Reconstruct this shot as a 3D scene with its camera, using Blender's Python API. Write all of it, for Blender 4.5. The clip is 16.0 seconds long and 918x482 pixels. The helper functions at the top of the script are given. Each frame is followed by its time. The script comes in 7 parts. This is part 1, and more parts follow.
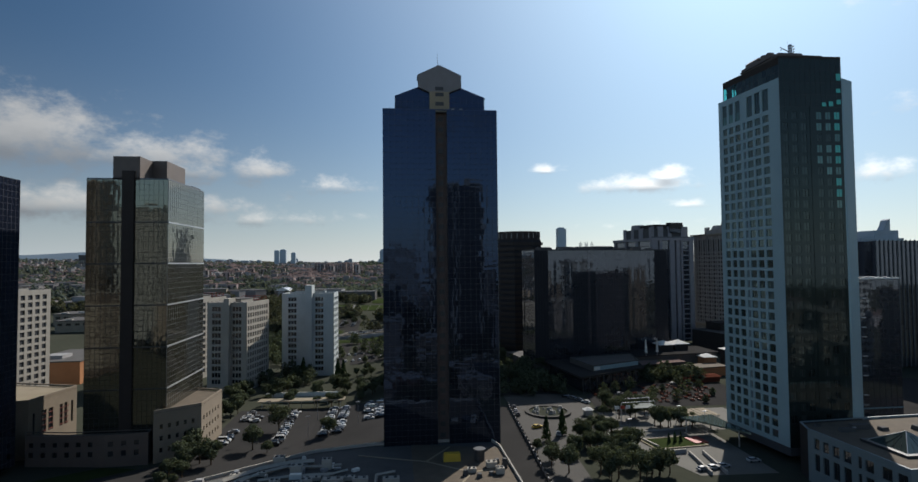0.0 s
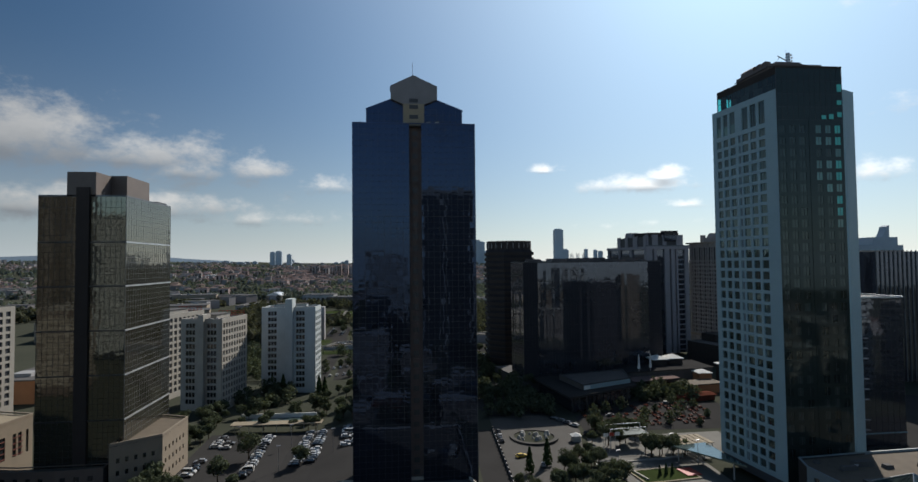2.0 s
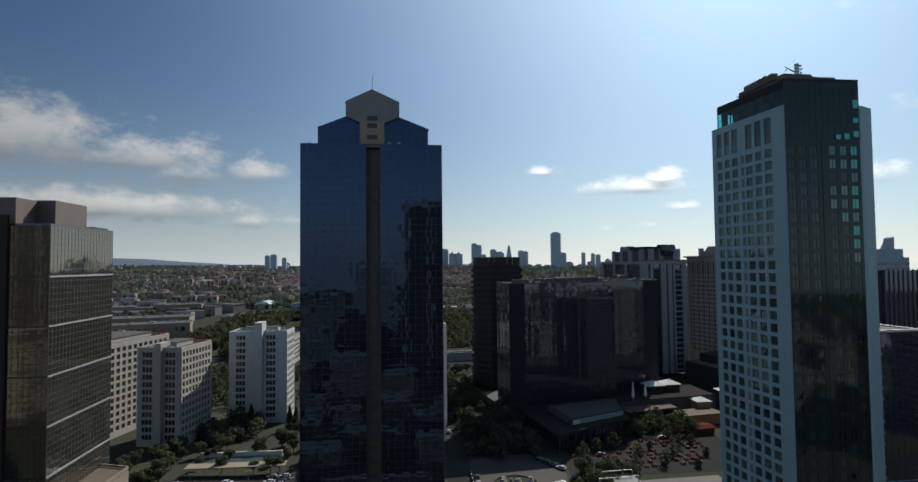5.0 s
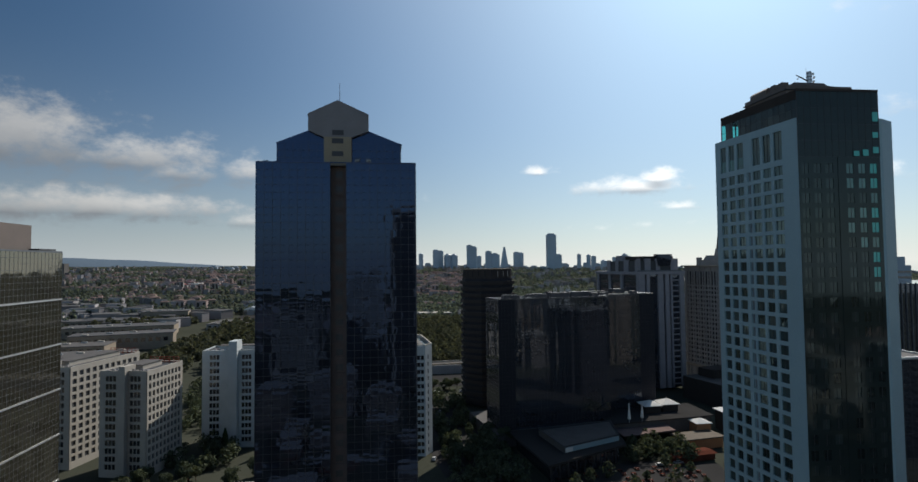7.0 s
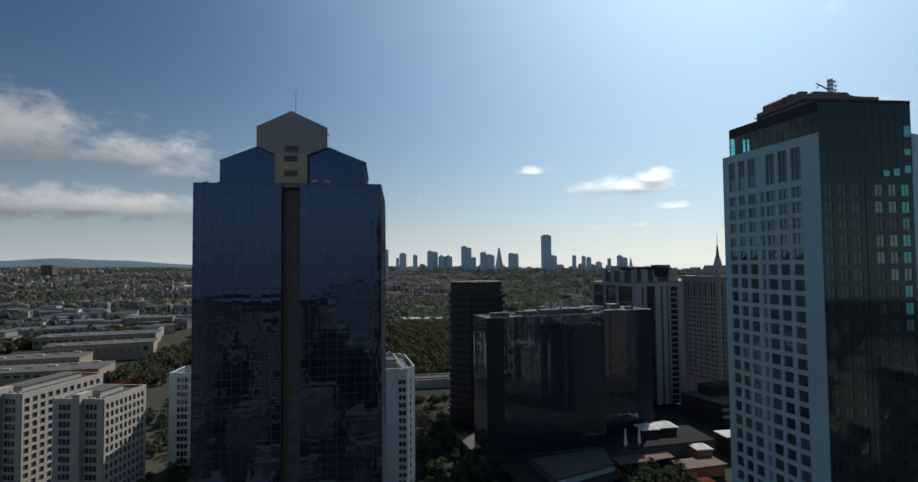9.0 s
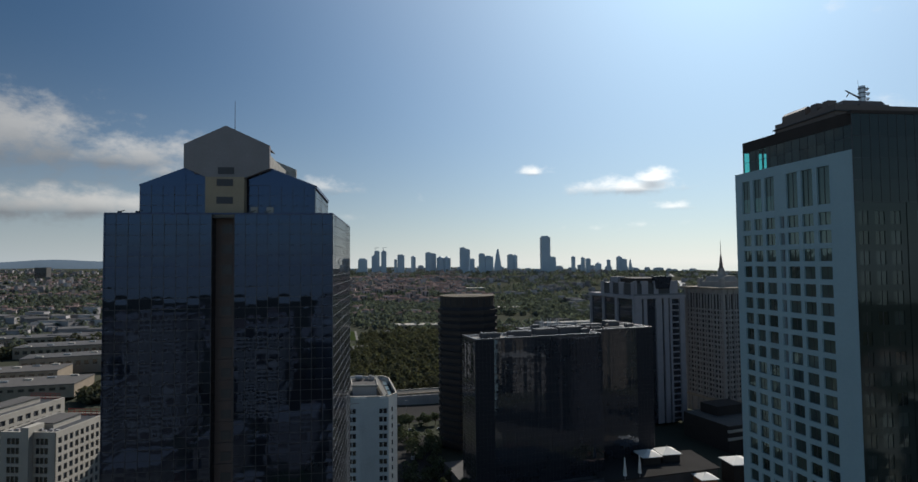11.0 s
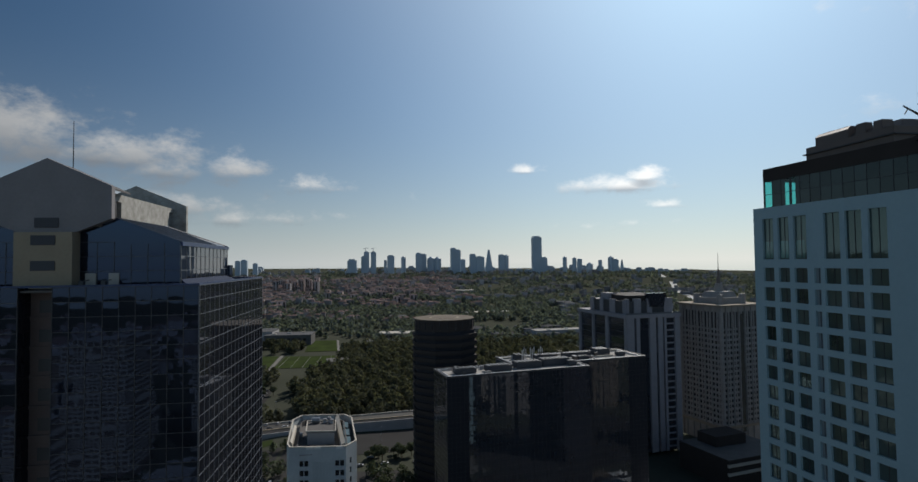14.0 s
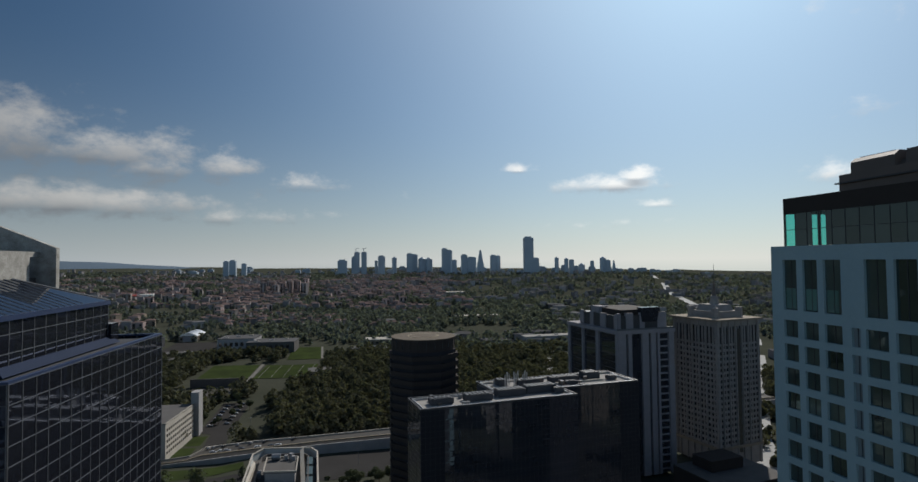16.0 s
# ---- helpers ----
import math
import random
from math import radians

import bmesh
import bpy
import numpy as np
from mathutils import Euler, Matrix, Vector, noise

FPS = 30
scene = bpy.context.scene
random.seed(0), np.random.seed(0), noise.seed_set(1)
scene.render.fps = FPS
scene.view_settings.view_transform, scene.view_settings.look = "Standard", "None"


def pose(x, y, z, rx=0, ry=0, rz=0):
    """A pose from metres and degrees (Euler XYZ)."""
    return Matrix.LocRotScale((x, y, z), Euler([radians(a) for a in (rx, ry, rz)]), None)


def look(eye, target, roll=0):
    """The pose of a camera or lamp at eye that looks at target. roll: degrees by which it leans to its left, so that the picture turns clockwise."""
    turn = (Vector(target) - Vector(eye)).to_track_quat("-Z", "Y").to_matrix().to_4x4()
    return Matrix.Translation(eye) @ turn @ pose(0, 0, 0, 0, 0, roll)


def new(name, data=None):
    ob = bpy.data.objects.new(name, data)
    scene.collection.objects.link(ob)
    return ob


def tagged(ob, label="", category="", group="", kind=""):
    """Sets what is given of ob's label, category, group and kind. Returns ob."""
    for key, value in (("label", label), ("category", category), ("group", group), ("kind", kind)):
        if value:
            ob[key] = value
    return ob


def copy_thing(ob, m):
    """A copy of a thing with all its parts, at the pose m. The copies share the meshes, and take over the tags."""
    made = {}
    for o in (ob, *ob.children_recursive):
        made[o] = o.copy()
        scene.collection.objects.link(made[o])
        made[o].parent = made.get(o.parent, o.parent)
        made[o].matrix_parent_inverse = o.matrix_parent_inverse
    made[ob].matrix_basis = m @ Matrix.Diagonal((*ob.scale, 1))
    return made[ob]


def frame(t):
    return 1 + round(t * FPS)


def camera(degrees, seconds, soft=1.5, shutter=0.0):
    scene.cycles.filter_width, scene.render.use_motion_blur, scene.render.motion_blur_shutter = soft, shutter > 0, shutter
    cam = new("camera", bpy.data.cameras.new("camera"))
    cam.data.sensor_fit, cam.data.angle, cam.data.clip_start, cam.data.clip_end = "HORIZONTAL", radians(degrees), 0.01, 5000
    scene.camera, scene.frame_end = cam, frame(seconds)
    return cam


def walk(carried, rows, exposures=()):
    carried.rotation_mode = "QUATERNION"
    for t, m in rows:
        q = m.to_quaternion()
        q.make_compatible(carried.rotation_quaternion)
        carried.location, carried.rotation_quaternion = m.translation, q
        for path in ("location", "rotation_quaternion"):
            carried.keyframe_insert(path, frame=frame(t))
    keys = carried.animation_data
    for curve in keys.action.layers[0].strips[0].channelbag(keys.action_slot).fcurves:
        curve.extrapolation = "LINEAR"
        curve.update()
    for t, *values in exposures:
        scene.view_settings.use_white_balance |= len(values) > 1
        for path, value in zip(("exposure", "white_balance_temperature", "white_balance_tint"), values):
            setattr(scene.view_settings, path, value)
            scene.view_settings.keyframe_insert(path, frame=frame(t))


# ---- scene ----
cam = camera(78.92, 16.0)
PATH = [
    (0, (0.347, -2.024, 64.328), (0.575, -0.038, 64.405), -0.56),
    (0.5, (2.335, 0.518, 66.222), (2.564, 2.503, 66.299), -0.57),
    (1, (4.382, 3.141, 68.060), (4.614, 5.126, 68.136), -0.58),
    (1.5, (6.497, 5.874, 69.865), (6.730, 7.859, 69.941), -0.59),
    (2, (8.605, 8.758, 71.662), (8.840, 10.743, 71.739), -0.59),
    (2.5, (10.656, 11.725, 73.416), (10.891, 13.709, 73.493), -0.56),
    (3, (12.627, 14.860, 75.162), (12.863, 16.845, 75.239), -0.54),
    (3.5, (14.630, 18.139, 76.859), (14.865, 20.123, 76.937), -0.55),
    (4, (16.612, 21.566, 78.540), (16.848, 23.550, 78.622), -0.56),
    (6.5, (25.143, 39.367, 87.775), (25.394, 41.349, 87.858), -0.59),
    (7, (26.904, 43.455, 89.724), (27.159, 45.437, 89.807), -0.60),
    (7.5, (28.659, 47.633, 91.707), (28.919, 49.614, 91.789), -0.60),
    (8, (30.381, 51.927, 93.704), (30.646, 53.908, 93.784), -0.58),
    (8.5, (32.161, 56.228, 95.636), (32.429, 58.208, 95.716), -0.56),
    (9, (33.992, 60.563, 97.506), (34.263, 62.543, 97.588), -0.54),
    (11.5, (44.399, 82.581, 107.054), (44.673, 84.560, 107.136), -0.61),
    (12, (46.541, 87.000, 108.920), (46.820, 88.979, 109.002), -0.64),
    (12.5, (48.640, 91.468, 110.782), (48.921, 93.447, 110.862), -0.68),
    (13, (50.808, 95.923, 112.739), (51.094, 97.901, 112.817), -0.69),
    (13.5, (52.878, 100.388, 114.634), (53.168, 102.365, 114.709), -0.69),
    (14, (54.915, 104.881, 116.449), (55.215, 106.857, 116.525), -0.67),
    (14.5, (56.999, 109.374, 118.183), (57.306, 111.349, 118.258), -0.62),
    (15, (59.177, 113.969, 120.070), (59.490, 115.943, 120.146), -0.59),
    (15.5, (61.446, 118.568, 122.058), (61.764, 120.541, 122.133), -0.57),
    (16, (64.105, 123.395, 124.230), (64.431, 125.367, 124.302), -0.58),
]
walk(cam, [(t, look(eye, target, roll)) for t, eye, target, roll in PATH], [(0.0, 0.25), (9.0, 0.16), (12.5, 0.1), (16.0, -0.1)])

# ---- light ----
SUN_AZ, SUN_EL = 35.2, 37.0
sd = Vector((math.sin(radians(SUN_AZ)) * math.cos(radians(SUN_EL)), math.cos(radians(SUN_AZ)) * math.cos(radians(SUN_EL)), math.sin(radians(SUN_EL))))
sun = new("sun", bpy.data.lights.new("sun", "SUN"))
sun.data.energy, sun.data.angle, sun.data.color = 4.1, radians(0.6), (1.0, 0.94, 0.86)
sun.matrix_world = look(sd * 900, (0, 0, 0))

world = bpy.data.worlds.new("world")
scene.world = world
world.use_nodes = True
wn, wl = world.node_tree.nodes, world.node_tree.links
wn.clear()


def wmath(op, a, b=None, c=None):
    n = wn.new("ShaderNodeMath")
    n.operation = op
    for i, v in enumerate((a, b, c)):
        if v is None:
            continue
        if isinstance(v, (int, float)):
            n.inputs[i].default_value = v
        else:
            wl.new(v, n.inputs[i])
    return n.outputs[0]


sky = wn.new("ShaderNodeTexSky")
sky.sky_type, sky.sun_disc = "NISHITA", False
sky.sun_elevation, sky.sun_rotation = radians(SUN_EL), radians(SUN_AZ)
sky.altitude, sky.air_density, sky.dust_density, sky.ozone_density = 120, 1.0, 0.7, 3.0
geo = wn.new("ShaderNodeTexCoord")
sep = wn.new("ShaderNodeSeparateXYZ")
wl.new(geo.outputs["Generated"], sep.inputs[0])
az = wmath("ARCTAN2", sep.outputs[0], sep.outputs[1])
el = wmath("ARCSINE", sep.outputs[2])
cn = wn.new("ShaderNodeTexNoise")
cmap = wn.new("ShaderNodeMapping")
cmap.inputs["Scale"].default_value = (1, 1, 1.7)
wl.new(geo.outputs["Generated"], cmap.inputs[0])
wl.new(cmap.outputs[0], cn.inputs["Vector"])
cn.inputs["Scale"].default_value, cn.inputs["Detail"].default_value, cn.inputs["Roughness"].default_value = 21.0, 10.0, 0.62
# banks and puffs of cumulus: azimuth, elevation, half width, half height in degrees, and weight
CLOUDS = [(25.0, 7.4, 6.4, 1.4, 1.1), (27.0, 8.1, 2.4, 1.1, 1.15), (15.6, 9.3, 2.4, 0.8, 1.0), (28.5, 5.4, 3.2, 0.8, 0.8), (27.0, 3.6, 4.0, 0.9, 0.6), (46.0, 22.0, 9.0, 7.0, 0.32), (4.0, 6.6, 1.6, 0.6, 0.6),
          (-13.6, 9.0, 3.6, 2.2, 1.0), (-6.5, 7.7, 4.0, 1.4, 0.95), (-23.0, 9.8, 9.0, 2.8, 1.1), (-31.5, 10.6, 8.5, 4.0, 1.25), (-19.5, 8.8, 5.0, 2.4, 1.05), (-27.0, 5.2, 15.0, 2.1, 1.25), (-12.0, 4.4, 13.0, 1.3, 0.85),
          (-46.0, 10.5, 10.0, 3.8, 0.9), (44.5, 7.0, 4.0, 1.6, 0.8), (47.0, 12.5, 7.0, 2.2, 0.4), (55.0, 5.0, 12.0, 1.6, 0.6),
          (110.0, 18.0, 30.0, 6.0, 0.7), (175.0, 15.0, 30.0, 5.0, 0.6), (-120.0, 20.0, 28.0, 7.0, 0.8), (22.0, 3.4, 10.0, 0.8, 0.45)]


def cloud_field(lift):
    """How near a direction, lifted by some degrees, lies to the banks: flat below, domed above."""
    field = None
    up = wmath("ADD", el, radians(lift))
    for a, e, ra, re, wgt in CLOUDS:
        da = wmath("DIVIDE", wmath("SUBTRACT", az, radians(a)), radians(ra))
        de = wmath("DIVIDE", wmath("SUBTRACT", up, radians(e)), radians(re))
        de = wmath("MAXIMUM", de, wmath("MULTIPLY", de, -1.35))
        r2 = wmath("ADD", wmath("MULTIPLY", da, da), wmath("MULTIPLY", de, de))
        g = wmath("MULTIPLY", wmath("EXPONENT", wmath("MULTIPLY", r2, -1.0)), wgt)
        field = g if field is None else wmath("MAXIMUM", field, g)
    return field


field = cloud_field(0.0)
above = cloud_field(0.7)
dens = wmath("ADD", wmath("MULTIPLY", cn.outputs["Fac"], 2.3), wmath("MULTIPLY", field, 1.1))
cramp = wn.new("ShaderNodeMapRange")
cramp.interpolation_type = "SMOOTHSTEP"
cramp.inputs["From Min"].default_value, cramp.inputs["From Max"].default_value = 1.55, 2.6
wl.new(dens, cramp.inputs["Value"])
cover = wmath("MULTIPLY", cramp.outputs[0], 0.8)
cover = wmath("MULTIPLY", cover, wmath("MINIMUM", wmath("MULTIPLY", field, 4.0), 1.0))
# haze that pales the sky towards the horizon
hz = wmath("MULTIPLY", wmath("EXPONENT", wmath("MULTIPLY", wmath("ABSOLUTE", el), -9.0)), 0.85)
hazed = wn.new("ShaderNodeMix")
hazed.data_type = "RGBA"
wl.new(hz, hazed.inputs["Factor"])
# the bright aureole that haze spreads round the sun
sunv = wn.new("ShaderNodeVectorMath")
sunv.operation = "DOT_PRODUCT"
wl.new(geo.outputs["Generated"], sunv.inputs[0])
sunv.inputs[1].default_value = sd
ang = wmath("ARCCOSINE", wmath("MINIMUM", sunv.outputs["Value"], 1.0))
aur = wmath("EXPONENT", wmath("MULTIPLY", wmath("MULTIPLY", ang, ang), -1.0 / 0.53 ** 2))
glow = wn.new("ShaderNodeMix")
glow.data_type, glow.blend_type = "RGBA", "ADD"
wl.new(aur, glow.inputs["Factor"])
deep = wn.new("ShaderNodeMix")
deep.data_type, deep.blend_type = "RGBA", "MULTIPLY"
deep.inputs["Factor"].default_value = 1.0
away = wn.new("ShaderNodeMapRange")
away.inputs["From Min"].default_value, away.inputs["From Max"].default_value = 0.62, 1.45
away.inputs["To Min"].default_value, away.inputs["To Max"].default_value = 1.0, 0.67
wl.new(ang, away.inputs["Value"])
dim = wn.new("ShaderNodeMix")
dim.data_type, dim.blend_type = "RGBA", "MULTIPLY"
dim.inputs["Factor"].default_value = 1.0
# a clear sky is darkest square to the sun and brightens again opposite it
rise = wn.new("ShaderNodeMapRange")
rise.interpolation_type = "SMOOTHSTEP"
rise.inputs["From Min"].default_value, rise.inputs["From Max"].default_value = 1.25, 2.3
rise.inputs["To Min"].default_value, rise.inputs["To Max"].default_value = 0.0, 2.0
wl.new(ang, rise.inputs["Value"])
wl.new(sky.outputs[0], dim.inputs["A"])
back = wn.new("ShaderNodeMix")
back.data_type, back.clamp_factor = "RGBA", False
wl.new(rise.outputs[0], back.inputs["Factor"])
back.inputs["A"].default_value, back.inputs["B"].default_value = (0, 0, 0, 1), (3.7, 1.5, 0.96, 1)
full = wn.new("ShaderNodeMix")
full.data_type, full.blend_type, full.clamp_factor = "RGBA", "ADD", False
full.inputs["Factor"].default_value = 1.0
wl.new(away.outputs[0], full.inputs["A"])
wl.new(back.outputs["Result"], full.inputs["B"])
wl.new(full.outputs["Result"], dim.inputs["B"])
wl.new(dim.outputs["Result"], deep.inputs["A"])
deep.inputs["B"].default_value = (0.136, 0.334, 0.452, 1)
wl.new(deep.outputs["Result"], glow.inputs["A"])
glow.inputs["B"].default_value = (5.15, 5.7, 6.2, 1)
wl.new(glow.outputs["Result"], hazed.inputs["A"])
hazed.inputs["B"].default_value = (5.9, 5.9, 5.6, 1)
clouded = wn.new("ShaderNodeMix")
clouded.data_type = "RGBA"
wl.new(cover, clouded.inputs["Factor"])
# the haze itself glows towards the sun
warmth = wn.new("ShaderNodeMix")
warmth.data_type, warmth.blend_type = "RGBA", "ADD"
wl.new(wmath("MULTIPLY", wmath("EXPONENT", wmath("MULTIPLY", wmath("MULTIPLY", ang, ang), -1.0 / 0.6 ** 2)), hz), warmth.inputs["Factor"])
wl.new(hazed.outputs["Result"], warmth.inputs["A"])
warmth.inputs["B"].default_value = (8.4, 7.8, 7.0, 1)
veil = wn.new("ShaderNodeMix")
veil.data_type, veil.blend_type = "RGBA", "MULTIPLY"
wl.new(hz, veil.inputs["Factor"])
wl.new(warmth.outputs["Result"], veil.inputs["A"])
cool = wn.new("ShaderNodeMix")
cool.data_type = "RGBA"
wl.new(wmath("SUBTRACT", wmath("MULTIPLY", away.outputs[0], 2.5), 1.5), cool.inputs["Factor"])
cool.inputs["A"].default_value, cool.inputs["B"].default_value = (0.60, 0.74, 0.93, 1), (1, 1, 1, 1)
wl.new(cool.outputs["Result"], veil.inputs["B"])
wl.new(veil.outputs["Result"], clouded.inputs["A"])
shade = wn.new("ShaderNodeMix")
shade.data_type = "RGBA"
cn2 = wn.new("ShaderNodeTexNoise")
wl.new(cmap.outputs[0], cn2.inputs["Vector"])
cn2.inputs["Scale"].default_value, cn2.inputs["Detail"].default_value = 14.0, 5.0
crest = wmath("MULTIPLY", wmath("SUBTRACT", field, above), 2.2)
wl.new(wmath("MINIMUM", wmath("MAXIMUM", wmath("ADD", wmath("MULTIPLY", cn2.outputs["Fac"], 0.8), crest), 0.0), 1.0), shade.inputs["Factor"])
shade.inputs["A"].default_value, shade.inputs["B"].default_value = (5.6, 6.0, 6.5, 1), (15.5, 15.3, 14.8, 1)
# clouds are brightest where they stand towards the sun
lit = wn.new("ShaderNodeMix")
lit.data_type, lit.blend_type = "RGBA", "MULTIPLY"
lit.inputs["Factor"].default_value = 1.0
near = wmath("ADD", wmath("MULTIPLY", wmath("EXPONENT", wmath("MULTIPLY", wmath("MULTIPLY", ang, ang), -1.0 / 0.8 ** 2)), 0.74), 0.25)
wl.new(shade.outputs["Result"], lit.inputs["A"])
wl.new(near, lit.inputs["B"])
wl.new(lit.outputs["Result"], clouded.inputs["B"])
bg = wn.new("ShaderNodeBackground")
bg.inputs["Strength"].default_value = 0.10
wl.new(clouded.outputs["Result"], bg.inputs["Color"])
wout = wn.new("ShaderNodeOutputWorld")
wl.new(bg.outputs[0], wout.inputs[0])


# ---- materials ----
def mat(name, a, b=None, rough=0.7, metal=0.0, scale=0.25, fine=5.0, bump=0.15, ior=1.45, rnd=0.0, tint=None, island=False, dist=0.03):
    """Two colours mixed by coarse and fine noise, with relief; rnd: how much each piece differs."""
    m = bpy.data.materials.new(name)
    m.use_nodes = True
    n, l = m.node_tree.nodes, m.node_tree.links
    p = n["Principled BSDF"]
    b = b or tuple(c * 0.75 for c in a)
    tc = n.new("ShaderNodeTexCoord")
    n1, n2 = n.new("ShaderNodeTexNoise"), n.new("ShaderNodeTexNoise")
    n1.inputs["Scale"].default_value, n1.inputs["Detail"].default_value = scale, 5
    n2.inputs["Scale"].default_value, n2.inputs["Detail"].default_value = fine, 6
    for t in (n1, n2):
        l.new(tc.outputs["Object"], t.inputs["Vector"])
    ad = n.new("ShaderNodeMath")
    ad.operation = "MULTIPLY_ADD"
    l.new(n1.outputs["Fac"], ad.inputs[0])
    ad.inputs[1].default_value = 1.6
    sub = n.new("ShaderNodeMath")
    sub.operation = "MULTIPLY_ADD"
    l.new(n2.outputs["Fac"], sub.inputs[0])
    sub.inputs[1].default_value, sub.inputs[2].default_value = 0.8, -0.7
    l.new(sub.outputs[0], ad.inputs[2])
    mx = n.new("ShaderNodeMix")
    mx.data_type, mx.clamp_factor = "RGBA", True
    l.new(ad.outputs[0], mx.inputs["Factor"])
    mx.inputs["A"].default_value, mx.inputs["B"].default_value = (*a, 1), (*b, 1)
    col = mx.outputs["Result"]
    if rnd:
        oi = n.new("ShaderNodeNewGeometry" if island else "ShaderNodeObjectInfo")
        out = oi.outputs["Random Per Island" if island else "Random"]
        mr = n.new("ShaderNodeMapRange")
        mr.inputs["To Min"].default_value, mr.inputs["To Max"].default_value = 1 - rnd, 1 + rnd
        l.new(out, mr.inputs["Value"])
        hs = n.new("ShaderNodeHueSaturation")
        l.new(mr.outputs[0], hs.inputs["Value"])
        l.new(col, hs.inputs["Color"])
        col = hs.outputs[0]
    l.new(col, p.inputs["Base Color"])
    rr = n.new("ShaderNodeMapRange")
    rr.inputs["To Min"].default_value, rr.inputs["To Max"].default_value = max(rough - 0.08, 0.0), min(rough + 0.08, 1)
    l.new(n2.outputs["Fac"], rr.inputs["Value"])
    if rough > 0.1:
        l.new(rr.outputs[0], p.inputs["Roughness"])
    else:
        p.inputs["Roughness"].default_value = rough
    if rough >= 0.75:
        p.inputs["Specular IOR Level"].default_value = 0.12 if rough < 0.88 else 0.0
    p.inputs["Metallic"].default_value, p.inputs["IOR"].default_value = metal, ior
    if tint:
        p.inputs["Specular Tint"].default_value = (*tint, 1)
    if bump:
        bp = n.new("ShaderNodeBump")
        bp.inputs["Strength"].default_value, bp.inputs["Distance"].default_value = bump, dist
        l.new(n2.outputs["Fac"], bp.inputs["Height"])
        l.new(bp.outputs[0], p.inputs["Normal"])
    return m


def glassy(name, a, ior, tint, rough=0.02, wave=0.0, scale=0.35, rnd=0.0):
    """Coated curtain-wall glass, seen from outside: dark body, tinted mirror coat, slightly wavy."""
    return mat(name, a, tuple(c * 0.6 for c in a), rough=rough, scale=0.05, fine=scale, bump=wave, ior=ior, tint=tint, dist=0.05, rnd=rnd)


def foliage(name, a, b, thin=0.45):
    """Matt leaves that let light through from behind; each spray differs a little."""
    m = mat(name, a, b, 0.9, scale=0.05, fine=0.6, bump=0, rnd=0.4, island=True)
    n, l = m.node_tree.nodes, m.node_tree.links
    p = n["Principled BSDF"]
    p.inputs["Specular IOR Level"].default_value = 0.02
    tr = n.new("ShaderNodeBsdfTranslucent")
    src = p.inputs["Base Color"].links[0].from_socket
    warm = n.new("ShaderNodeMix")
    warm.data_type, warm.blend_type = "RGBA", "MULTIPLY"
    warm.inputs["Factor"].default_value, warm.inputs["B"].default_value = 1.0, (1.2, 1.2, 0.72, 1)
    l.new(src, warm.inputs["A"])
    l.new(warm.outputs["Result"], tr.inputs["Color"])
    mx = n.new("ShaderNodeMixShader")
    mx.inputs[0].default_value = thin
    l.new(p.outputs[0], mx.inputs[1])
    l.new(tr.outputs[0], mx.inputs[2])
    l.new(mx.outputs[0], n["Material Output"].inputs["Surface"])
    return m


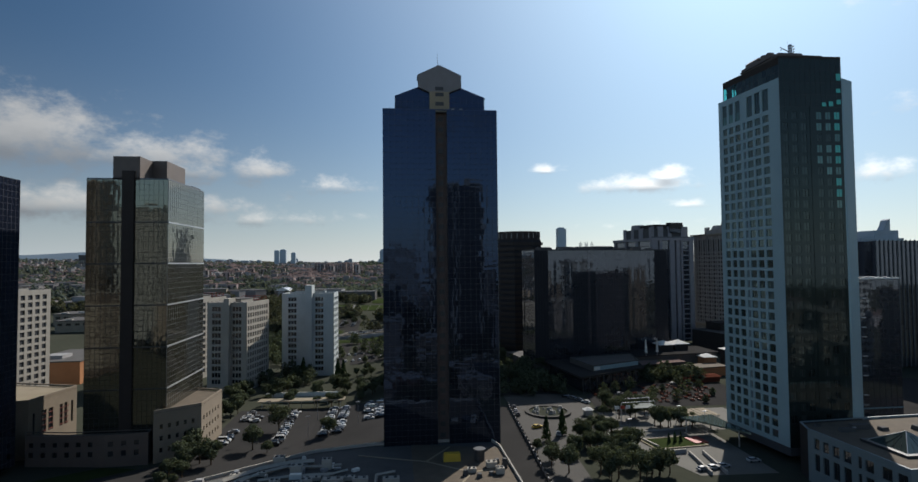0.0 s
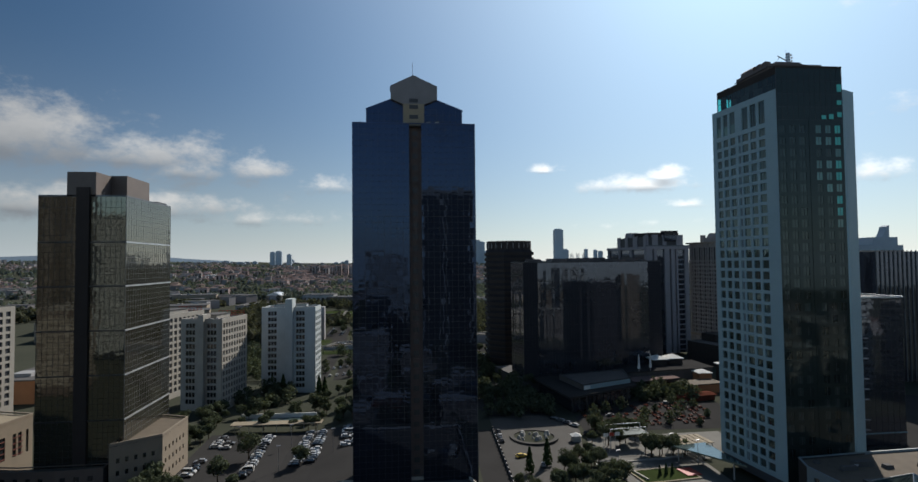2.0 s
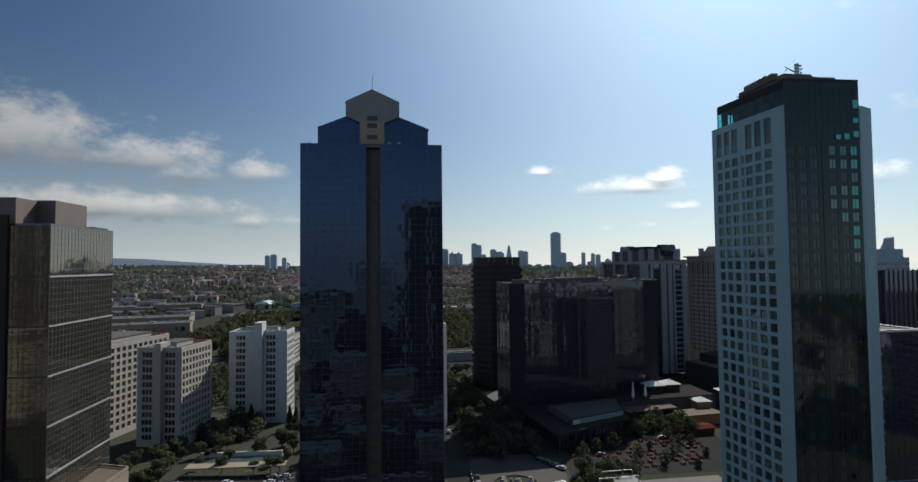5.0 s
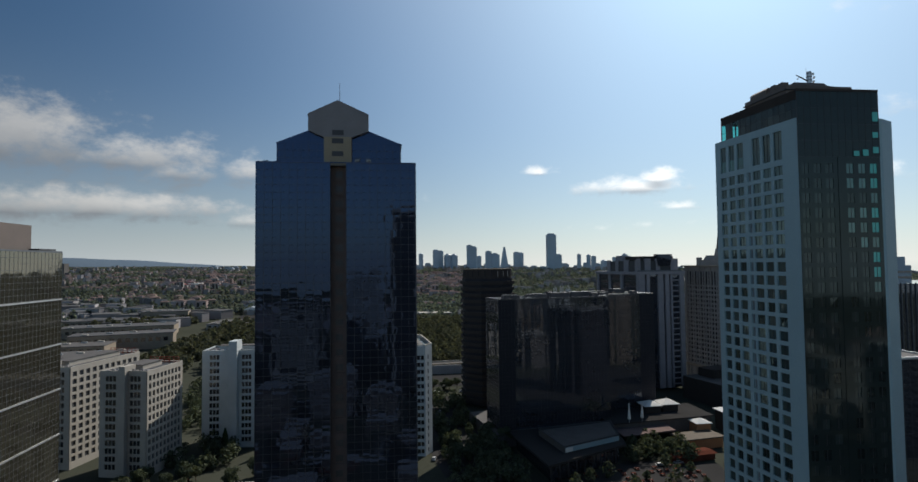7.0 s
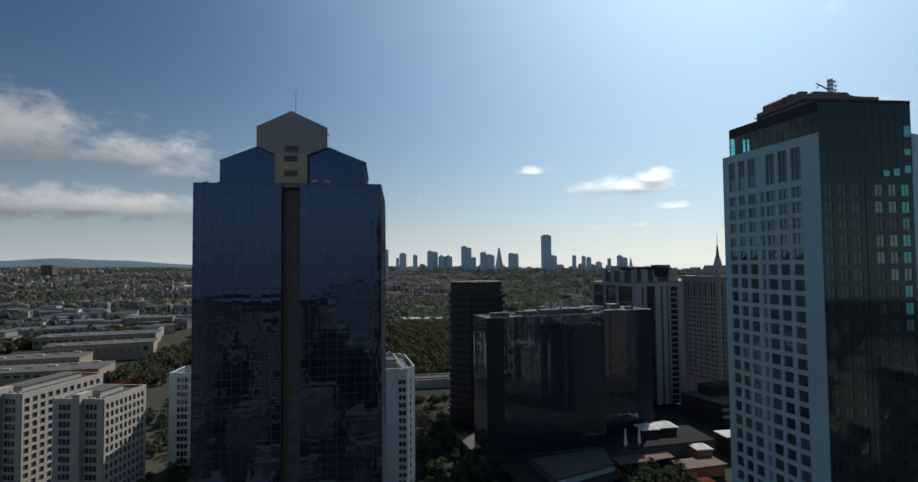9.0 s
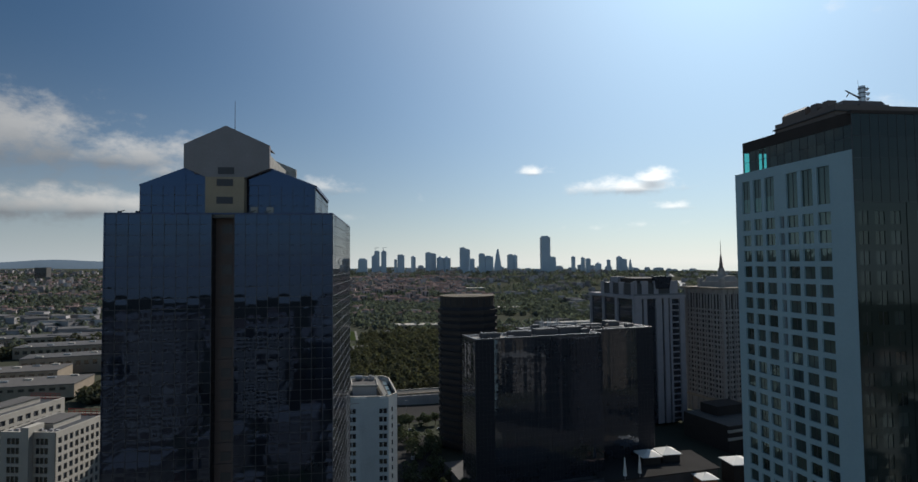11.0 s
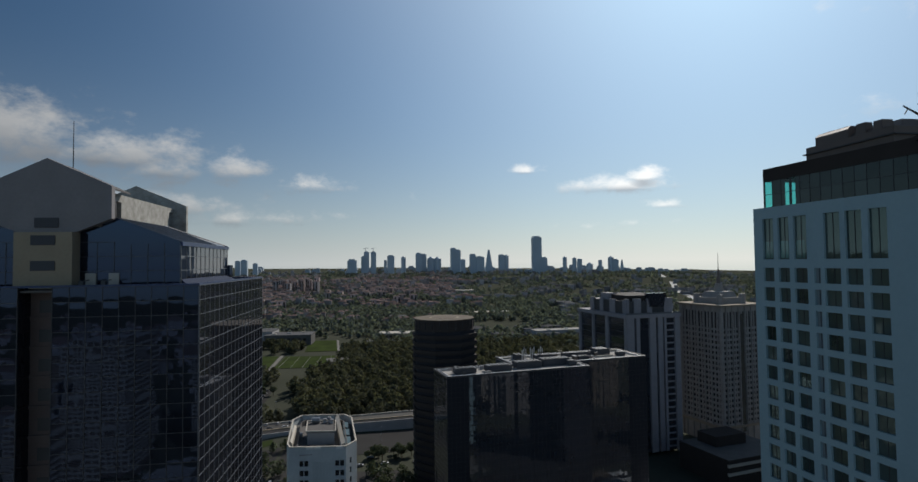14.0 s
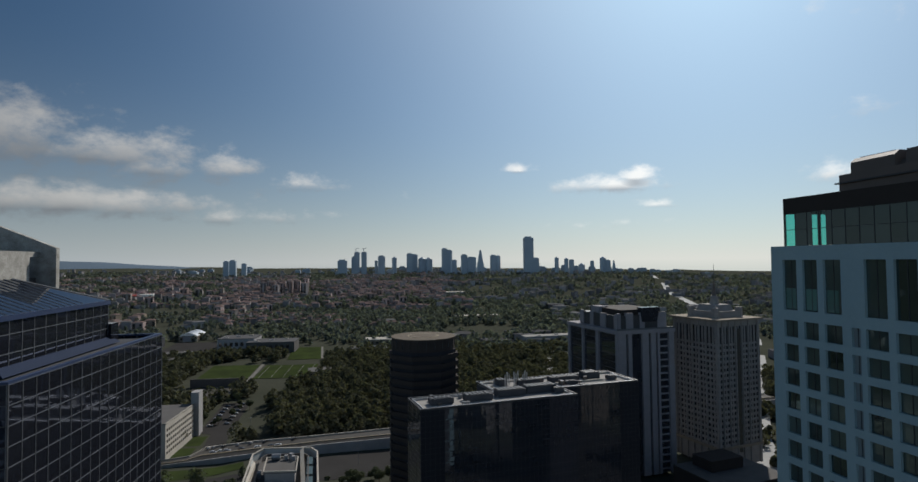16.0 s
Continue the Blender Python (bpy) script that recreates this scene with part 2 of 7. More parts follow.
M = dict(
    asphalt=mat("asphalt", (0.052, 0.050, 0.049), (0.038, 0.037, 0.036), 0.9, scale=0.06, fine=3),
    paving=mat("paving", (0.078, 0.073, 0.067), (0.055, 0.052, 0.048), 0.8, scale=0.1, fine=2),
    soil=mat("soil", (0.066, 0.068, 0.052), (0.046, 0.050, 0.038), 0.95, scale=0.02, fine=0.3),
    grass=mat("grass", (0.048, 0.066, 0.022), (0.026, 0.034, 0.016), 0.95, scale=0.06, fine=4, bump=0.4),
    pitch=mat("pitch", (0.035, 0.065, 0.018), (0.028, 0.052, 0.016), 0.95, scale=0.1, fine=4),
    blue_glass=glassy("blue_glass", (0.014, 0.016, 0.022), 1.74, (0.27, 0.42, 0.78)),
    blue_mirror=glassy("blue_mirror", (0.016, 0.02, 0.035), 3.0, (0.5, 0.7, 1.0), 0.03, 0.1),
    # darker copy of the white cladding, with the tower's shadow put into it
    low_clad=mat("dimmed_cladding", (0.19, 0.235, 0.25), (0.155, 0.195, 0.21), 0.55, scale=0.15, fine=1.5, bump=0.05),
    pale_paving=mat("pale_paving", (0.17, 0.162, 0.144), (0.125, 0.12, 0.108), 0.85, scale=0.12, fine=2),
    # road colour raised to stand for sun glinting on asphalt and cars
    far_road=mat("sunlit_road", (0.36, 0.36, 0.35), (0.27, 0.27, 0.265), 0.8, scale=0.02, fine=0.4),
    black_glass=glassy("black_glass", (0.044, 0.045, 0.053), 2.0, (0.74, 0.82, 0.96), 0.03, 0.2),
    bronze_glass=glassy("bronze_glass", (0.036, 0.034, 0.026), 2.2, (0.88, 0.86, 0.73), 0.03, 0.25),
    green_glass=glassy("green_glass", (0.052, 0.070, 0.065), 1.9, (0.65, 0.95, 0.95), 0.03, 0.15, rnd=0.6),
    front_glass=glassy("dark_green_glass", (0.026, 0.035, 0.033), 1.45, (0.7, 0.9, 0.95), 0.05, 0.15),
    front_pane=glassy("curtained_pane", (0.030, 0.040, 0.038), 1.6, (0.75, 0.95, 0.95), 0.04, 0.2, rnd=0.55),
    strip=mat("brown_ribbed_concrete", (0.135, 0.108, 0.1), (0.10, 0.08, 0.075), 0.85, scale=0.3, fine=3),
    deck=mat("tan_deck", (0.15, 0.122, 0.092), (0.1, 0.083, 0.066), 0.85, scale=0.3, fine=3),
    dull_glass=mat("dull_green_glass", (0.06, 0.09, 0.085), (0.045, 0.07, 0.065), 0.3, bump=0, ior=1.5),
    # opaque bright green: daylight seen through glass put into the colour
    lit_green=mat("lit_green", (0.10, 0.55, 0.48), (0.08, 0.45, 0.4), 0.05, bump=0, ior=1.5),
    # weaker version of the same, daylight mixed into a dark pane's colour
    pale_pane=glassy("half_lit_green_pane", (0.10, 0.22, 0.20), 1.9, (0.75, 0.95, 0.95), 0.05, 0.2, rnd=0.4),
    pane=glassy("pane", (0.03, 0.032, 0.036), 1.8, (0.9, 0.95, 1.0), 0.04, 0.1),
    mullion=mat("mullion", (0.14, 0.15, 0.165), (0.10, 0.108, 0.12), 0.45, 0.5, bump=0),
    panel=mat("dark_panel", (0.036, 0.036, 0.042), (0.028, 0.028, 0.034), 0.85, bump=0.05),
    blue_sheet=mat("blue_sheet_metal", (0.014, 0.024, 0.055), (0.01, 0.02, 0.045), 0.8, bump=0),
    dark_frame=mat("dark_frame", (0.055, 0.057, 0.062), (0.042, 0.044, 0.048), 0.5, 0.3, bump=0),
    blue_metal=mat("blue_metal", (0.022, 0.042, 0.11), (0.018, 0.034, 0.085), 0.4, 0.3, bump=0),
    silver=mat("silver", (0.55, 0.56, 0.58), (0.42, 0.43, 0.45), 0.4, 0.7, bump=0.05),
    dark_brown=mat("dark_brown_cladding", (0.05, 0.042, 0.039), (0.04, 0.034, 0.031), 0.8, scale=0.3),
    # hill colour holds the blue of the haze before it
    hill=mat("hazed_hill", (0.14, 0.185, 0.235), (0.115, 0.155, 0.195), 0.95, scale=0.002, fine=0.02, bump=0),
    core=mat("core", (0.08, 0.083, 0.09), (0.06, 0.063, 0.07), 0.8, bump=0),
    beige=mat("beige_concrete", (0.30, 0.255, 0.185), (0.24, 0.2, 0.145), 0.85, scale=0.2, fine=2.5),
    grey_conc=mat("grey_concrete", (0.34, 0.33, 0.33), (0.26, 0.26, 0.26), 0.85, scale=0.2, fine=2.5),
    crown_conc=mat("weathered_grey_concrete", (0.23, 0.22, 0.225), (0.18, 0.172, 0.176), 0.85, scale=0.25, fine=2.5),
    stained=mat("stained_concrete", (0.46, 0.45, 0.42), (0.2, 0.19, 0.17), 0.9, scale=0.9, fine=5, bump=0.4),
    brown=mat("brown_cladding", (0.13, 0.10, 0.085), (0.10, 0.08, 0.07), 0.6, scale=0.3),
    white=mat("white_cladding", (0.285, 0.40, 0.435), (0.24, 0.345, 0.38), 0.5, scale=0.12, fine=1.5, bump=0.05),
    whitewash=mat("white_render", (0.43, 0.40, 0.35), (0.33, 0.31, 0.275), 0.85, scale=0.15, fine=2),
    cream=mat("cream_render", (0.29, 0.24, 0.185), (0.22, 0.185, 0.145), 0.85, scale=0.2, fine=2),
    pilaster=mat("pink_granite", (0.29, 0.272, 0.285), (0.235, 0.22, 0.23), 0.8, scale=0.3, fine=3),
    tan=mat("tan_stone", (0.31, 0.285, 0.265), (0.23, 0.21, 0.195), 0.8, scale=0.3, fine=3),
    gravel=mat("roof_gravel", (0.40, 0.385, 0.36), (0.26, 0.25, 0.235), 0.95, scale=0.15, fine=4, bump=0.4),
    far_roof=mat("far_flat_roof", (0.12, 0.12, 0.122), (0.085, 0.085, 0.088), 0.95, scale=0.02, fine=0.3, bump=0, rnd=0.4, island=True),
    # white render with mirrored sunlight and blue shade put into its tint
    bluewhite=mat("light_tinted_render", (0.50, 0.54, 0.54), (0.38, 0.41, 0.415), 0.7, scale=0.12, fine=1.2),
    dark_roof=mat("dark_roofing", (0.12, 0.114, 0.11), (0.085, 0.081, 0.078), 0.85, scale=0.2, fine=3),
    zinc=mat("zinc_roofing", (0.30, 0.31, 0.32), (0.22, 0.23, 0.24), 0.42, 0.5, scale=0.3, fine=2),
    tile=mat("red_roof_tile", (0.20, 0.145, 0.132), (0.145, 0.108, 0.098), 0.9, scale=0.3, fine=3, rnd=0.4, island=True),
    terracotta=mat("terracotta", (0.13, 0.046, 0.032), (0.085, 0.032, 0.022), 0.9, scale=0.4, fine=3),
    canvas=mat("white_canvas", (0.75, 0.74, 0.7), (0.65, 0.64, 0.6), 0.8, bump=0.05),
    orange=mat("orange_render", (0.42, 0.2, 0.1), (0.34, 0.16, 0.08), 0.85),
    grille_red=mat("dull_red_paint", (0.2, 0.06, 0.045), (0.15, 0.045, 0.035), 0.7),
    red=mat("red_paint", (0.42, 0.05, 0.03), (0.32, 0.04, 0.025), 0.6),
    yellow=mat("yellow_paint", (0.55, 0.36, 0.03), (0.45, 0.3, 0.03), 0.6),
    bark=mat("bark", (0.12, 0.085, 0.06), (0.07, 0.05, 0.035), 0.95, scale=1.0, fine=8, bump=0.6),
    leaf=foliage("leaf", (0.095, 0.110, 0.072), (0.060, 0.072, 0.048), 0.24),
    forest=foliage("forest_leaf", (0.098, 0.098, 0.068), (0.062, 0.068, 0.050), 0.34),
    # distant leaves: blue haze put into the colour, paler than near foliage
    hazed_leaf=foliage("hazed_leaf", (0.128, 0.146, 0.142), (0.096, 0.112, 0.110), 0.42),
    cypress=foliage("cypress_leaf", (0.045, 0.07, 0.03), (0.03, 0.048, 0.022), 0.25),
    house=mat("house_wall", (0.31, 0.292, 0.292), (0.225, 0.212, 0.212), 0.9, scale=0.01, fine=0.2, bump=0, rnd=0.45, island=True),
    # skyline materials: the blue-grey haze of distance is put into the base colour
    hazed_glass=mat("hazed_glass", (0.40, 0.47, 0.53), (0.33, 0.39, 0.45), 0.6, scale=0.02, fine=0.2, bump=0),
    hazed_conc=mat("hazed_concrete", (0.34, 0.39, 0.44), (0.28, 0.33, 0.38), 0.75, scale=0.02, fine=0.2, bump=0),
    tyre=mat("rubber", (0.02, 0.02, 0.02), None, 0.85, bump=0),
    lamp_metal=mat("lamp_metal", (0.3, 0.3, 0.31), None, 0.5, 0.6, bump=0),
    rose=mat("rose_render", (0.40, 0.32, 0.305), (0.31, 0.25, 0.235), 0.9, scale=0.05, fine=0.6, bump=0, rnd=0.5),
    line=mat("road_paint", (0.62, 0.62, 0.6), (0.5, 0.5, 0.48), 0.8, bump=0),
    water=mat("water", (0.02, 0.04, 0.045), None, 0.06, bump=0.2, ior=1.33),
)

see = M["lit_green"].copy()
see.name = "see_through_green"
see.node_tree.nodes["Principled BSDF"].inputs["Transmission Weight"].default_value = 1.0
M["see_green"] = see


# ---- building blocks ----
class Mesh:
    """Gathers boxes, prisms and quads into one mesh."""

    def __init__(self):
        self.v, self.f = [], []

    def add(self, vs, fs):
        o = len(self.v)
        self.v += [tuple(p) for p in vs]
        self.f += [tuple(i + o for i in f) for f in fs]
        return self

    def box(self, x0, x1, y0, y1, z0, z1):
        return self.add([(x0, y0, z0), (x1, y0, z0), (x1, y1, z0), (x0, y1, z0), (x0, y0, z1), (x1, y0, z1), (x1, y1, z1), (x0, y1, z1)],
                        [(3, 2, 1, 0), (4, 5, 6, 7), (0, 1, 5, 4), (1, 2, 6, 5), (2, 3, 7, 6), (3, 0, 4, 7)])

    def prism(self, poly, z0, z1, top=None):
        n = len(poly)
        top = top or poly
        vs = [(x, y, z0) for x, y in poly] + [(x, y, z1) for x, y in top]
        return self.add(vs, [tuple(reversed(range(n))), tuple(range(n, 2 * n))] + [(i, (i + 1) % n, n + (i + 1) % n, n + i) for i in range(n)])

    def profile(self, poly, y0, y1):
        """An upright outline in x and z, drawn out from y0 to y1."""
        n = len(poly)
        vs = [(x, y0, z) for x, z in poly] + [(x, y1, z) for x, z in poly]
        return self.add(vs, [tuple(range(n)), tuple(reversed(range(n, 2 * n)))] + [((i + 1) % n, i, n + i, n + (i + 1) % n) for i in range(n)])

    def bar(self, a, b, r, sides=6):
        a, b = Vector(a), Vector(b)
        q = (b - a).to_track_quat("Z", "Y")
        ra, rb = r if isinstance(r, tuple) else (r, r)
        ring = [Vector((math.cos(2 * math.pi * k / sides), math.sin(2 * math.pi * k / sides), 0)) for k in range(sides)]
        vs = [a + q @ (p * ra) for p in ring] + [b + q @ (p * rb) for p in ring]
        return self.add(vs, [tuple(reversed(range(sides))), tuple(range(sides, 2 * sides))] + [(i, (i + 1) % sides, sides + (i + 1) % sides, sides + i) for i in range(sides)])

    def weld(self):
        """Joins corners that lie in one place."""
        seen, order, idx = {}, [], []
        for p in self.v:
            k = tuple(round(c, 3) for c in p)
            if k not in seen:
                seen[k] = len(order)
                order.append(p)
            idx.append(seen[k])
        self.v, self.f = order, [tuple(idx[i] for i in f) for f in self.f]
        return self

    def data(self, name, material, smooth=False):
        me = bpy.data.meshes.new(name)
        me.from_pydata(self.v, [], self.f)
        me.materials.append(material)
        if smooth:
            me.polygons.foreach_set("use_smooth", [True] * len(me.polygons))
        me.update()
        return me


def part(name, mesh, material, parent=None, label="", smooth=False, m=None):
    ob = new(name, mesh if isinstance(mesh, bpy.types.Mesh) else mesh.data(name, material, smooth))
    ob.parent = parent
    if m is not None:
        ob.matrix_basis = m
    return tagged(ob, label)


def thing(name, label, category, m=None, group="", kind=""):
    ob = new(name)
    ob.empty_display_size = 0.5
    if m is not None:
        ob.matrix_basis = m
    return tagged(ob, label, category, group, kind)


def rect(x0, y0, x1, y1):
    return [(x0, y0), (x1, y0), (x1, y1), (x0, y1)]


def turned(x, y, deg, u, v):
    """The corners of a rectangle u by v whose near left corner is at x, y."""
    c, s = math.cos(radians(deg)), math.sin(radians(deg))
    return [(x + c * a - s * b, y + s * a + c * b) for a, b in ((0, 0), (u, 0), (u, v), (0, v))]


def inset(poly, d):
    cx, cy = sum(p[0] for p in poly) / len(poly), sum(p[1] for p in poly) / len(poly)
    out = []
    n = len(poly)
    for i in range(n):
        p0, p1, p2 = Vector(poly[i - 1]), Vector(poly[i]), Vector(poly[(i + 1) % n])
        a, b = (p1 - p0).normalized(), (p2 - p1).normalized()
        na, nb = Vector((-a.y, a.x)), Vector((-b.y, b.x))
        k = (na + nb) / max(1 + na.dot(nb), 0.2)
        out.append(tuple(p1 + k * d))
    return out


def wall_frame(p0, p1):
    a, b = Vector((*p0, 0)), Vector((*p1, 0))
    u = (b - a).normalized()
    return a, u, Vector((u.y, -u.x, 0)), (b - a).length


rng = random.Random(7)


def pillow(w, h, bulge, n=4):
    """A pane in its own x and z, facing -y, bulging a little, with its edges turned back."""
    me = Mesh()
    vs = [((i / n - 0.5) * w, -bulge * (1 - (2 * i / n - 1) ** 2) * (1 - (2 * j / n - 1) ** 2), (j / n - 0.5) * h) for j in range(n + 1) for i in range(n + 1)]
    fs = [(j * (n + 1) + i, j * (n + 1) + i + 1, (j + 1) * (n + 1) + i + 1, (j + 1) * (n + 1) + i) for j in range(n) for i in range(n)]
    me.add(vs, fs)
    return me


def curtain(parent, p0, p1, z0, z1, cols, rows, glass, frame_mat, tilt=0.12, bulge=0.004, gap=0.05, single=None, bars=True, proud=0.05, sway=0.0, gone=None, names=("glass_pane", "mullion", "rail")):
    """A curtain wall between two plan points: panes (some single, by single(col, row)), mullions and rails in front of the core."""
    a, u, nrm, length = wall_frame(p0, p1)
    w, h = length / cols, (z1 - z0) / rows
    me = pillow(w - gap, h - gap, bulge)
    kinds = [pillow(w - gap, h - gap, bulge * k) for k in (-.25, .2, .35, .5, .7, 1.0)]
    bases = [k.data(names[0], glass, True) for k in kinds]
    turn = Matrix((u, -nrm, Vector((0, 0, 1)))).transposed().to_4x4()
    rest_v, rest_f = [], []
    pvs = [np.array(k.v) for k in kinds]
    lean = [rng.gauss(0, sway) if sway else 0.0 for _ in range(cols)]
    for j in range(rows):
        for i in range(cols):
            if gone and gone(i, j):
                continue
            c = a + u * ((i + 0.5) * w) + Vector((0, 0, z0 + (j + 0.5) * h))
            m = Matrix.Translation(c) @ turn @ pose(0, 0, 0, rng.gauss(0, tilt), 0, lean[i] + rng.gauss(0, tilt))
            if single and single(i, j):
                part(names[0], rng.choice(bases), None, parent, m=m)
            else:
                mm = np.array(m)
                o = len(rest_v)
                rest_v += (rng.choice(pvs) @ mm[:3, :3].T + mm[:3, 3]).tolist()
                rest_f += [tuple(k + o for k in f) for f in me.f]
    if rest_f:
        tagged(part(names[0] + "s", Mesh().add(rest_v, rest_f), glass, parent, smooth=True), kind="stuff")
    if bars:
        one = Mesh() if bars == "joined" else None
        for i in range(cols + 1):
            mb = one or Mesh()
            c = a + u * (i * w)
            q = 0.04
            pts = [c - u * q + nrm * proud, c + u * q + nrm * proud, c + u * q - nrm * 0.12, c - u * q - nrm * 0.12]
            mb.prism([(p.x, p.y) for p in pts], z0, z1)
            if not one:
                part(names[1], mb, frame_mat, parent)
        for j in range(rows + 1):
            mb = one or Mesh()
            z = z0 + j * h
            e = a + u * length
            pts = [a + nrm * (proud - 0.01), e + nrm * (proud - 0.01), e - nrm * 0.12, a - nrm * 0.12]
            mb.prism([(p.x, p.y) for p in pts], z - 0.04, z + 0.04)
            if not one:
                part(names[2], mb, frame_mat, parent)
        if one:
            tagged(part("mullion_grid", one, frame_mat, parent), kind="stuff")


def pierced(parent, p0, p1, z0, z1, cols, rows, wall_mat, glass, depth=0.35, skip=None, name="wall", win="window", joined=False, bar_mat=None):
    """A wall with real openings at cols x rows (spans along the wall and up), reveals and set-back panes."""
    a, u, nrm, length = wall_frame(p0, p1)
    us = sorted({0, length, *[c for s in cols for c in s]})
    zs = sorted({z0, z1, *[r for s in rows for r in s]})
    cset, rset = {c[0] for c in cols}, {r[0] for r in rows}

    def pt(s, z, d=0.0):
        p = a + u * s - nrm * d
        return (p.x, p.y, z)
    wall, glassm = Mesh(), Mesh()
    k = 0
    for s0, s1 in zip(us, us[1:]):
        for q0, q1 in zip(zs, zs[1:]):
            if s0 in cset and q0 in rset and not (skip and skip(s0, q0)):
                c = [pt(s0, q0), pt(s1, q0), pt(s1, q1), pt(s0, q1)]
                d = [pt(s0, q0, depth), pt(s1, q0, depth), pt(s1, q1, depth), pt(s0, q1, depth)]
                wall.add(c + d, [(0, 1, 5, 4), (1, 2, 6, 5), (2, 3, 7, 6), (3, 0, 4, 7)])
                pane_mat = glass(s0, q0) if callable(glass) else glass
                g = Mesh() if not joined else glassm
                t1, t2 = rng.gauss(0, 0.006), rng.gauss(0, 0.006)
                e = 0.04
                g.add([pt(s0 - e, q0 - e, depth - 0.03 + t1), pt(s1 + e, q0 - e, depth - 0.03 - t1 + t2), pt(s1 + e, q1 + e, depth - 0.03), pt(s0 - e, q1 + e, depth - 0.03 + t2),
                       pt(s0 - e, q0 - e, depth + 0.05), pt(s1 + e, q0 - e, depth + 0.05), pt(s1 + e, q1 + e, depth + 0.05), pt(s0 - e, q1 + e, depth + 0.05)],
                      [(0, 1, 2, 3), (7, 6, 5, 4), (0, 4, 5, 1), (1, 5, 6, 2), (2, 6, 7, 3), (3, 7, 4, 0)])
                if not joined:
                    w = part(win, g, pane_mat, parent)
                    if bar_mat:
                        b = Mesh()
                        mid = s0 + (s1 - s0) * 0.5
                        p, q = a + u * (mid - 0.04) - nrm * (depth - 0.1), a + u * (mid + 0.04) - nrm * (depth - 0.1)
                        r, t = q - nrm * 0.1, p - nrm * 0.1
                        b.prism([(p.x, p.y), (q.x, q.y), (r.x, r.y), (t.x, t.y)], q0, q1)
                        part("glazing_bar", b, bar_mat, w)
            else:
                wall.add([pt(s0, q0), pt(s1, q0), pt(s1, q1), pt(s0, q1)], [(0, 1, 2, 3)])
    # the top and the ends of the wall
    wall.add([pt(0, z1), pt(length, z1), pt(length, z1, depth), pt(0, z1, depth)], [(0, 1, 2, 3)])
    wall.add([pt(0, z0), pt(0, z1), pt(0, z1, depth), pt(0, z0, depth)], [(0, 1, 2, 3)])
    wall.add([pt(length, z0), pt(length, z1), pt(length, z1, depth), pt(length, z0, depth)], [(3, 2, 1, 0)])
    part(name, wall.weld(), wall_mat, parent)
    if joined and glassm.f:
        tagged(part(win + "s", glassm, glass, parent), kind="stuff")


def spans(start, pitch, width, count):
    return [(start + i * pitch, start + i * pitch + width) for i in range(count)]


def parapet(parent, poly, z, h, w, material, name="parapet"):
    inner = inset(poly, w)
    n = len(poly)
    me = Mesh()
    vs = [(x, y, z) for x, y in poly] + [(x, y, z + h) for x, y in poly] + [(x, y, z + h) for x, y in inner] + [(x, y, z) for x, y in inner]
    fs = []
    for i in range(n):
        j = (i + 1) % n
        fs += [(i, j, n + j, n + i), (n + i, n + j, 2 * n + j, 2 * n + i), (2 * n + i, 2 * n + j, 3 * n + j, 3 * n + i)]
    part(name, me.add(vs, fs), material, parent)


def smooth01(t):
    t = min(max(t, 0.0), 1.0)
    return t * t * (3 - 2 * t)


def ground_z(x, y):
    """The lie of the land: lower to the left, flat in the middle, rising to far ridges."""
    z = -5.0 * smooth01((12 - x) / 45) * smooth01((900 - y) / 400)
    d = math.hypot(x, y)
    if y > 600:
        a = math.degrees(math.atan2(x, y))
        ridge = 30 + 24 * smooth01((a + 8) / 14) + 10 * noise.noise((x * 0.0011, y * 0.0011, 3.0)) + 6 * noise.noise((x * 0.004, y * 0.004, 5.0))
        z += ridge * smooth01((d - 1300) / 1900)
        z += 6 * noise.noise((x * 0.004, y * 0.004, 1.0)) * smooth01((d - 800) / 500)
    return z


# ---- ground ----
def axis(lo, hi, near, step, grow):
    out, s, p = [0.0], step, 0.0
    while p < hi:
        s = step if p < near else s * grow
        p += s
        out.append(p)
    s, p = step, 0.0
    while p > lo:
        s = step if -p < near else s * grow
        p -= s
        out.insert(0, p)
    return out


gx, gy = axis(-4800, 4800, 260, 12, 1.07), axis(-1500, 4900, 900, 12, 1.05)
gm = Mesh()
gm.v = [(x, y, ground_z(x, y)) for y in gy for x in gx]
nx = len(gx)
gm.f = [(j * nx + i, j * nx + i + 1, (j + 1) * nx + i + 1, (j + 1) * nx + i) for j in range(len(gy) - 1) for i in range(nx - 1)]
tagged(part("ground", gm, M["soil"], smooth=True), "wide dark green and brown land of a city valley", "ground", kind="structure")


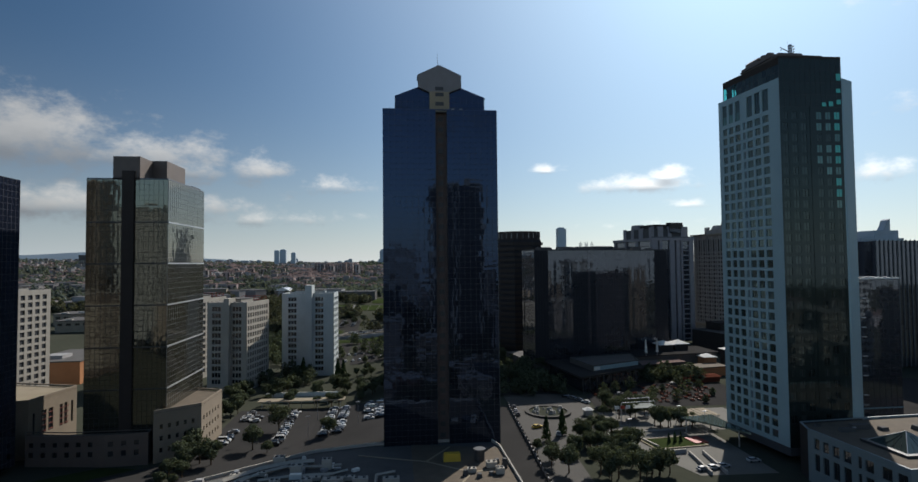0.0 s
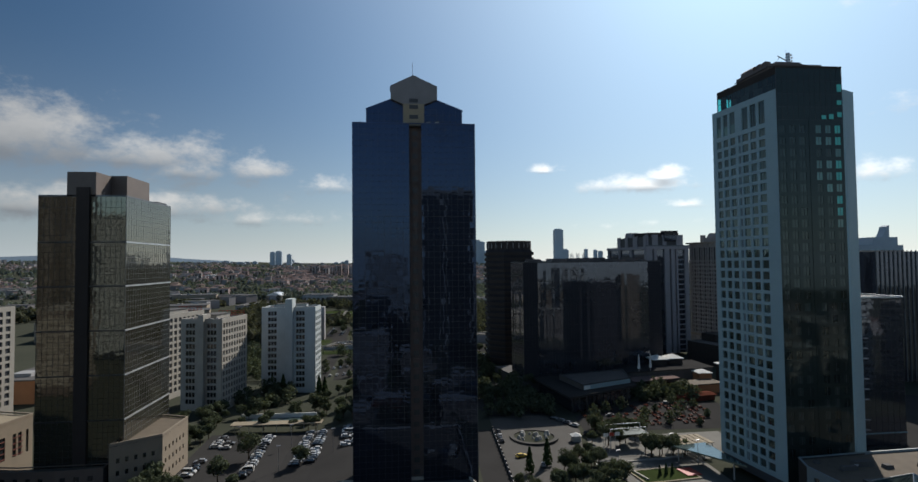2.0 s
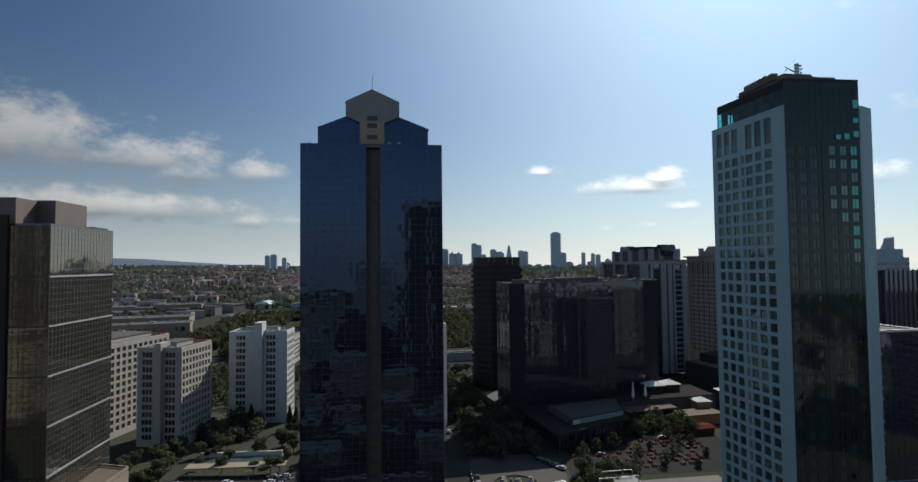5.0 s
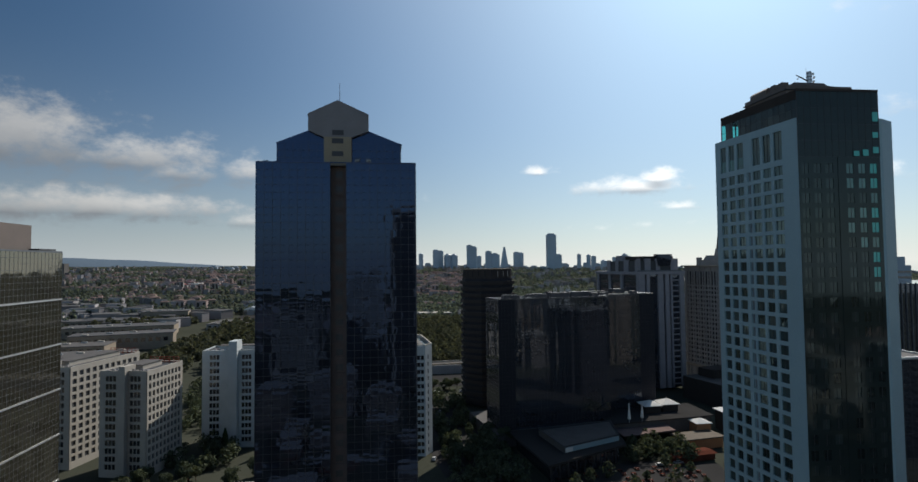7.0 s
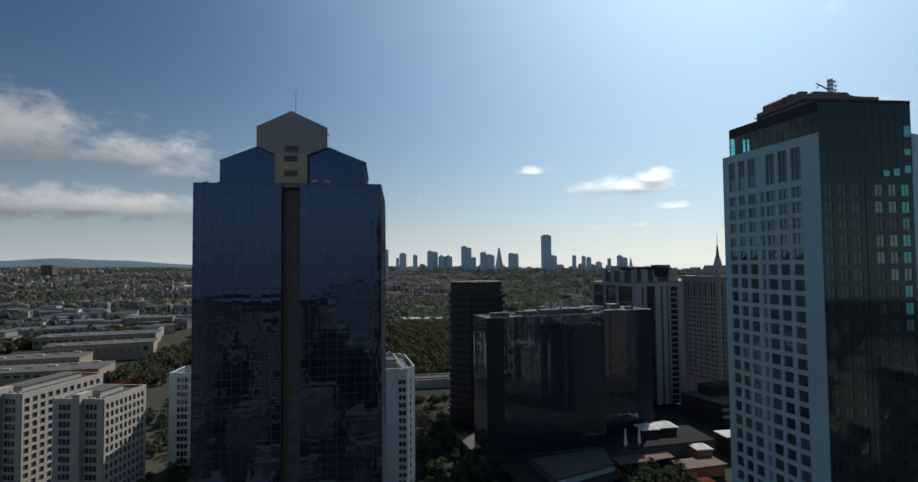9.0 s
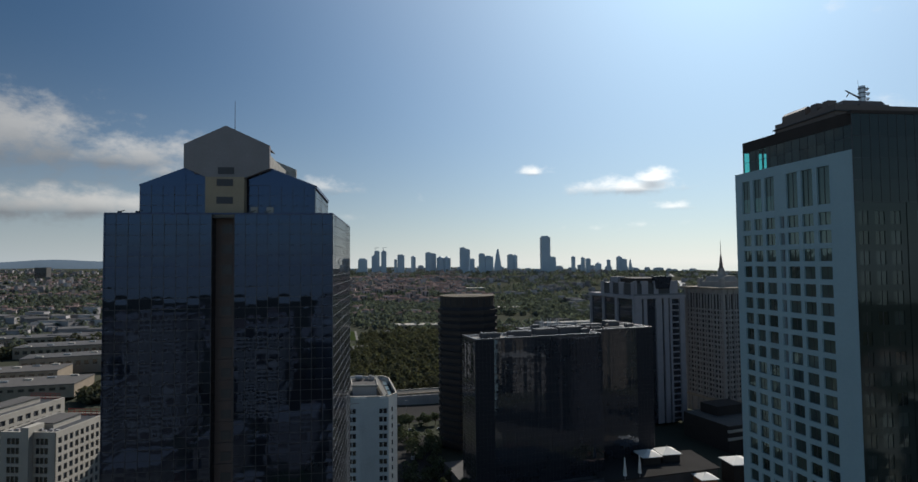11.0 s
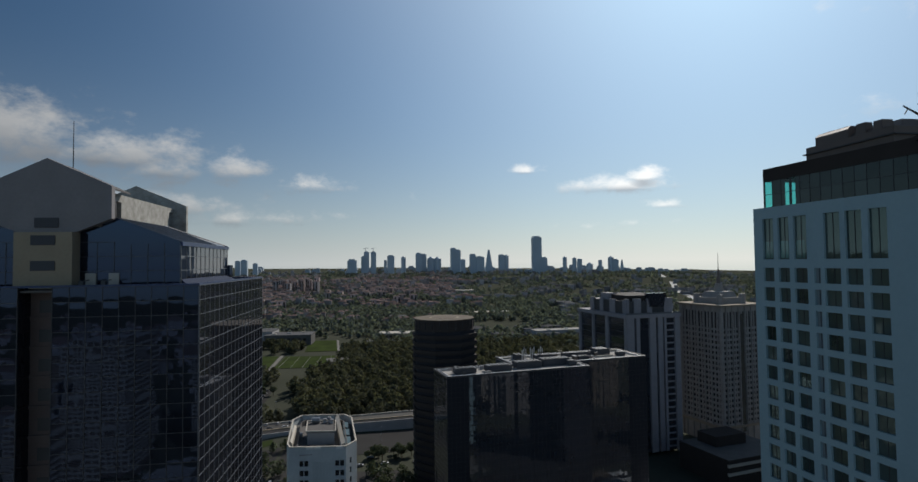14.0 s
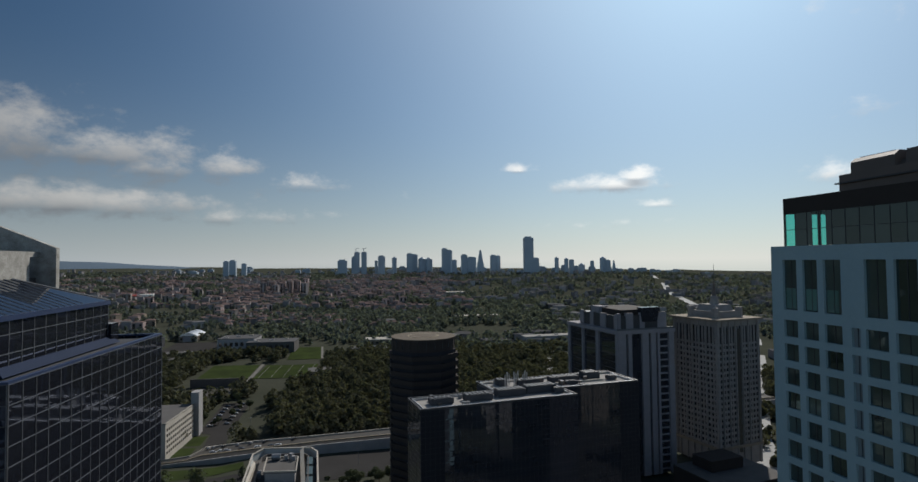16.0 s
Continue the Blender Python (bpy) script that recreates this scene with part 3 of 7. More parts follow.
def sheet(name, poly, lift, material, label, cat="ground", thick=0.0):
    """A flat piece of ground laid on the land, cut so that it follows it; with a kerb's thickness if given."""
    bm = bmesh.new()
    f = bm.faces.new([bm.verts.new((x, y, 0)) for x, y in poly])
    if f.normal.z < 0:
        f.normal_flip()
    xs, ys = [p[0] for p in poly], [p[1] for p in poly]
    for k in range(int(max(xs) - min(xs)) // 12):
        bmesh.ops.bisect_plane(bm, geom=bm.verts[:] + bm.edges[:] + bm.faces[:], plane_co=(min(xs) + 12 * (k + 1), 0, 0), plane_no=(1, 0, 0))
    for k in range(int(max(ys) - min(ys)) // 12):
        bmesh.ops.bisect_plane(bm, geom=bm.verts[:] + bm.edges[:] + bm.faces[:], plane_co=(0, min(ys) + 12 * (k + 1), 0), plane_no=(0, 1, 0))
    if thick:
        r = bmesh.ops.extrude_face_region(bm, geom=bm.faces[:])
        bmesh.ops.translate(bm, verts=[e for e in r["geom"] if isinstance(e, bmesh.types.BMVert)], vec=(0, 0, thick))
    for v in bm.verts:
        v.co.z += ground_z(v.co.x, v.co.y) + lift
    me = bpy.data.meshes.new(name)
    bm.to_mesh(me)
    bm.free()
    me.materials.append(material)
    return tagged(new(name, me), label, cat, kind="structure")


def ring(cx, cy, r, n=40):
    return [(cx + r * math.cos(2 * math.pi * k / n), cy + r * math.sin(2 * math.pi * k / n)) for k in range(n)]


# ---- hills on the horizon ----
hm = Mesh()
for k in range(121):
    a = -60 + k
    top = 12 + 66 * math.exp(-((a + 26.6) / 3.2) ** 2) + 52 * math.exp(-((a + 21.8) / 3.0) ** 2) + 44 * math.exp(-((a + 32) / 4.0) ** 2) + 34 * math.exp(-((a + 16.5) / 4.0) ** 2) + 34 * smooth01((a - 20) / 18) + 5 * noise.noise((a * .25, 0, 2.0))
    for d, z in ((4500, -20), (4720, top), (4900, top * .6)):
        hm.v.append((d * math.sin(radians(a)), d * math.cos(radians(a)), z))
hm.f = [(3 * k + i, 3 * k + 3 + i, 3 * k + 4 + i, 3 * k + 1 + i)[::-1] for k in range(120) for i in range(2)]
tagged(part("backdrop", hm, M["hill"], smooth=True), "hills along the horizon with blue haze put in their colour", "hills", kind="structure")

# ---- the tall blue tower ----
tower = thing("office_tower", "tall blue mirror-glass office tower with stepped gabled crown", "skyscraper")
FL, FR, BR, BL = (-3.5, 177.4), (33.65, 177.2), (34.6, 210.7), (-2.3, 210.9)
TOP = 113.6
Z0C = -5.0
S0, S1 = 13.5, 17.2   # the recessed concrete strip between the wings
yf = 177.3
core = Mesh()
core.prism([(FL[0] + .15, yf + .15), (S0 - .15, yf + .15), (S0 - .15, 210), (BL[0] + .15, 210.6)], Z0C, TOP - 0.3)
core.prism([(S1 + .15, yf + .15), (FR[0] - .15, yf + .15), (BR[0] - .15, 210.5), (S1 + .15, 210.5)], Z0C, TOP - 0.3)
part("core", core, M["core"], tower)
strip = Mesh().box(S0 - .1, S1 + .1, yf + 2.6, 205, Z0C, TOP - 0.2)
part("concrete_strip", strip, M["strip"], tower, "brown ribbed concrete strip between the glass wings")
for k in range(31):
    z = 4 + k * 3.55
    part("strip_window", Mesh().box(S0 + 1.0, S1 - 1.0, yf + 2.52, yf + 2.7, z, z + 1.5), M["dark_frame"], tower)
    part("strip_band", Mesh().box(S0, S1, yf + 2.4, yf + 2.6, z - 0.9, z - 0.5), M["strip"], tower)
ROWS_C = 67
curtain(tower, FL, (S0, yf), Z0C, TOP, 9, ROWS_C, M["blue_glass"], M["dark_frame"], 0.16, 0.008, single=lambda i, j: j >= ROWS_C - 16)
curtain(tower, (S1, yf), FR, Z0C, TOP, 9, ROWS_C, M["blue_glass"], M["dark_frame"], 0.16, 0.008, single=lambda i, j: j >= ROWS_C - 16)
curtain(tower, FR, BR, Z0C, TOP, 17, ROWS_C, M["blue_glass"], M["mullion"], 0.075, 0.003, single=lambda i, j: j >= ROWS_C - 18)
curtain(tower, (S0, yf), (S0, yf + 2.6), Z0C, TOP, 2, ROWS_C, M["blue_glass"], M["dark_frame"], bars=False)
curtain(tower, BR, BL, Z0C, TOP, 22, 40, M["blue_glass"], M["mullion"], 0.1, 0.004, bars="joined")
part("side_wall", Mesh().prism([(FL[0], yf), (FL[0] + .2, yf), (BL[0] + .2, 210.8), (BL[0], 210.8)], Z0C, TOP), M["blue_glass"], tower)
part("shoulder_roof", Mesh().prism([(FL[0] + .4, yf + .4), (FR[0] - .4, yf + .4), (BR[0] - .4, 210.3), (BL[0] + .4, 210.3)], TOP - .6, TOP - .35), M["dark_roof"], tower)
parapet(tower, [FL, FR, BR, BL], TOP, 0.25, 0.6, M["blue_metal"], "coping")
part("skirt", Mesh().add([(30.2, 181.5, 114.3), (30.2, 204.8, 114.3), (31.2, 205.4, 113.5), (31.1, 180.9, 113.5), (29.9, 181.4, 113.5), (29.9, 204.8, 113.5)], [(0, 3, 2, 1), (0, 4, 3), (1, 2, 5)]), M["blue_sheet"], tower, "sloping blue metal skirt")
# middle tier: glass box with gabled front, sloping zinc roof
ML, MR, MY0, MY1, MZ, MP = 0.5, 30.2, 181.2, 204.0, 119.1, 122.2
mid = Mesh()
mid.prism(rect(ML + .15, MY0 + .15, MR - .15, MY1 - .15), TOP - .4, MZ - .1)
part("middle_core", mid, M["core"], tower)
part("gable_glass", Mesh().profile([(ML, MZ), (11.8, MZ), (11.8, 120.6), (8.0, MP)], MY0, MY0 + .3), M["blue_glass"], tower)
part("gable_glass", Mesh().profile([(18.3, MZ), (MR, MZ), (22.4, MP), (18.3, 120.6)], MY0, MY0 + .3), M["blue_glass"], tower)
curtain(tower, (ML, MY0), (11.8, MY0), TOP, MZ, 6, 3, M["blue_glass"], M["dark_frame"], single=lambda i, j: True)
curtain(tower, (18.3, MY0), (MR, MY0), TOP, MZ, 6, 3, M["blue_glass"], M["dark_frame"], single=lambda i, j: True)
curtain(tower, (MR, MY0), (MR, MY1), TOP, MZ, 11, 3, M["blue_glass"], M["mullion"], single=lambda i, j: True)
back = Mesh().box(ML, MR, MY1 - .15, MY1, TOP, MZ).box(ML, ML + .15, MY0, MY1, TOP, MZ)
part("middle_back", back, M["blue_glass"], tower)
part("rear_step", Mesh().box(4, 30.6, MY1, 206.2, TOP, 116.0), M["blue_glass"], tower)
for s, xe, xi in ((1, MR, 22.4), (-1, ML, 8.0)):
    roof = Mesh()
    yb = 197.5
    roof.add([(xe + .1 * s, MY0 - .1, MZ + .02), (xi, MY0 - .1, MP), (xi, yb, MP), (xe + .1 * s, MY1 + .1, MZ + .02), (xi, MY1 + .1, MZ + .6),
              (xe + .1 * s, MY0 - .1, MZ - .25), (xi, MY0 - .1, MZ - .25), (xi, MY1 + .1, MZ - .25), (xe + .1 * s, MY1 + .1, MZ - .25)],
             [(0, 3, 2, 1), (3, 4, 2), (0, 1, 6, 5), (0, 5, 8, 3), (3, 8, 7, 4), (5, 6, 7, 8)] if s > 0 else [(1, 2, 3, 0), (2, 4, 3), (5, 6, 1, 0), (3, 8, 5, 0), (4, 7, 8, 3), (8, 7, 6, 5)])
    r = part("sloping_roof", roof, M["blue_glass"], tower, "blue glass roof slope with metal seams")
    for k in range(13):
        t = k / 12
        y = MY0 + .3 + t * (yb - MY0 - .5)
        part("seam", Mesh().bar((xe, y, MZ + .06), (xi, y, MP + .04), 0.06, 4), M["zinc"], r)
    part("ridge_cap", Mesh().bar((xe, MY1, MZ + .08), (xi, yb, MP + .05), 0.1, 5), M["mullion"], r)
part("eave_rail", Mesh().box(MR - .05, MR + .25, MY0 - .1, MY1 + .1, MZ - .5, MZ), M["blue_metal"], tower)
# crown: two gabled concrete slabs, stained side walls, beige neck
crown = [(8.0, 122.0), (11.8, 120.3), (18.3, 120.3), (22.4, 122.0), (22.4, 126.1), (15.0, 129.5), (8.0, 126.1)]
part("crown_front", Mesh().profile(crown, 180.0, 180.9), M["crown_conc"], tower, "grey concrete gable slab of the crown")
part("crown_back", Mesh().profile([(7.6, 119.8), (23.2, 119.8), (23.2, 126.1), (15.2, 129.5), (7.6, 126.1)], 205.4, 206.2), M["stained"], tower, "dark stained concrete gable slab")
part("neck", Mesh().box(11.8, 18.3, 179.3, 203, 113.4, 120.3), M["beige"], tower, "beige concrete neck with two dark openings")
for z in (115.6, 118.7):
    part("neck_opening", Mesh().box(13.7, 16.4, 179.2, 179.5, z, z + 1.2), M["core"], tower)
part("crown_opening", Mesh().box(13.7, 16.4, 179.9, 180.1, 120.9, 122.1), M["core"], tower)
for x0, x1 in ((20.6, 21.2), (9.0, 9.6)):
    part("crown_side", Mesh().box(x0, x1, 185.6, 203.2, 121.6, 125.6), M["stained"], tower, "stained pale concrete side wall")
    part("side_lintel", Mesh().box(x0, x1, 180.9, 185.6, 124.6, 125.6), M["stained"], tower)
    part("side_return", Mesh().box(x0, x1, 203.2, 205.4, 124.9, 125.6), M["stained"], tower)
part("crown_deck", Mesh().box(9.4, 20.8, 180.9, 205.4, 121.0, 122.2), M["dark_roof"], tower)
part("crown_room", Mesh().box(11.5, 18.5, 184, 204, 122.2, 125.2), M["core"], tower)
for s in (1, -1):
    part("crown_roof", Mesh().add([(15, 180.5, 129.3), (15, 186, 129.3), (15 + 7.2 * s, 186, 125.9), (15 + 7.2 * s, 180.5, 125.9), (15, 180.5, 129.1), (15, 186, 129.1), (15 + 7.2 * s, 186, 125.7), (15 + 7.2 * s, 180.5, 125.7)],
         [(0, 1, 2, 3), (7, 6, 5, 4), (0, 4, 5, 1), (1, 5, 6, 2), (2, 6, 7, 3), (3, 7, 4, 0)]), M["dark_roof"], tower)
part("lightning_rod", Mesh().bar((15, 186, 125), (15, 186, 135.6), (0.10, 0.04)), M["dark_frame"], tower)
for x, y in ((-2.0, 179.5), (0.8, 179.6), (19.5, 179.2), (22.0, 179.2)):
    v = part("cleaning_arm", Mesh().box(x - .25, x + .25, y - .3, y + .3, TOP - .3, TOP + .7), M["dark_frame"], tower)
    part("arm", Mesh().bar((x, y, TOP + .6), (x + .9, y - .3, TOP + .8), .08), M["dark_frame"], v)
for x in (19.6, 22.3):
    part("roof_vent", Mesh().box(x - .6, x + .6, 181.0, 181.6, TOP + .1, TOP + 1.6), M["whitewash"], tower)

# ---- the white tower with green glass ----
white = thing("white_tower", "tall white-panelled tower with square windows and green glass front", "skyscraper")
WL, WM_ = (124.5, 199.3), (127.1, 168.0)
WTOP, GTOP = 127.0, 134.4
PITCH = 3.62
rows_w = [(113.2 - PITCH * k, 115.75 - PITCH * k) for k in range(31)]
cols_w = [(2.2, 4.75), (5.8, 8.3), (9.3, 12.05), (15.45, 18.45), (19.4, 22.25), (23.3, 26.3)]
slit = (13.4, 14.7)
tall = (117.3, 124.9)
pierced(white, WL, WM_, 3, WTOP, cols_w + [slit], rows_w + [tall], M["white"], lambda s, z: M["low_clad"] if s == slit[0] else M["green_glass"], 0.45,
        skip=lambda s, z: s == slit[0] and z == tall[0], name="panelled_wall", bar_mat=M["dark_frame"])
# daylight low in the tall windows, put into pale green pane colour
for s in (2.2, 5.8, 9.3):
    a_, u_, n_, L_ = wall_frame(WL, WM_)
    p_, q_ = a_ + u_ * (s + .25) - n_ * .38, a_ + u_ * (s + 2.0) - n_ * .38
    part("pale_pane", Mesh().prism([(p_.x, p_.y), (q_.x, q_.y), ((q_ - n_ * .04).x, (q_ - n_ * .04).y), ((p_ - n_ * .04).x, (p_ - n_ * .04).y)], 117.5, 120.6), M["pale_pane"], white, "pale green pane with daylight put into its colour")
part("core", Mesh().prism([(125.1, 198.8), (127.6, 168.6), (152.4, 168.2), (152.4, 198.8)], 0, WTOP - .4), M["core"], white)
GF0, GF1 = (127.15, 167.9), (149.4, 167.1)
rows_g = [(115.3 - 2.5 - 3.77 * k, 115.3 - 3.77 * k) for k in range(28)]
cols_g = [(.65, 2.65), (4.0, 6.0), (7.2, 9.3), (12.9, 14.8), (16.2, 18.1), (19.4, 21.3)]
# opaque panes by the glazed corner, coloured lighter green to stand for light shining through
lit_g = {(5, k): "lit_green" for k in (0, 1, 3, 4, 6, 7)} | {(c, k): "pale_pane" for c, k in ((4, 0), (4, 1), (4, 3), (4, 4), (3, 3), (3, 4), (3, 1), (5, 2), (5, 5), (4, 5), (5, 8), (3, 0))}


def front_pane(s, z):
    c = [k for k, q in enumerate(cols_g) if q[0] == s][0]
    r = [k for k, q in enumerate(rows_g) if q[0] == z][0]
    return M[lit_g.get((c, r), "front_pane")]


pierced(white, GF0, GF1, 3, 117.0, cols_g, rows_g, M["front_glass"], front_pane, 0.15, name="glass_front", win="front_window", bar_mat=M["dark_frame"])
curtain(white, GF0, GF1, 117.0, GTOP - .6, 12, 4, M["front_glass"], M["dark_frame"], 0.1, 0.002, single=lambda i, j: True)
part("front_coping", Mesh().prism([(GF0[0] - .1, GF0[1] - .15), (GF1[0], GF1[1] - .15), (149.4, 168.2), (127.15, 168.9)], GTOP - .6, GTOP), M["dark_brown"], white, "dark brown coping")
part("centre_groove", Mesh().prism([(137.7, 167.40), (138.8, 167.36), (138.8, 167.6), (137.7, 167.7)], 3, 117), M["front_glass"], white)
# opaque green plates: light through the glazed corner put into their colour
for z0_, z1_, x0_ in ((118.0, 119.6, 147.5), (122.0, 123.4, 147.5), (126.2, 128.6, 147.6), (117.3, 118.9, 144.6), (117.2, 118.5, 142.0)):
    part("sunlit_pane", Mesh().prism([(x0_, 167.02), (x0_ + 1.5, 166.98), (x0_ + 1.5, 167.1), (x0_, 167.15)], z0_, z1_), M["lit_green"], white, "opaque green pane with light through the corner put into its colour")
part("end_fin", Mesh().prism([(149.4, 167.2), (150.2, 167.1), (155.75, 169.7), (155.75, 200.5), (149.4, 199)], 3, WTOP), M["white"], white, "white end wall fin")
GL0, GL1 = (125.6, 197.6), (127.9, 168.4)
part("crown_core", Mesh().prism([(126.6, 187), (128.2, 168.7), (148.9, 167.9), (148.9, 187)], WTOP - .4, GTOP - .3), M["core"], white)
curtain(white, GL0, GL1, WTOP, GTOP - 2.4, 14, 2, M["front_pane"], M["dark_frame"], 0.1, 0.002, single=lambda i, j: True, gone=lambda i, j: i in (0, 2, 3))
part("crown_fascia", Mesh().prism([(GL0[0] - .1, GL0[1]), (GL1[0] - .1, GL1[1]), (149.2, 167.6), (149.2, 197.7)], GTOP - 2.4, GTOP), M["dark_brown"], white, "dark brown crown fascia")
a_, u_, n_, L_ = wall_frame(GL0, GL1)
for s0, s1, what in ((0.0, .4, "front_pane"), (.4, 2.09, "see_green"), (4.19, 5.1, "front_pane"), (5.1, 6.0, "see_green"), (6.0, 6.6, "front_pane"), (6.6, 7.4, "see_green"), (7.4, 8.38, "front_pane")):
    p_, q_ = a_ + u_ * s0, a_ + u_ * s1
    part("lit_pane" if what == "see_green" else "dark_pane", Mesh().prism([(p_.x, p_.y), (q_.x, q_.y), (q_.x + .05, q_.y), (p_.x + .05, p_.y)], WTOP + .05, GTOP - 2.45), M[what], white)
part("crown_sill", Mesh().box(125.9, 149, 187, 197.4, WTOP - .4, WTOP + .02), M["core"], white)
part("plant_room", Mesh().prism(rect(128.4, 173, 147.6, 190), GTOP, 137.0), M["brown"], white)
part("plant_step", Mesh().prism(rect(130.0, 175.5, 146.0, 188.2), 137.0, 138.0, rect(130.6, 176.2, 145.4, 187.6)), M["brown"], white)
part("cooling_drum", Mesh().profile([(129.6, 137.0), (138.6, 137.0), (138.6, 138.7), (137.9, 139.3), (130.3, 139.3), (129.6, 138.7)], 182.4, 189.2), M["brown"], white)
part("drum_lid", Mesh().prism(rect(130.6, 183.2, 137.6, 188.6), 139.3, 139.45), M["silver"], white, "bright metal lid")
for x, y, w, d, h in ((129.6, 176, 2.2, 1.8, 1.5), (130.0, 179.4, 1.6, 2.0, 1.9), (136.6, 175.8, 2.6, 1.8, 1.0), (143.6, 177.4, 1.8, 1.6, 1.4), (134.2, 178.6, 3.2, 2.4, 1.2), (146.0, 180, 1.0, 3.0, .6)):
    part("roof_machine", Mesh().prism(rect(x, y, x + w, y + d), 137.0, 137.3 + h, rect(x + .15, y + .15, x + w - .15, y + d - .15)), M["brown"], white)
part("plant_room_top", Mesh().prism(rect(133.4, 176.4, 143.8, 183.4), 138.0, 139.2, rect(134.2, 177.0, 143.0, 182.8)), M["brown"], white)
part("plant_ledge", Mesh().prism(rect(128.0, 172.6, 148.0, 190.4), GTOP + 1.3, GTOP + 1.5), M["dark_frame"], white)
mast = part("mast", Mesh().bar((139.4, 178, 137), (139.4, 178, 142.6), 0.62, 10), M["silver"], white)
for k in range(5):
    part("mast_ring", Mesh().bar((139.4, 178, 138.2 + k * .95), (139.4, 178, 138.36 + k * .95), 0.74, 10), M["dark_frame"], mast)
part("crane_arm", Mesh().bar((139.0, 178, 140.0), (135.2, 177.6, 141.4), (.2, .12), 6), M["dark_frame"], mast)
part("crane_tip", Mesh().bar((136.2, 177.7, 141.1), (135.4, 177.6, 140.1), .1, 5), M["dark_frame"], mast)
for dx, dz in ((1.2, 142.0), (1.4, 141.0), (1.3, 139.9), (1.9, 138.7), (2.3, 138.2)):
    part("antenna_arm", Mesh().bar((139.4, 178, dz - .3), (139.4 + dx, 178, dz), 0.08, 5), M["silver"], mast)
    part("dish", Mesh().bar((139.4 + dx - .05, 178, dz - .25), (139.4 + dx + .1, 178, dz + .25), (.22, .34), 8), M["silver"], mast)
part("aerial", Mesh().bar((138.7, 178, 142), (138.5, 178, 143.8), 0.04, 4), M["silver"], mast)

# ---- the bronze glass tower with white bands ----
ltow = thing("glass_tower", "bronze mirror-glass tower with thin white floor bands", "skyscraper")
LX0, LX1, LY0, LY1, LTOP = -104.6, -77.4, 203.5, 240.5, 91.0
part("core", Mesh().prism(rect(LX0 + .2, LY0 + .2, LX1 - .2, LY1 - .2), -5, LTOP - .3), M["core"], ltow)
curtain(ltow, (LX0, LY0), (-92.6, LY0), -5, LTOP, 7, 52, M["bronze_glass"], M["dark_frame"], 0.09, 0.007, bars="joined")
curtain(ltow, (-88.8, LY0), (LX1, LY0), -5, LTOP, 7, 52, M["bronze_glass"], M["dark_frame"], 0.09, 0.007, bars="joined")
curtain(ltow, (LX1, LY0), (LX1, LY1), -5, LTOP, 20, 52, M["bronze_glass"], M["mullion"], 0.1, 0.003, bars="joined")
part("concrete_strip", Mesh().box(-92.7, -88.7, LY0 - .8, LY0 + .4, -5, LTOP + 3), M["dark_brown"], ltow, "dark brown concrete strip")
for z in (75.8, 61.2, 46.6, 32.0, 17.4):
    part("floor_band", Mesh().box(LX1 - .1, LX1 + .22, LY0 - .1, LY1 + .1, z - .25, z + .25), M["silver"], ltow, "thin white metal band")
    part("floor_band", Mesh().box(LX0, LX1 + .1, LY0 - .22, LY0 + .1, z - .2, z + .2), M["dark_frame"], ltow)
part("crown_block", Mesh().box(-101, -82, 214, 232, LTOP - .3, 99.5), M["brown"], ltow, "brown concrete roof block")
part("crown_fin", Mesh().box(-96, -87, LY0, 214, LTOP - .3, 99.2), M["brown"], ltow)
parapet(ltow, rect(LX0, LY0, LX1, LY1), LTOP, .5, .3, M["mullion"])
part("roof_rail", Mesh().box(-81, -78, 229, 238, LTOP + .6, LTOP + 1.1), M["dark_frame"], ltow)

lpod = thing("podium_building", "beige stone podium with small square windows", "building")
pts = [(-78, 199.5), (-65.4, 209), (-64.8, 231), (-78, 236)]
part("body", Mesh().prism(inset(pts, .4), -6, 11.6), M["core"], lpod)
pierced(lpod, pts[0], pts[1], -6, 12.2, spans(2, 2.6, 1.0, 5), [(-2, -.4), (2, 3.6), (6, 7.6)], M["cream"], M["pane"])
pierced(lpod, pts[1], pts[2], -6, 12.2, spans(2, 3.0, 1.1, 6), [(-2, -.4), (2, 3.6), (6, 7.6)], M["cream"], M["pane"])
part("roof", Mesh().prism(pts, 11.5, 11.8), M["deck"], lpod)
parapet(lpod, pts, 12.2, .5, .4, M["cream"])

# ---- dark glass office block ----
DR = 10.0


def dpt(u, v):
    c, s = math.cos(radians(DR)), math.sin(radians(DR))
    return (82.2 + c * u - s * v, 319.3 + s * u + c * v)


dark = thing("dark_office_block", "long black glass office block with plant on its roof", "office building")
DT = 71.6
plan = [dpt(0, 0), dpt(64, 0), dpt(64, 12), dpt(101.5, 12), dpt(101.5, 36), dpt(35, 36), dpt(35, 18.5), dpt(0, 18.5)]
part("core", Mesh().prism(inset(plan, .25), 0, DT - .5), M["core"], dark)
curtain(dark, dpt(0, 18.5), dpt(0, 0), 6, DT, 9, 34, M["black_glass"], M["dark_frame"], .12, .006, bars="joined", sway=.9)
curtain(dark, dpt(0, 0), dpt(9, 0), 6, DT, 5, 34, M["panel"], M["dark_frame"], .05, .002, bars="joined")
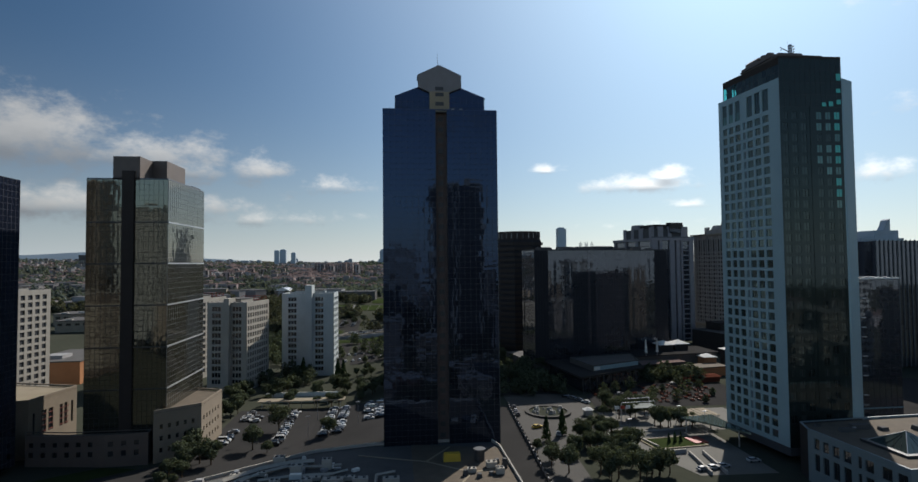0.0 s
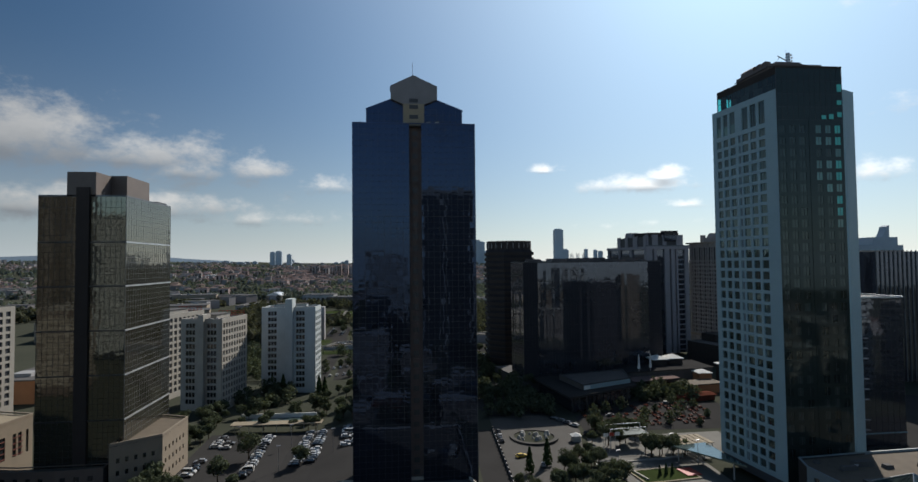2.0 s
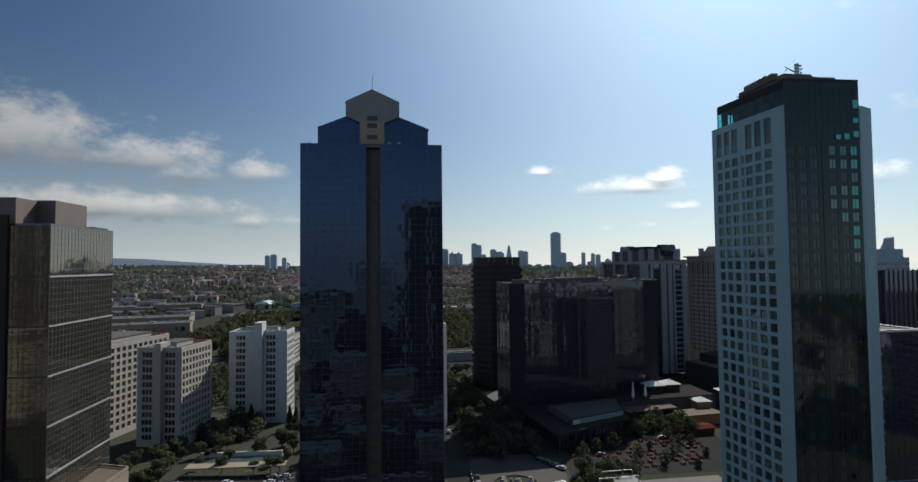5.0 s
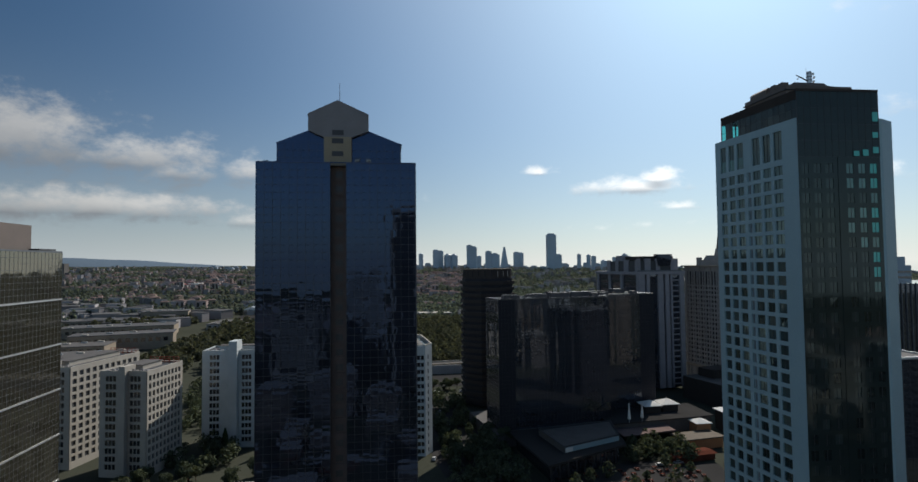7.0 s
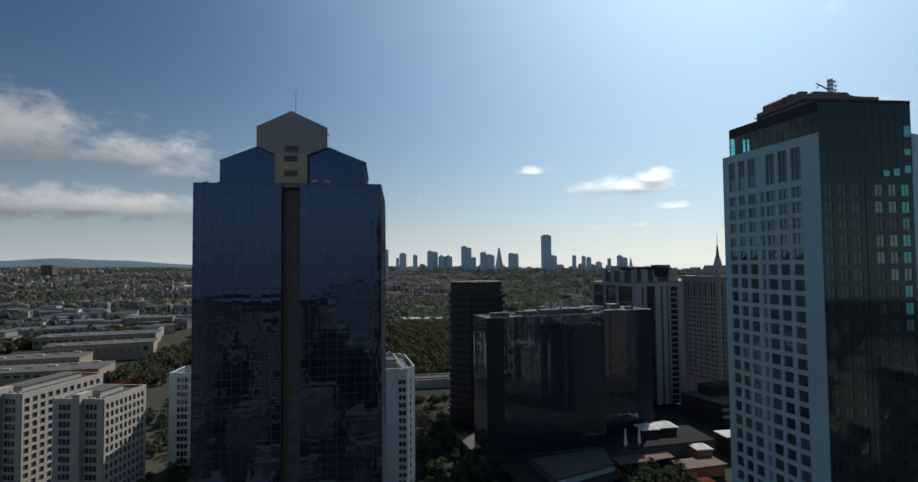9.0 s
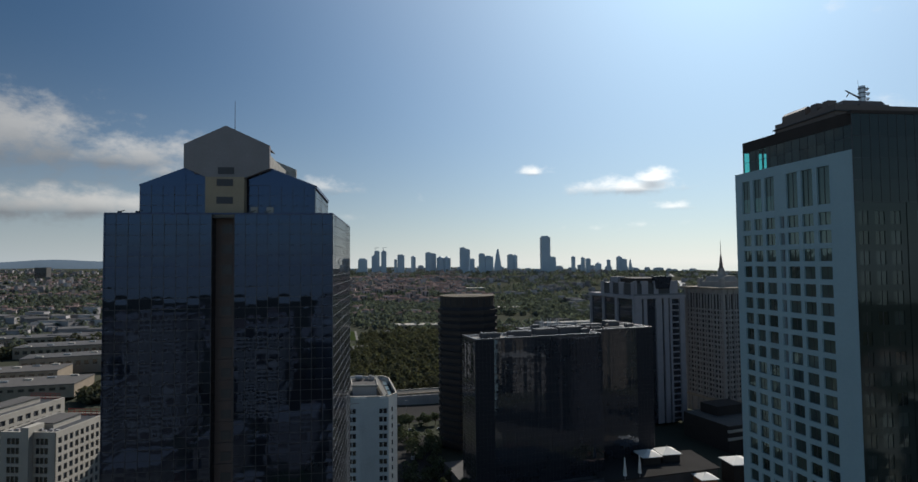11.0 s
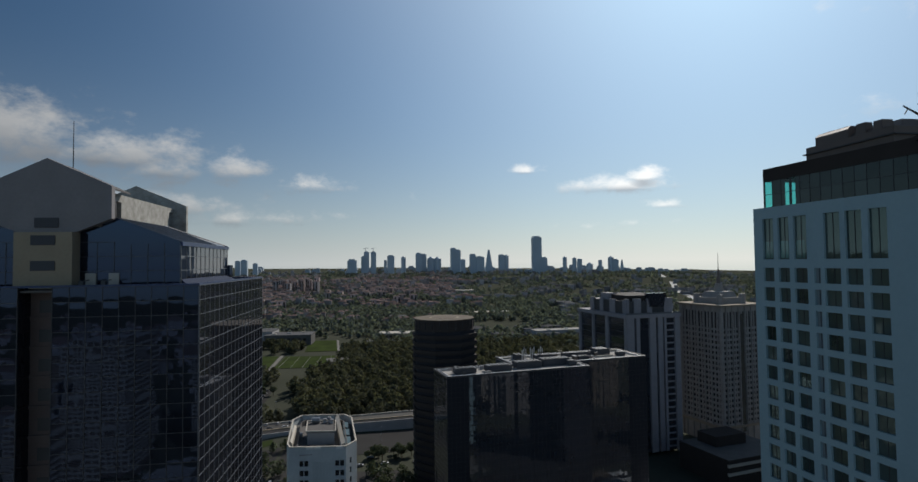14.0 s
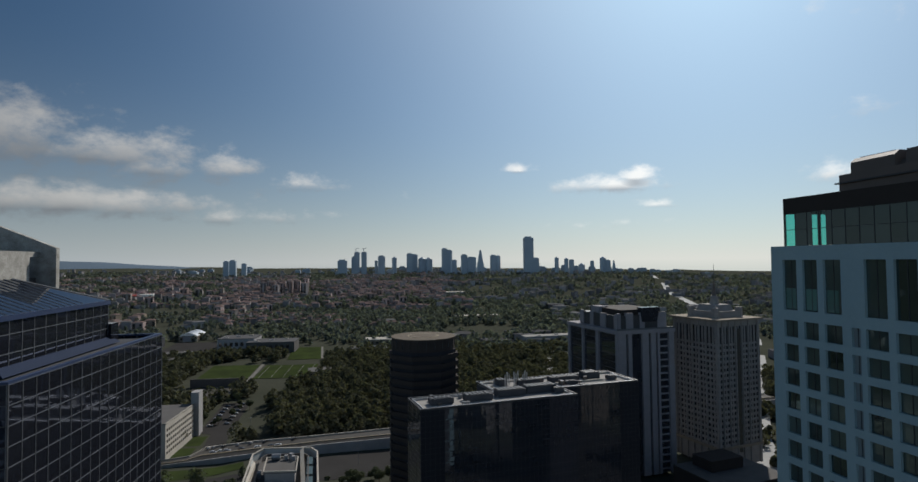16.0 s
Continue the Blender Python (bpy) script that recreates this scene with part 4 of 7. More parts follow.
curtain(dark, dpt(9, 0), dpt(64, 0), 6, DT, 31, 34, M["black_glass"], M["dark_frame"], .12, .006, bars="joined", sway=.9)
curtain(dark, dpt(92, 12), dpt(101.5, 12), 6, DT, 5, 34, M["panel"], M["dark_frame"], .05, .002, bars="joined")
curtain(dark, dpt(64, 12), dpt(92, 12), 6, DT, 16, 34, M["black_glass"], M["dark_frame"], .12, .006, bars="joined", sway=.9)
for k in range(17):
    zb = 6 + k * (DT - 6) / 17
    for u0, u1, v in ((9, 64, 0), (64.2, 92, 12)):
        part("floor_band", Mesh().prism([dpt(u0, v - .22), dpt(u1, v - .22), dpt(u1, v - .02), dpt(u0, v - .02)], zb, zb + .3), M["black_glass"], dark)
part("corner_return", Mesh().prism([dpt(64, 0), dpt(64.2, 0), dpt(64.2, 12), dpt(64, 12)], 6, DT), M["black_glass"], dark)
part("end_wall", Mesh().prism([dpt(101.5, 12), dpt(101.7, 12), dpt(101.7, 36), dpt(101.5, 36)], 6, DT), M["black_glass"], dark)
part("base_plinth", Mesh().prism([dpt(-3, -4), dpt(104, -4), dpt(104, 40), dpt(-3, 40)], -1, 6), M["dark_roof"], dark)
part("roof", Mesh().prism(inset(plan, .6), DT - .5, DT - .3), M["gravel"], dark, "pale gravel roof")
parapet(dark, plan, DT, .7, .5, M["dark_frame"])
parapet(dark, inset(plan, 1.3), DT - .3, .9, .25, M["silver"], "guard_rail")

# ---- round-topped dark tower ----
rdt = thing("banded_tower", "dark brown banded tower with round pale roof", "office tower")
cx_, cy_ = 92.5, 405.0
octo = lambda r, h=math.pi / 8: [(cx_ + r * math.cos(2 * math.pi * k / 8 + h), cy_ + r * math.sin(2 * math.pi * k / 8 + h)) for k in range(8)]
part("core", Mesh().prism(octo(16.9), 0, 80), M["panel"], rdt)
for k in range(20):
    part("floor_band", Mesh().prism(octo(18.2), 2 + k * 3.9, 4.1 + k * 3.9), M["dark_brown"], rdt)
part("drum", Mesh().prism(ring(cx_, cy_, 16.0, 28), 79.9, 85.7), M["dark_brown"], rdt)
part("drum_roof", Mesh().prism(ring(cx_, cy_, 16.3, 28), 85.7, 86.1), M["deck"], rdt, "pale round roof slab")
part("roof_disc", Mesh().prism(ring(cx_, cy_, 8, 28), 86.1, 86.2), M["beige"], rdt)
part("roof_disc", Mesh().prism(ring(cx_, cy_, 7.2, 28), 86.2, 86.25), M["deck"], rdt)
for k in range(24):
    b = 2 * math.pi * k / 24
    part("drum_window", Mesh().bar((cx_ + 15.9 * math.cos(b), cy_ + 15.9 * math.sin(b), 81.2), (cx_ + 15.9 * math.cos(b), cy_ + 15.9 * math.sin(b), 84.8), .3, 4), M["black_glass"], rdt)

# ---- granite tower with stepped top ----
KR = 8.0


def kpt(u, v):
    c, s = math.cos(radians(KR)), math.sin(radians(KR))
    return (204 + c * u - s * v, 421 + s * u + c * v)


def kbox(u0, u1, v0, v1):
    return [kpt(u0, v0), kpt(u1, v0), kpt(u1, v1), kpt(u0, v1)]


kb = thing("granite_tower", "pink granite tower with dark glass bays and stepped top", "office tower")
KT = 84.5
part("core", Mesh().prism(kbox(.4, 37.6, .4, 57.6), 0, KT - .3), M["black_glass"], kb)
for u0, u1 in ((-.2, 5), (6.5, 9), (16, 20.5), (22, 25.5), (26.6, 28.2), (34.5, 38.2)):
    part("pilaster", Mesh().prism(kbox(u0, u1, -.9, .5), 0, KT), M["pilaster"], kb, "pale granite pilaster")
for v0, v1 in ((-.5, 1.5), (20, 23), (38, 40), (56, 58.2)):
    part("side_pier", Mesh().prism(kbox(-.9, .5, v0, v1), 0, KT), M["pilaster"], kb)
for k in range(21):
    part("floor_line", Mesh().prism(kbox(28.2, 34.5, -.1, .42), 2 + k * 4, 2.9 + k * 4), M["pilaster"], kb)
    part("side_line", Mesh().prism(kbox(.1, .42, 1.5, 56), 2 + k * 4, 2.35 + k * 4), M["dark_frame"], kb)
part("cornice", Mesh().prism(kbox(-1.3, 39, -1.3, 59), KT - 1.8, KT + .4), M["pilaster"], kb)
part("upper_tier", Mesh().prism(kbox(2.5, 36, 4, 46), KT, 92.8), M["dark_frame"], kb)
for u0, u1 in ((2.2, 4.4), (8, 13), (17.5, 21), (30, 36.3)):
    part("tier_pier", Mesh().prism(kbox(u0, u1, 3.4, 5), KT, 94.4), M["pilaster"], kb)
for v0, v1 in ((3.4, 7), (16, 22), (30, 34), (42, 46.4)):
    part("tier_side_pier", Mesh().prism(kbox(1.9, 3.2, v0, v1), KT, 93.6), M["pilaster"], kb)
part("top_tier", Mesh().prism(kbox(6, 34, 6, 40), 92.8, 96.2), M["dark_brown"], kb)
part("top_glass", Mesh().prism(kbox(19, 29, 2.6, 6.2), 89, 97.6, kbox(17.5, 30.5, 1.8, 6.2)), M["black_glass"], kb)
part("roof_hut", Mesh().prism(kbox(4, 10, 26, 36), 92.8, 97.0), M["pilaster"], kb)
part("rail", Mesh().prism(kbox(-1, 38.6, -1, -.8), KT + .4, KT + 1.4), M["mullion"], kb)

# ---- stone tower with spire ----
NR = 13.5


def npt(u, v):
    c, s = math.cos(radians(NR)), math.sin(radians(NR))
    return (268 + c * u - s * v, 425.0 + s * u + c * v)


nb_ = thing("spire_tower", "tan stone tower with grid windows, overhanging cornice and spire", "tower")
NT, NS = 89.0, 35.0
nplan = [npt(0, 0), npt(NS, 0), npt(NS, NS), npt(0, NS)]
part("core", Mesh().prism(inset(nplan, .9), 0, NT), M["core"], nb_)
rows_n = [(float(z), float(z) + 1.9) for z in np.arange(14, 72, 3.4)] + [(75.0, 85.5)]
for a, b in ((3, 0), (0, 1)):
    pierced(nb_, nplan[a], nplan[b], 0, NT, spans(2.0, 2.75, 1.55, 12), rows_n, M["tan"], M["pane"], .5, win="stone_window")
    a_, u_, n_, L_ = wall_frame(nplan[a], nplan[b])
    for s in (-.4, 3.7, 9.2, 14.7, 20.2, 25.7, 33.6):
        p = a_ + u_ * s
        q = p + u_ * (.9 if 0 < s < 33 else 1.8)
        part("pier", Mesh().prism([((p + n_ * .7).x, (p + n_ * .7).y), ((q + n_ * .7).x, (q + n_ * .7).y), ((q - n_ * .2).x, (q - n_ * .2).y), ((p - n_ * .2).x, (p - n_ * .2).y)], 0, NT), M["tan"], nb_)
    # flat black strip laid on the wall, painting the dark of a recess
    p, q = a_ + u_ * 15.8, a_ + u_ * 19.6
    if a == 0:
        part("dark_recess", Mesh().prism([((p + n_ * .1).x, (p + n_ * .1).y), ((q + n_ * .1).x, (q + n_ * .1).y), (q.x, q.y), (p.x, p.y)], 8, 84), M["black_glass"], nb_)
    p, q = a_ - u_ * 1.2, a_ + u_ * (L_ + 1.2)
    part("belt", Mesh().prism([((p + n_ * 1.1).x, (p + n_ * 1.1).y), ((q + n_ * 1.1).x, (q + n_ * 1.1).y), (q.x, q.y), (p.x, p.y)], 11, 12.6), M["cream"], nb_)
part("cornice", Mesh().prism(inset(nplan, -2.4), NT, NT + 1.2), M["cream"], nb_, "overhanging pale cornice")
part("attic", Mesh().prism(inset(nplan, 6.5), NT + 1.2, 94.2), M["tan"], nb_)
part("attic_top", Mesh().prism(inset(nplan, 9.5), 94.2, 98.0, inset(nplan, 11)), M["tan"], nb_)
nc = npt(NS / 2, NS / 2)
for u, v in ((7.5, 7.5), (27.5, 7.5), (7.5, 27.5), (27.5, 27.5)):
    part("corner_turret", Mesh().prism(ring(*npt(u, v), 2.2, 8), NT + 1.2, 96.5), M["tan"], nb_)
part("spire_base", Mesh().prism(ring(*nc, 3.2, 8), 98.0, 103.5, ring(*nc, 2.0, 8)), M["tan"], nb_)
part("spire", Mesh().bar((*nc, 103.5), (*nc, 113), (1.5, .5), 8), M["brown"], nb_)
part("spire_rod", Mesh().bar((*nc, 113), (*nc, 124), (.3, .1), 6), M["dark_frame"], nb_)

# ---- white slab blocks ----
def slab(name, label, poly, z0, z1, stair=None, joined=False, cols=4, wall=None, side_cols=9):
    ob = thing(name, label, "apartment block", group="white slab blocks")
    wall = wall or M["whitewash"]
    part("core", Mesh().prism(inset(poly, .4), z0, z1 - .3), M["core"], ob)
    rows = [(z1 - 4.2 - 3.5 * k, z1 - 1.9 - 3.5 * k) for k in range(int((z1 - z0 - 6) / 3.5))]
    a, u, n, L = wall_frame(poly[0], poly[1])
    half = L / 2
    fc = spans(half * .24, 1.7, 1.45, 3) + spans(half + half * .28, 1.7, 1.45, 3)
    pierced(ob, poly[0], poly[1], z0, z1, fc, rows, wall, M["pane"], .3)
    Ls = (Vector(poly[2]) - Vector(poly[1])).length
    pierced(ob, poly[1], poly[2], z0, z1, spans(1.2, (Ls - 2) / side_cols, (Ls - 2) / side_cols * .62, side_cols), rows, wall, M["pane"], .5)
    part("rear_wall", Mesh().prism([poly[2], poly[3], inset(poly, .4)[3], inset(poly, .4)[2]], z0, z1), wall, ob)
    part("far_wall", Mesh().prism([poly[3], poly[0], inset(poly, .4)[0], inset(poly, .4)[3]], z0, z1), wall, ob)
    part("roof", Mesh().prism(inset(poly, .5), z1 - .9, z1 - .6), M["dark_roof"], ob)
    parapet(ob, poly, z1 - .02, .5, .6, wall)
    mid_ = a + u * (half * .93)
    e = mid_ + u * (half * .26)
    f0, f1 = mid_ + n * (3.6 if stair else 2.2), e + n * (3.6 if stair else 2.2)
    b0, b1 = mid_ - n * 5, e - n * 5
    part("stair_tower", Mesh().prism([(f0.x, f0.y), (f1.x, f1.y), (b1.x, b1.y), (b0.x, b0.y)], z0, z1 + (stair or 2.6)), wall, ob)
    g = inset(poly, 6.5)
    part("roof_house", Mesh().prism(g, z1 - .6, z1 + 1.8), wall, ob)
    part("roof_house_top", Mesh().prism(inset(poly, 6.2), z1 + 1.8, z1 + 2.1), M["dark_roof"], ob)
    for k in range(9):
        p = a + u * (2 + k * (L - 4) / 8) - n * (2.4 + (k % 3) * .5)
        part("vent_box", Mesh().box(p.x - .6, p.x + .6, p.y - .5, p.y + .5, z1 - .6, z1 + .5 + .3 * (k % 2)), M["grey_conc"], ob)
    if side_cols > 4 and wall is M["whitewash"]:
        a3, u3, n3, L3 = wall_frame(poly[3], poly[2])
        lat = Mesh()
        for h in (.5, 1.5, 2.6):
            s, e_ = a3 + u3 * (L3 * .3) + n3 * 2, a3 + u3 * (L3 * .97) + n3 * 2
            lat.bar((s.x, s.y, z1 + h), (e_.x, e_.y, z1 + h), .12, 4)
        for k in range(7):
            s = a3 + u3 * (L3 * (.3 + .67 * k / 6)) + n3 * 2
            lat.bar((s.x, s.y, z1 - .6), (s.x, s.y, z1 + 2.7), .12, 4)
        part("roof_trellis", lat, M["red"], ob, "red-brown steel trellis on the roof")
    return ob


V = turned(-97, 309, -12, 22, 27)
W = turned(-66, 346, -3, 31, 18)
slab("slab_block", "grey-white concrete slab block with strip windows", V, -8, 40.5)
slab("slab_block", "white concrete slab block with central stair tower", W, -8, 43.5, stair=5.4, wall=M["bluewhite"])
slab("slab_block", "white slab block with gridded side", turned(-134, 322, -14, 22, 46), -8, 40, side_cols=11)
w2 = thing("slab_block", "white slab block with cut corners and sunken roof plant", "apartment block", group="white slab blocks")
oct_ = [(26.0, 310.6), (45.9, 308.4), (49.5, 314.5), (46.6, 346.0), (43.5, 351.5), (25.0, 353.6), (22.0, 347.0), (24.6, 314.5)]
WT = 50.4
part("core", Mesh().prism(inset(oct_, .4), -6, WT - 3), M["core"], w2)
rw = [(WT - 6.6 - 3.37 * k, WT - 4.6 - 3.37 * k) for k in range(14)]
pierced(w2, oct_[0], oct_[1], -6, WT, [(3.6, 5.0), (5.3, 6.7), (16.2, 17.6), (17.9, 19.3)], rw, M["bluewhite"], M["pane"], .3)
for a, b in ((1, 2), (2, 3), (7, 0)):
    L_ = (Vector(oct_[b]) - Vector(oct_[a])).length
    pierced(w2, oct_[a], oct_[b], -6, WT, spans(2.4, 3.6, 1.6, 8) if L_ > 10 else [(2.4, 3.6)], rw, M["bluewhite"], M["pane"], .3)
for a, b in ((3, 4), (4, 5), (5, 6), (6, 7)):
    part("rear_wall", Mesh().prism([oct_[a], oct_[b], inset(oct_, .4)[b], inset(oct_, .4)[a]], -6, WT), M["bluewhite"], w2)
for k in range(7):
    part("shallow_rib", Mesh().box(34.2 + k * 1.05, 34.5 + k * 1.05, 309.4 - k * .115 + .06, 310.2 - k * .115, -4, WT - 5), M["bluewhite"], w2)
part("ledge", Mesh().box(29.6, 34.4, 309.7, 310.1, WT - 2.6, WT - 2.3), M["grey_conc"], w2)
part("roof", Mesh().prism(inset(oct_, .5), WT - 3, WT - 2.7), M["dark_roof"], w2)
parapet(w2, oct_, WT, .4, .6, M["whitewash"])
parapet(w2, inset(oct_, 3.4), WT - 2.7, 1.9, .4, M["dark_roof"], "inner_kerb")
part("slanting_cover", Mesh().add([(45.4, 312.4, WT + .4), (44.0, 312.4, WT - .4), (39.2, 351.4, WT - .4), (40.6, 351.8, WT + .4), (45.4, 312.4, WT - 2.6), (40.6, 351.8, WT - 2.6), (44.0, 312.4, WT - 2.6), (39.2, 351.4, WT - 2.6)],
     [(0, 1, 2, 3), (0, 3, 5, 4), (1, 6, 7, 2), (0, 4, 6, 1), (3, 2, 7, 5)]), M["whitewash"], w2, "long white slanting roof cover")
part("slanting_cover", Mesh().add([(25.2, 318, WT + .2), (26.0, 318, WT - .6), (24.6, 340, WT - .6), (23.8, 340, WT + .2), (25.2, 318, WT - 2.6), (26.0, 318, WT - 2.6), (24.6, 340, WT - 2.6), (23.8, 340, WT - 2.6)],
     [(0, 1, 2, 3), (0, 3, 7, 4), (1, 5, 6, 2), (0, 4, 5, 1), (3, 2, 6, 7)]), M["whitewash"], w2, "long white slanting roof cover")
for y in (320, 330, 340):
    part("roof_glazing", Mesh().prism([(45.9 - (y - 312) * .09, y - 4), (48.0 - (y - 312) * .09, y - 4), (47.4 - (y - 312) * .09, y + 4), (45.2 - (y - 312) * .09, y + 4)], WT - 1.2, WT - 1.0), M["dull_glass"], w2)
hp_ = [(30.4, 321.4), (41.6, 320.2), (40.6, 335.0), (29.2, 336.0)]
part("roof_house", Mesh().prism(inset(hp_, .6), WT - 2.7, WT + 1.8), M["grey_conc"], w2)
part("roof_house_top", Mesh().prism(hp_, WT + 1.8, WT + 2.1), M["dark_roof"], w2)
parapet(w2, hp_, WT + 2.1, .5, .35, M["whitewash"], "house_kerb")
part("roof_tank", Mesh().bar((31.5, 333.5, WT + 3.2), (34.5, 333.5, WT + 3.2), 1.1, 10), M["zinc"], w2)
for k, (x, y) in enumerate(((36.5, 333.4), (38.2, 333.6), (39.2, 332.0), (27.6, 330), (27.4, 333))):
    z = WT + 2.1 if y > 331.5 and x > 30 else WT - 2.7
    part("vent_box", Mesh().box(x - .6, x + .6, y - .5, y + .5, z, z + 1.6 + .5 * (k % 2)), M["grey_conc"], w2)
for x, y in ((33.2, 310.2), (35.8, 309.9), (43.6, 309.2)):
    part("banner", Mesh().box(x - 1.2, x + 1.2, y - .75, y - .6, WT - .5, WT + .3), M["canvas"], w2, "pale strip sign on the roof edge")


# ---- roads, squares and lawns ----
sheet("road", [(36, 120), (46.5, 120), (52.5, 246), (44, 246)], 0.06, M["asphalt"], "narrow dark asphalt lane beside a wall", "road")
sheet("square", [(47.5, 140), (60, 140), (64, 190), (80, 206), (90, 240), (92, 256), (84, 266), (55, 266), (53.5, 244)], 0.10, M["paving"], "pale paved square with a roundabout", "square")
sheet("access_road", [(55, 266), (84, 266), (88, 300), (70, 420), (45, 420), (50, 300)], 0.08, M["asphalt"], "asphalt road leading between office blocks", "road")
sheet("forecourt", [(84, 208), (90, 232), (150, 236), (150, 206), (124, 204), (122, 160), (96, 160), (88, 186)], 0.08, M["pale_paving"], "pale paved hotel forecourt", "forecourt")
sheet("car_park", [(-66, 178), (2, 178), (2, 264), (-66, 264)], 0.3, M["asphalt"], "grey asphalt car park", "car park")
sheet("car_park", [(-40, 372), (24, 372), (24, 470), (-40, 470)], 0.08, M["asphalt"], "grey asphalt car park behind the towers", "car park")
sheet("terrace_ground", [(92, 240), (170, 240), (178, 282), (138, 290), (95, 262)], 0.08, M["asphalt"], "dark brown terrace paving", "terrace")
sheet("lawn", turned(93.5, 184, 8, 20, 10), 0.12, M["grass"], "clipped lawn in a stone kerb", "lawn", 0.2)
sheet("flower_bed", turned(110, 188, 8, 5.5, 6.5), 0.36, M["red"], "red flower bed at the lawn's end", "flower bed", 0.25)
sheet("lawn", turned(-60, 506, 0, 12, 22), 0.15, M["grass"], "bright green lawn beside a long block", "lawn")
sheet("lawn", turned(-57, 532, 0, 10, 20), 0.15, M["grass"], "bright green lawn beside a long block", "lawn")
sheet("lawn", [(-62, 468), (-7, 478), (-10, 490), (-60, 486)], 0.2, M["grass"], "bright green lawn below the road", "lawn")
sheet("sports_field", turned(-52, 730, -2, 58, 66), 0.4, M["grass"], "green playing field with white lines", "field")
sheet("lawn", turned(-32, 826, 2, 40, 92), 0.5, M["grass"], "green meadow by a path", "lawn")
sheet("lawn", turned(-108, 714, 0, 50, 84), 0.4, M["grass"], "rough green meadow", "lawn")
sheet("court", turned(-98, 660, 2, 42, 36), 0.4, M["paving"], "grey paved court below a wall", "court")
sheet("path", turned(-57, 716, 0, 4, 84), 0.5, M["pale_paving"], "pale path between lawns", "path")
sheet("path", [(8, 828), (11, 828), (4, 920), (1, 920)], 0.6, M["pale_paving"], "pale path between lawns", "path")
sheet("car_park", turned(-198, 846, 2, 72, 124), 0.5, M["asphalt"], "grey asphalt court before a sports hall", "car park")
cw = thing("retaining_wall", "long brown retaining wall beside a court", "wall", kind="structure")
part("body", Mesh().prism(turned(-104, 699, 2, 50, 1.2), -6, 5), M["brown"], cw)
part("coping", Mesh().prism(turned(-104.3, 698.7, 2, 50.6, 1.8), 5, 5.4), M["paving"], cw)
sheet("service_road", [(-44, 526), (-30, 528), (-34, 566), (-36, 640), (-58, 640), (-56, 560), (-46, 556)], 0.25, M["asphalt"], "asphalt service road with parked cars", "road")
sheet("lower_road", [(34, 446), (150, 458), (150, 505), (34, 484)], 0.2, M["asphalt"], "asphalt road below a retaining wall", "road")
for k in range(5):
    sheet("field_line", turned(-48 + k * 12.5, 732, -2, 0.5, 60), 0.46, M["pale_paving"], "white painted field line", "line")
for k in range(9):
    sheet("lane_mark", turned(82.5 + 0.1 * k, 166 + k * 4.5, 0, 0.18, 2.2), 0.13, M["line"], "white lane mark", "line")

lk = thing("lawn_kerb", "pale stone kerb round a clipped lawn", "kerb", kind="structure")
parapet(lk, inset(turned(93.5, 184, 8, 20, 10), -.7), .1, .35, .6, M["beige"], "kerb")
for x0, y0, x1, y1, h in ((102.5, 179, 99.5, 160, 1.1), (107.5, 179, 104.5, 160, 1.1), (91, 204, 95, 186, .6), (92, 203, 118, 206.5, .5), (92, 178.5, 102, 180, 1.3)):
    a_, u_, n2, L_ = wall_frame((x0, y0), (x1, y1))
    q_ = [a_ - n2 * .3, a_ + u_ * L_ - n2 * .3, a_ + u_ * L_ + n2 * .3, a_ + n2 * .3]
    wb = thing("low_wall", "low pale stone wall beside the forecourt", "wall", group="low walls")
    part("body", Mesh().prism([(p.x, p.y) for p in q_][::-1], 0, h), M["grey_conc"], wb)
    part("coping", Mesh().prism([(p.x, p.y) for p in q_][::-1], h, h + .12), M["whitewash"], wb)

sheet("yard", [(154, 168), (300, 168), (300, 290), (180, 282), (170, 240), (154, 236)], 0.07, M["asphalt"], "dark asphalt yard behind the white tower", "yard")
# kerb and fountain of the roundabout
fountain = thing("fountain", "round stone-rimmed fountain basin with rocks, drained", "fountain", pose(68.2, 233.5, 0.1) @ Matrix.Scale(1.12, 4))
part("rim", Mesh().add(*(lambda a, b: ([(x, y, z) for z in (0, .7) for r in (8.9, 7.4) for x, y in ring(0, 0, r, 36)],
     [f for i in range(36) for f in ((i, (i + 1) % 36, 72 + (i + 1) % 36, 72 + i), (72 + i, 72 + (i + 1) % 36, 108 + (i + 1) % 36, 108 + i), (108 + i, 108 + (i + 1) % 36, 36 + (i + 1) % 36, 36 + i))]))(0, 0)), M["paving"], fountain)
part("basin", Mesh().prism(ring(0, 0, 7.5, 30), 0, .35), M["soil"], fountain)
for k in range(14):
    a = k * 2.4
    r = 1.2 + (k * 37 % 50) / 10
    x, y, s = r * math.cos(a), r * math.sin(a), .5 + (k * 13 % 7) / 7
    part("rock", Mesh().prism([(x + s * (1 + .3 * math.sin(5 * b)) * math.cos(b), y + s * math.sin(b)) for b in np.arange(0, 6.2, 1.05)], .2, .5 + s, [(x + s * .5 * math.cos(b), y + s * .4 * math.sin(b)) for b in np.arange(0, 6.2, 1.05)]), M["stained"], fountain)

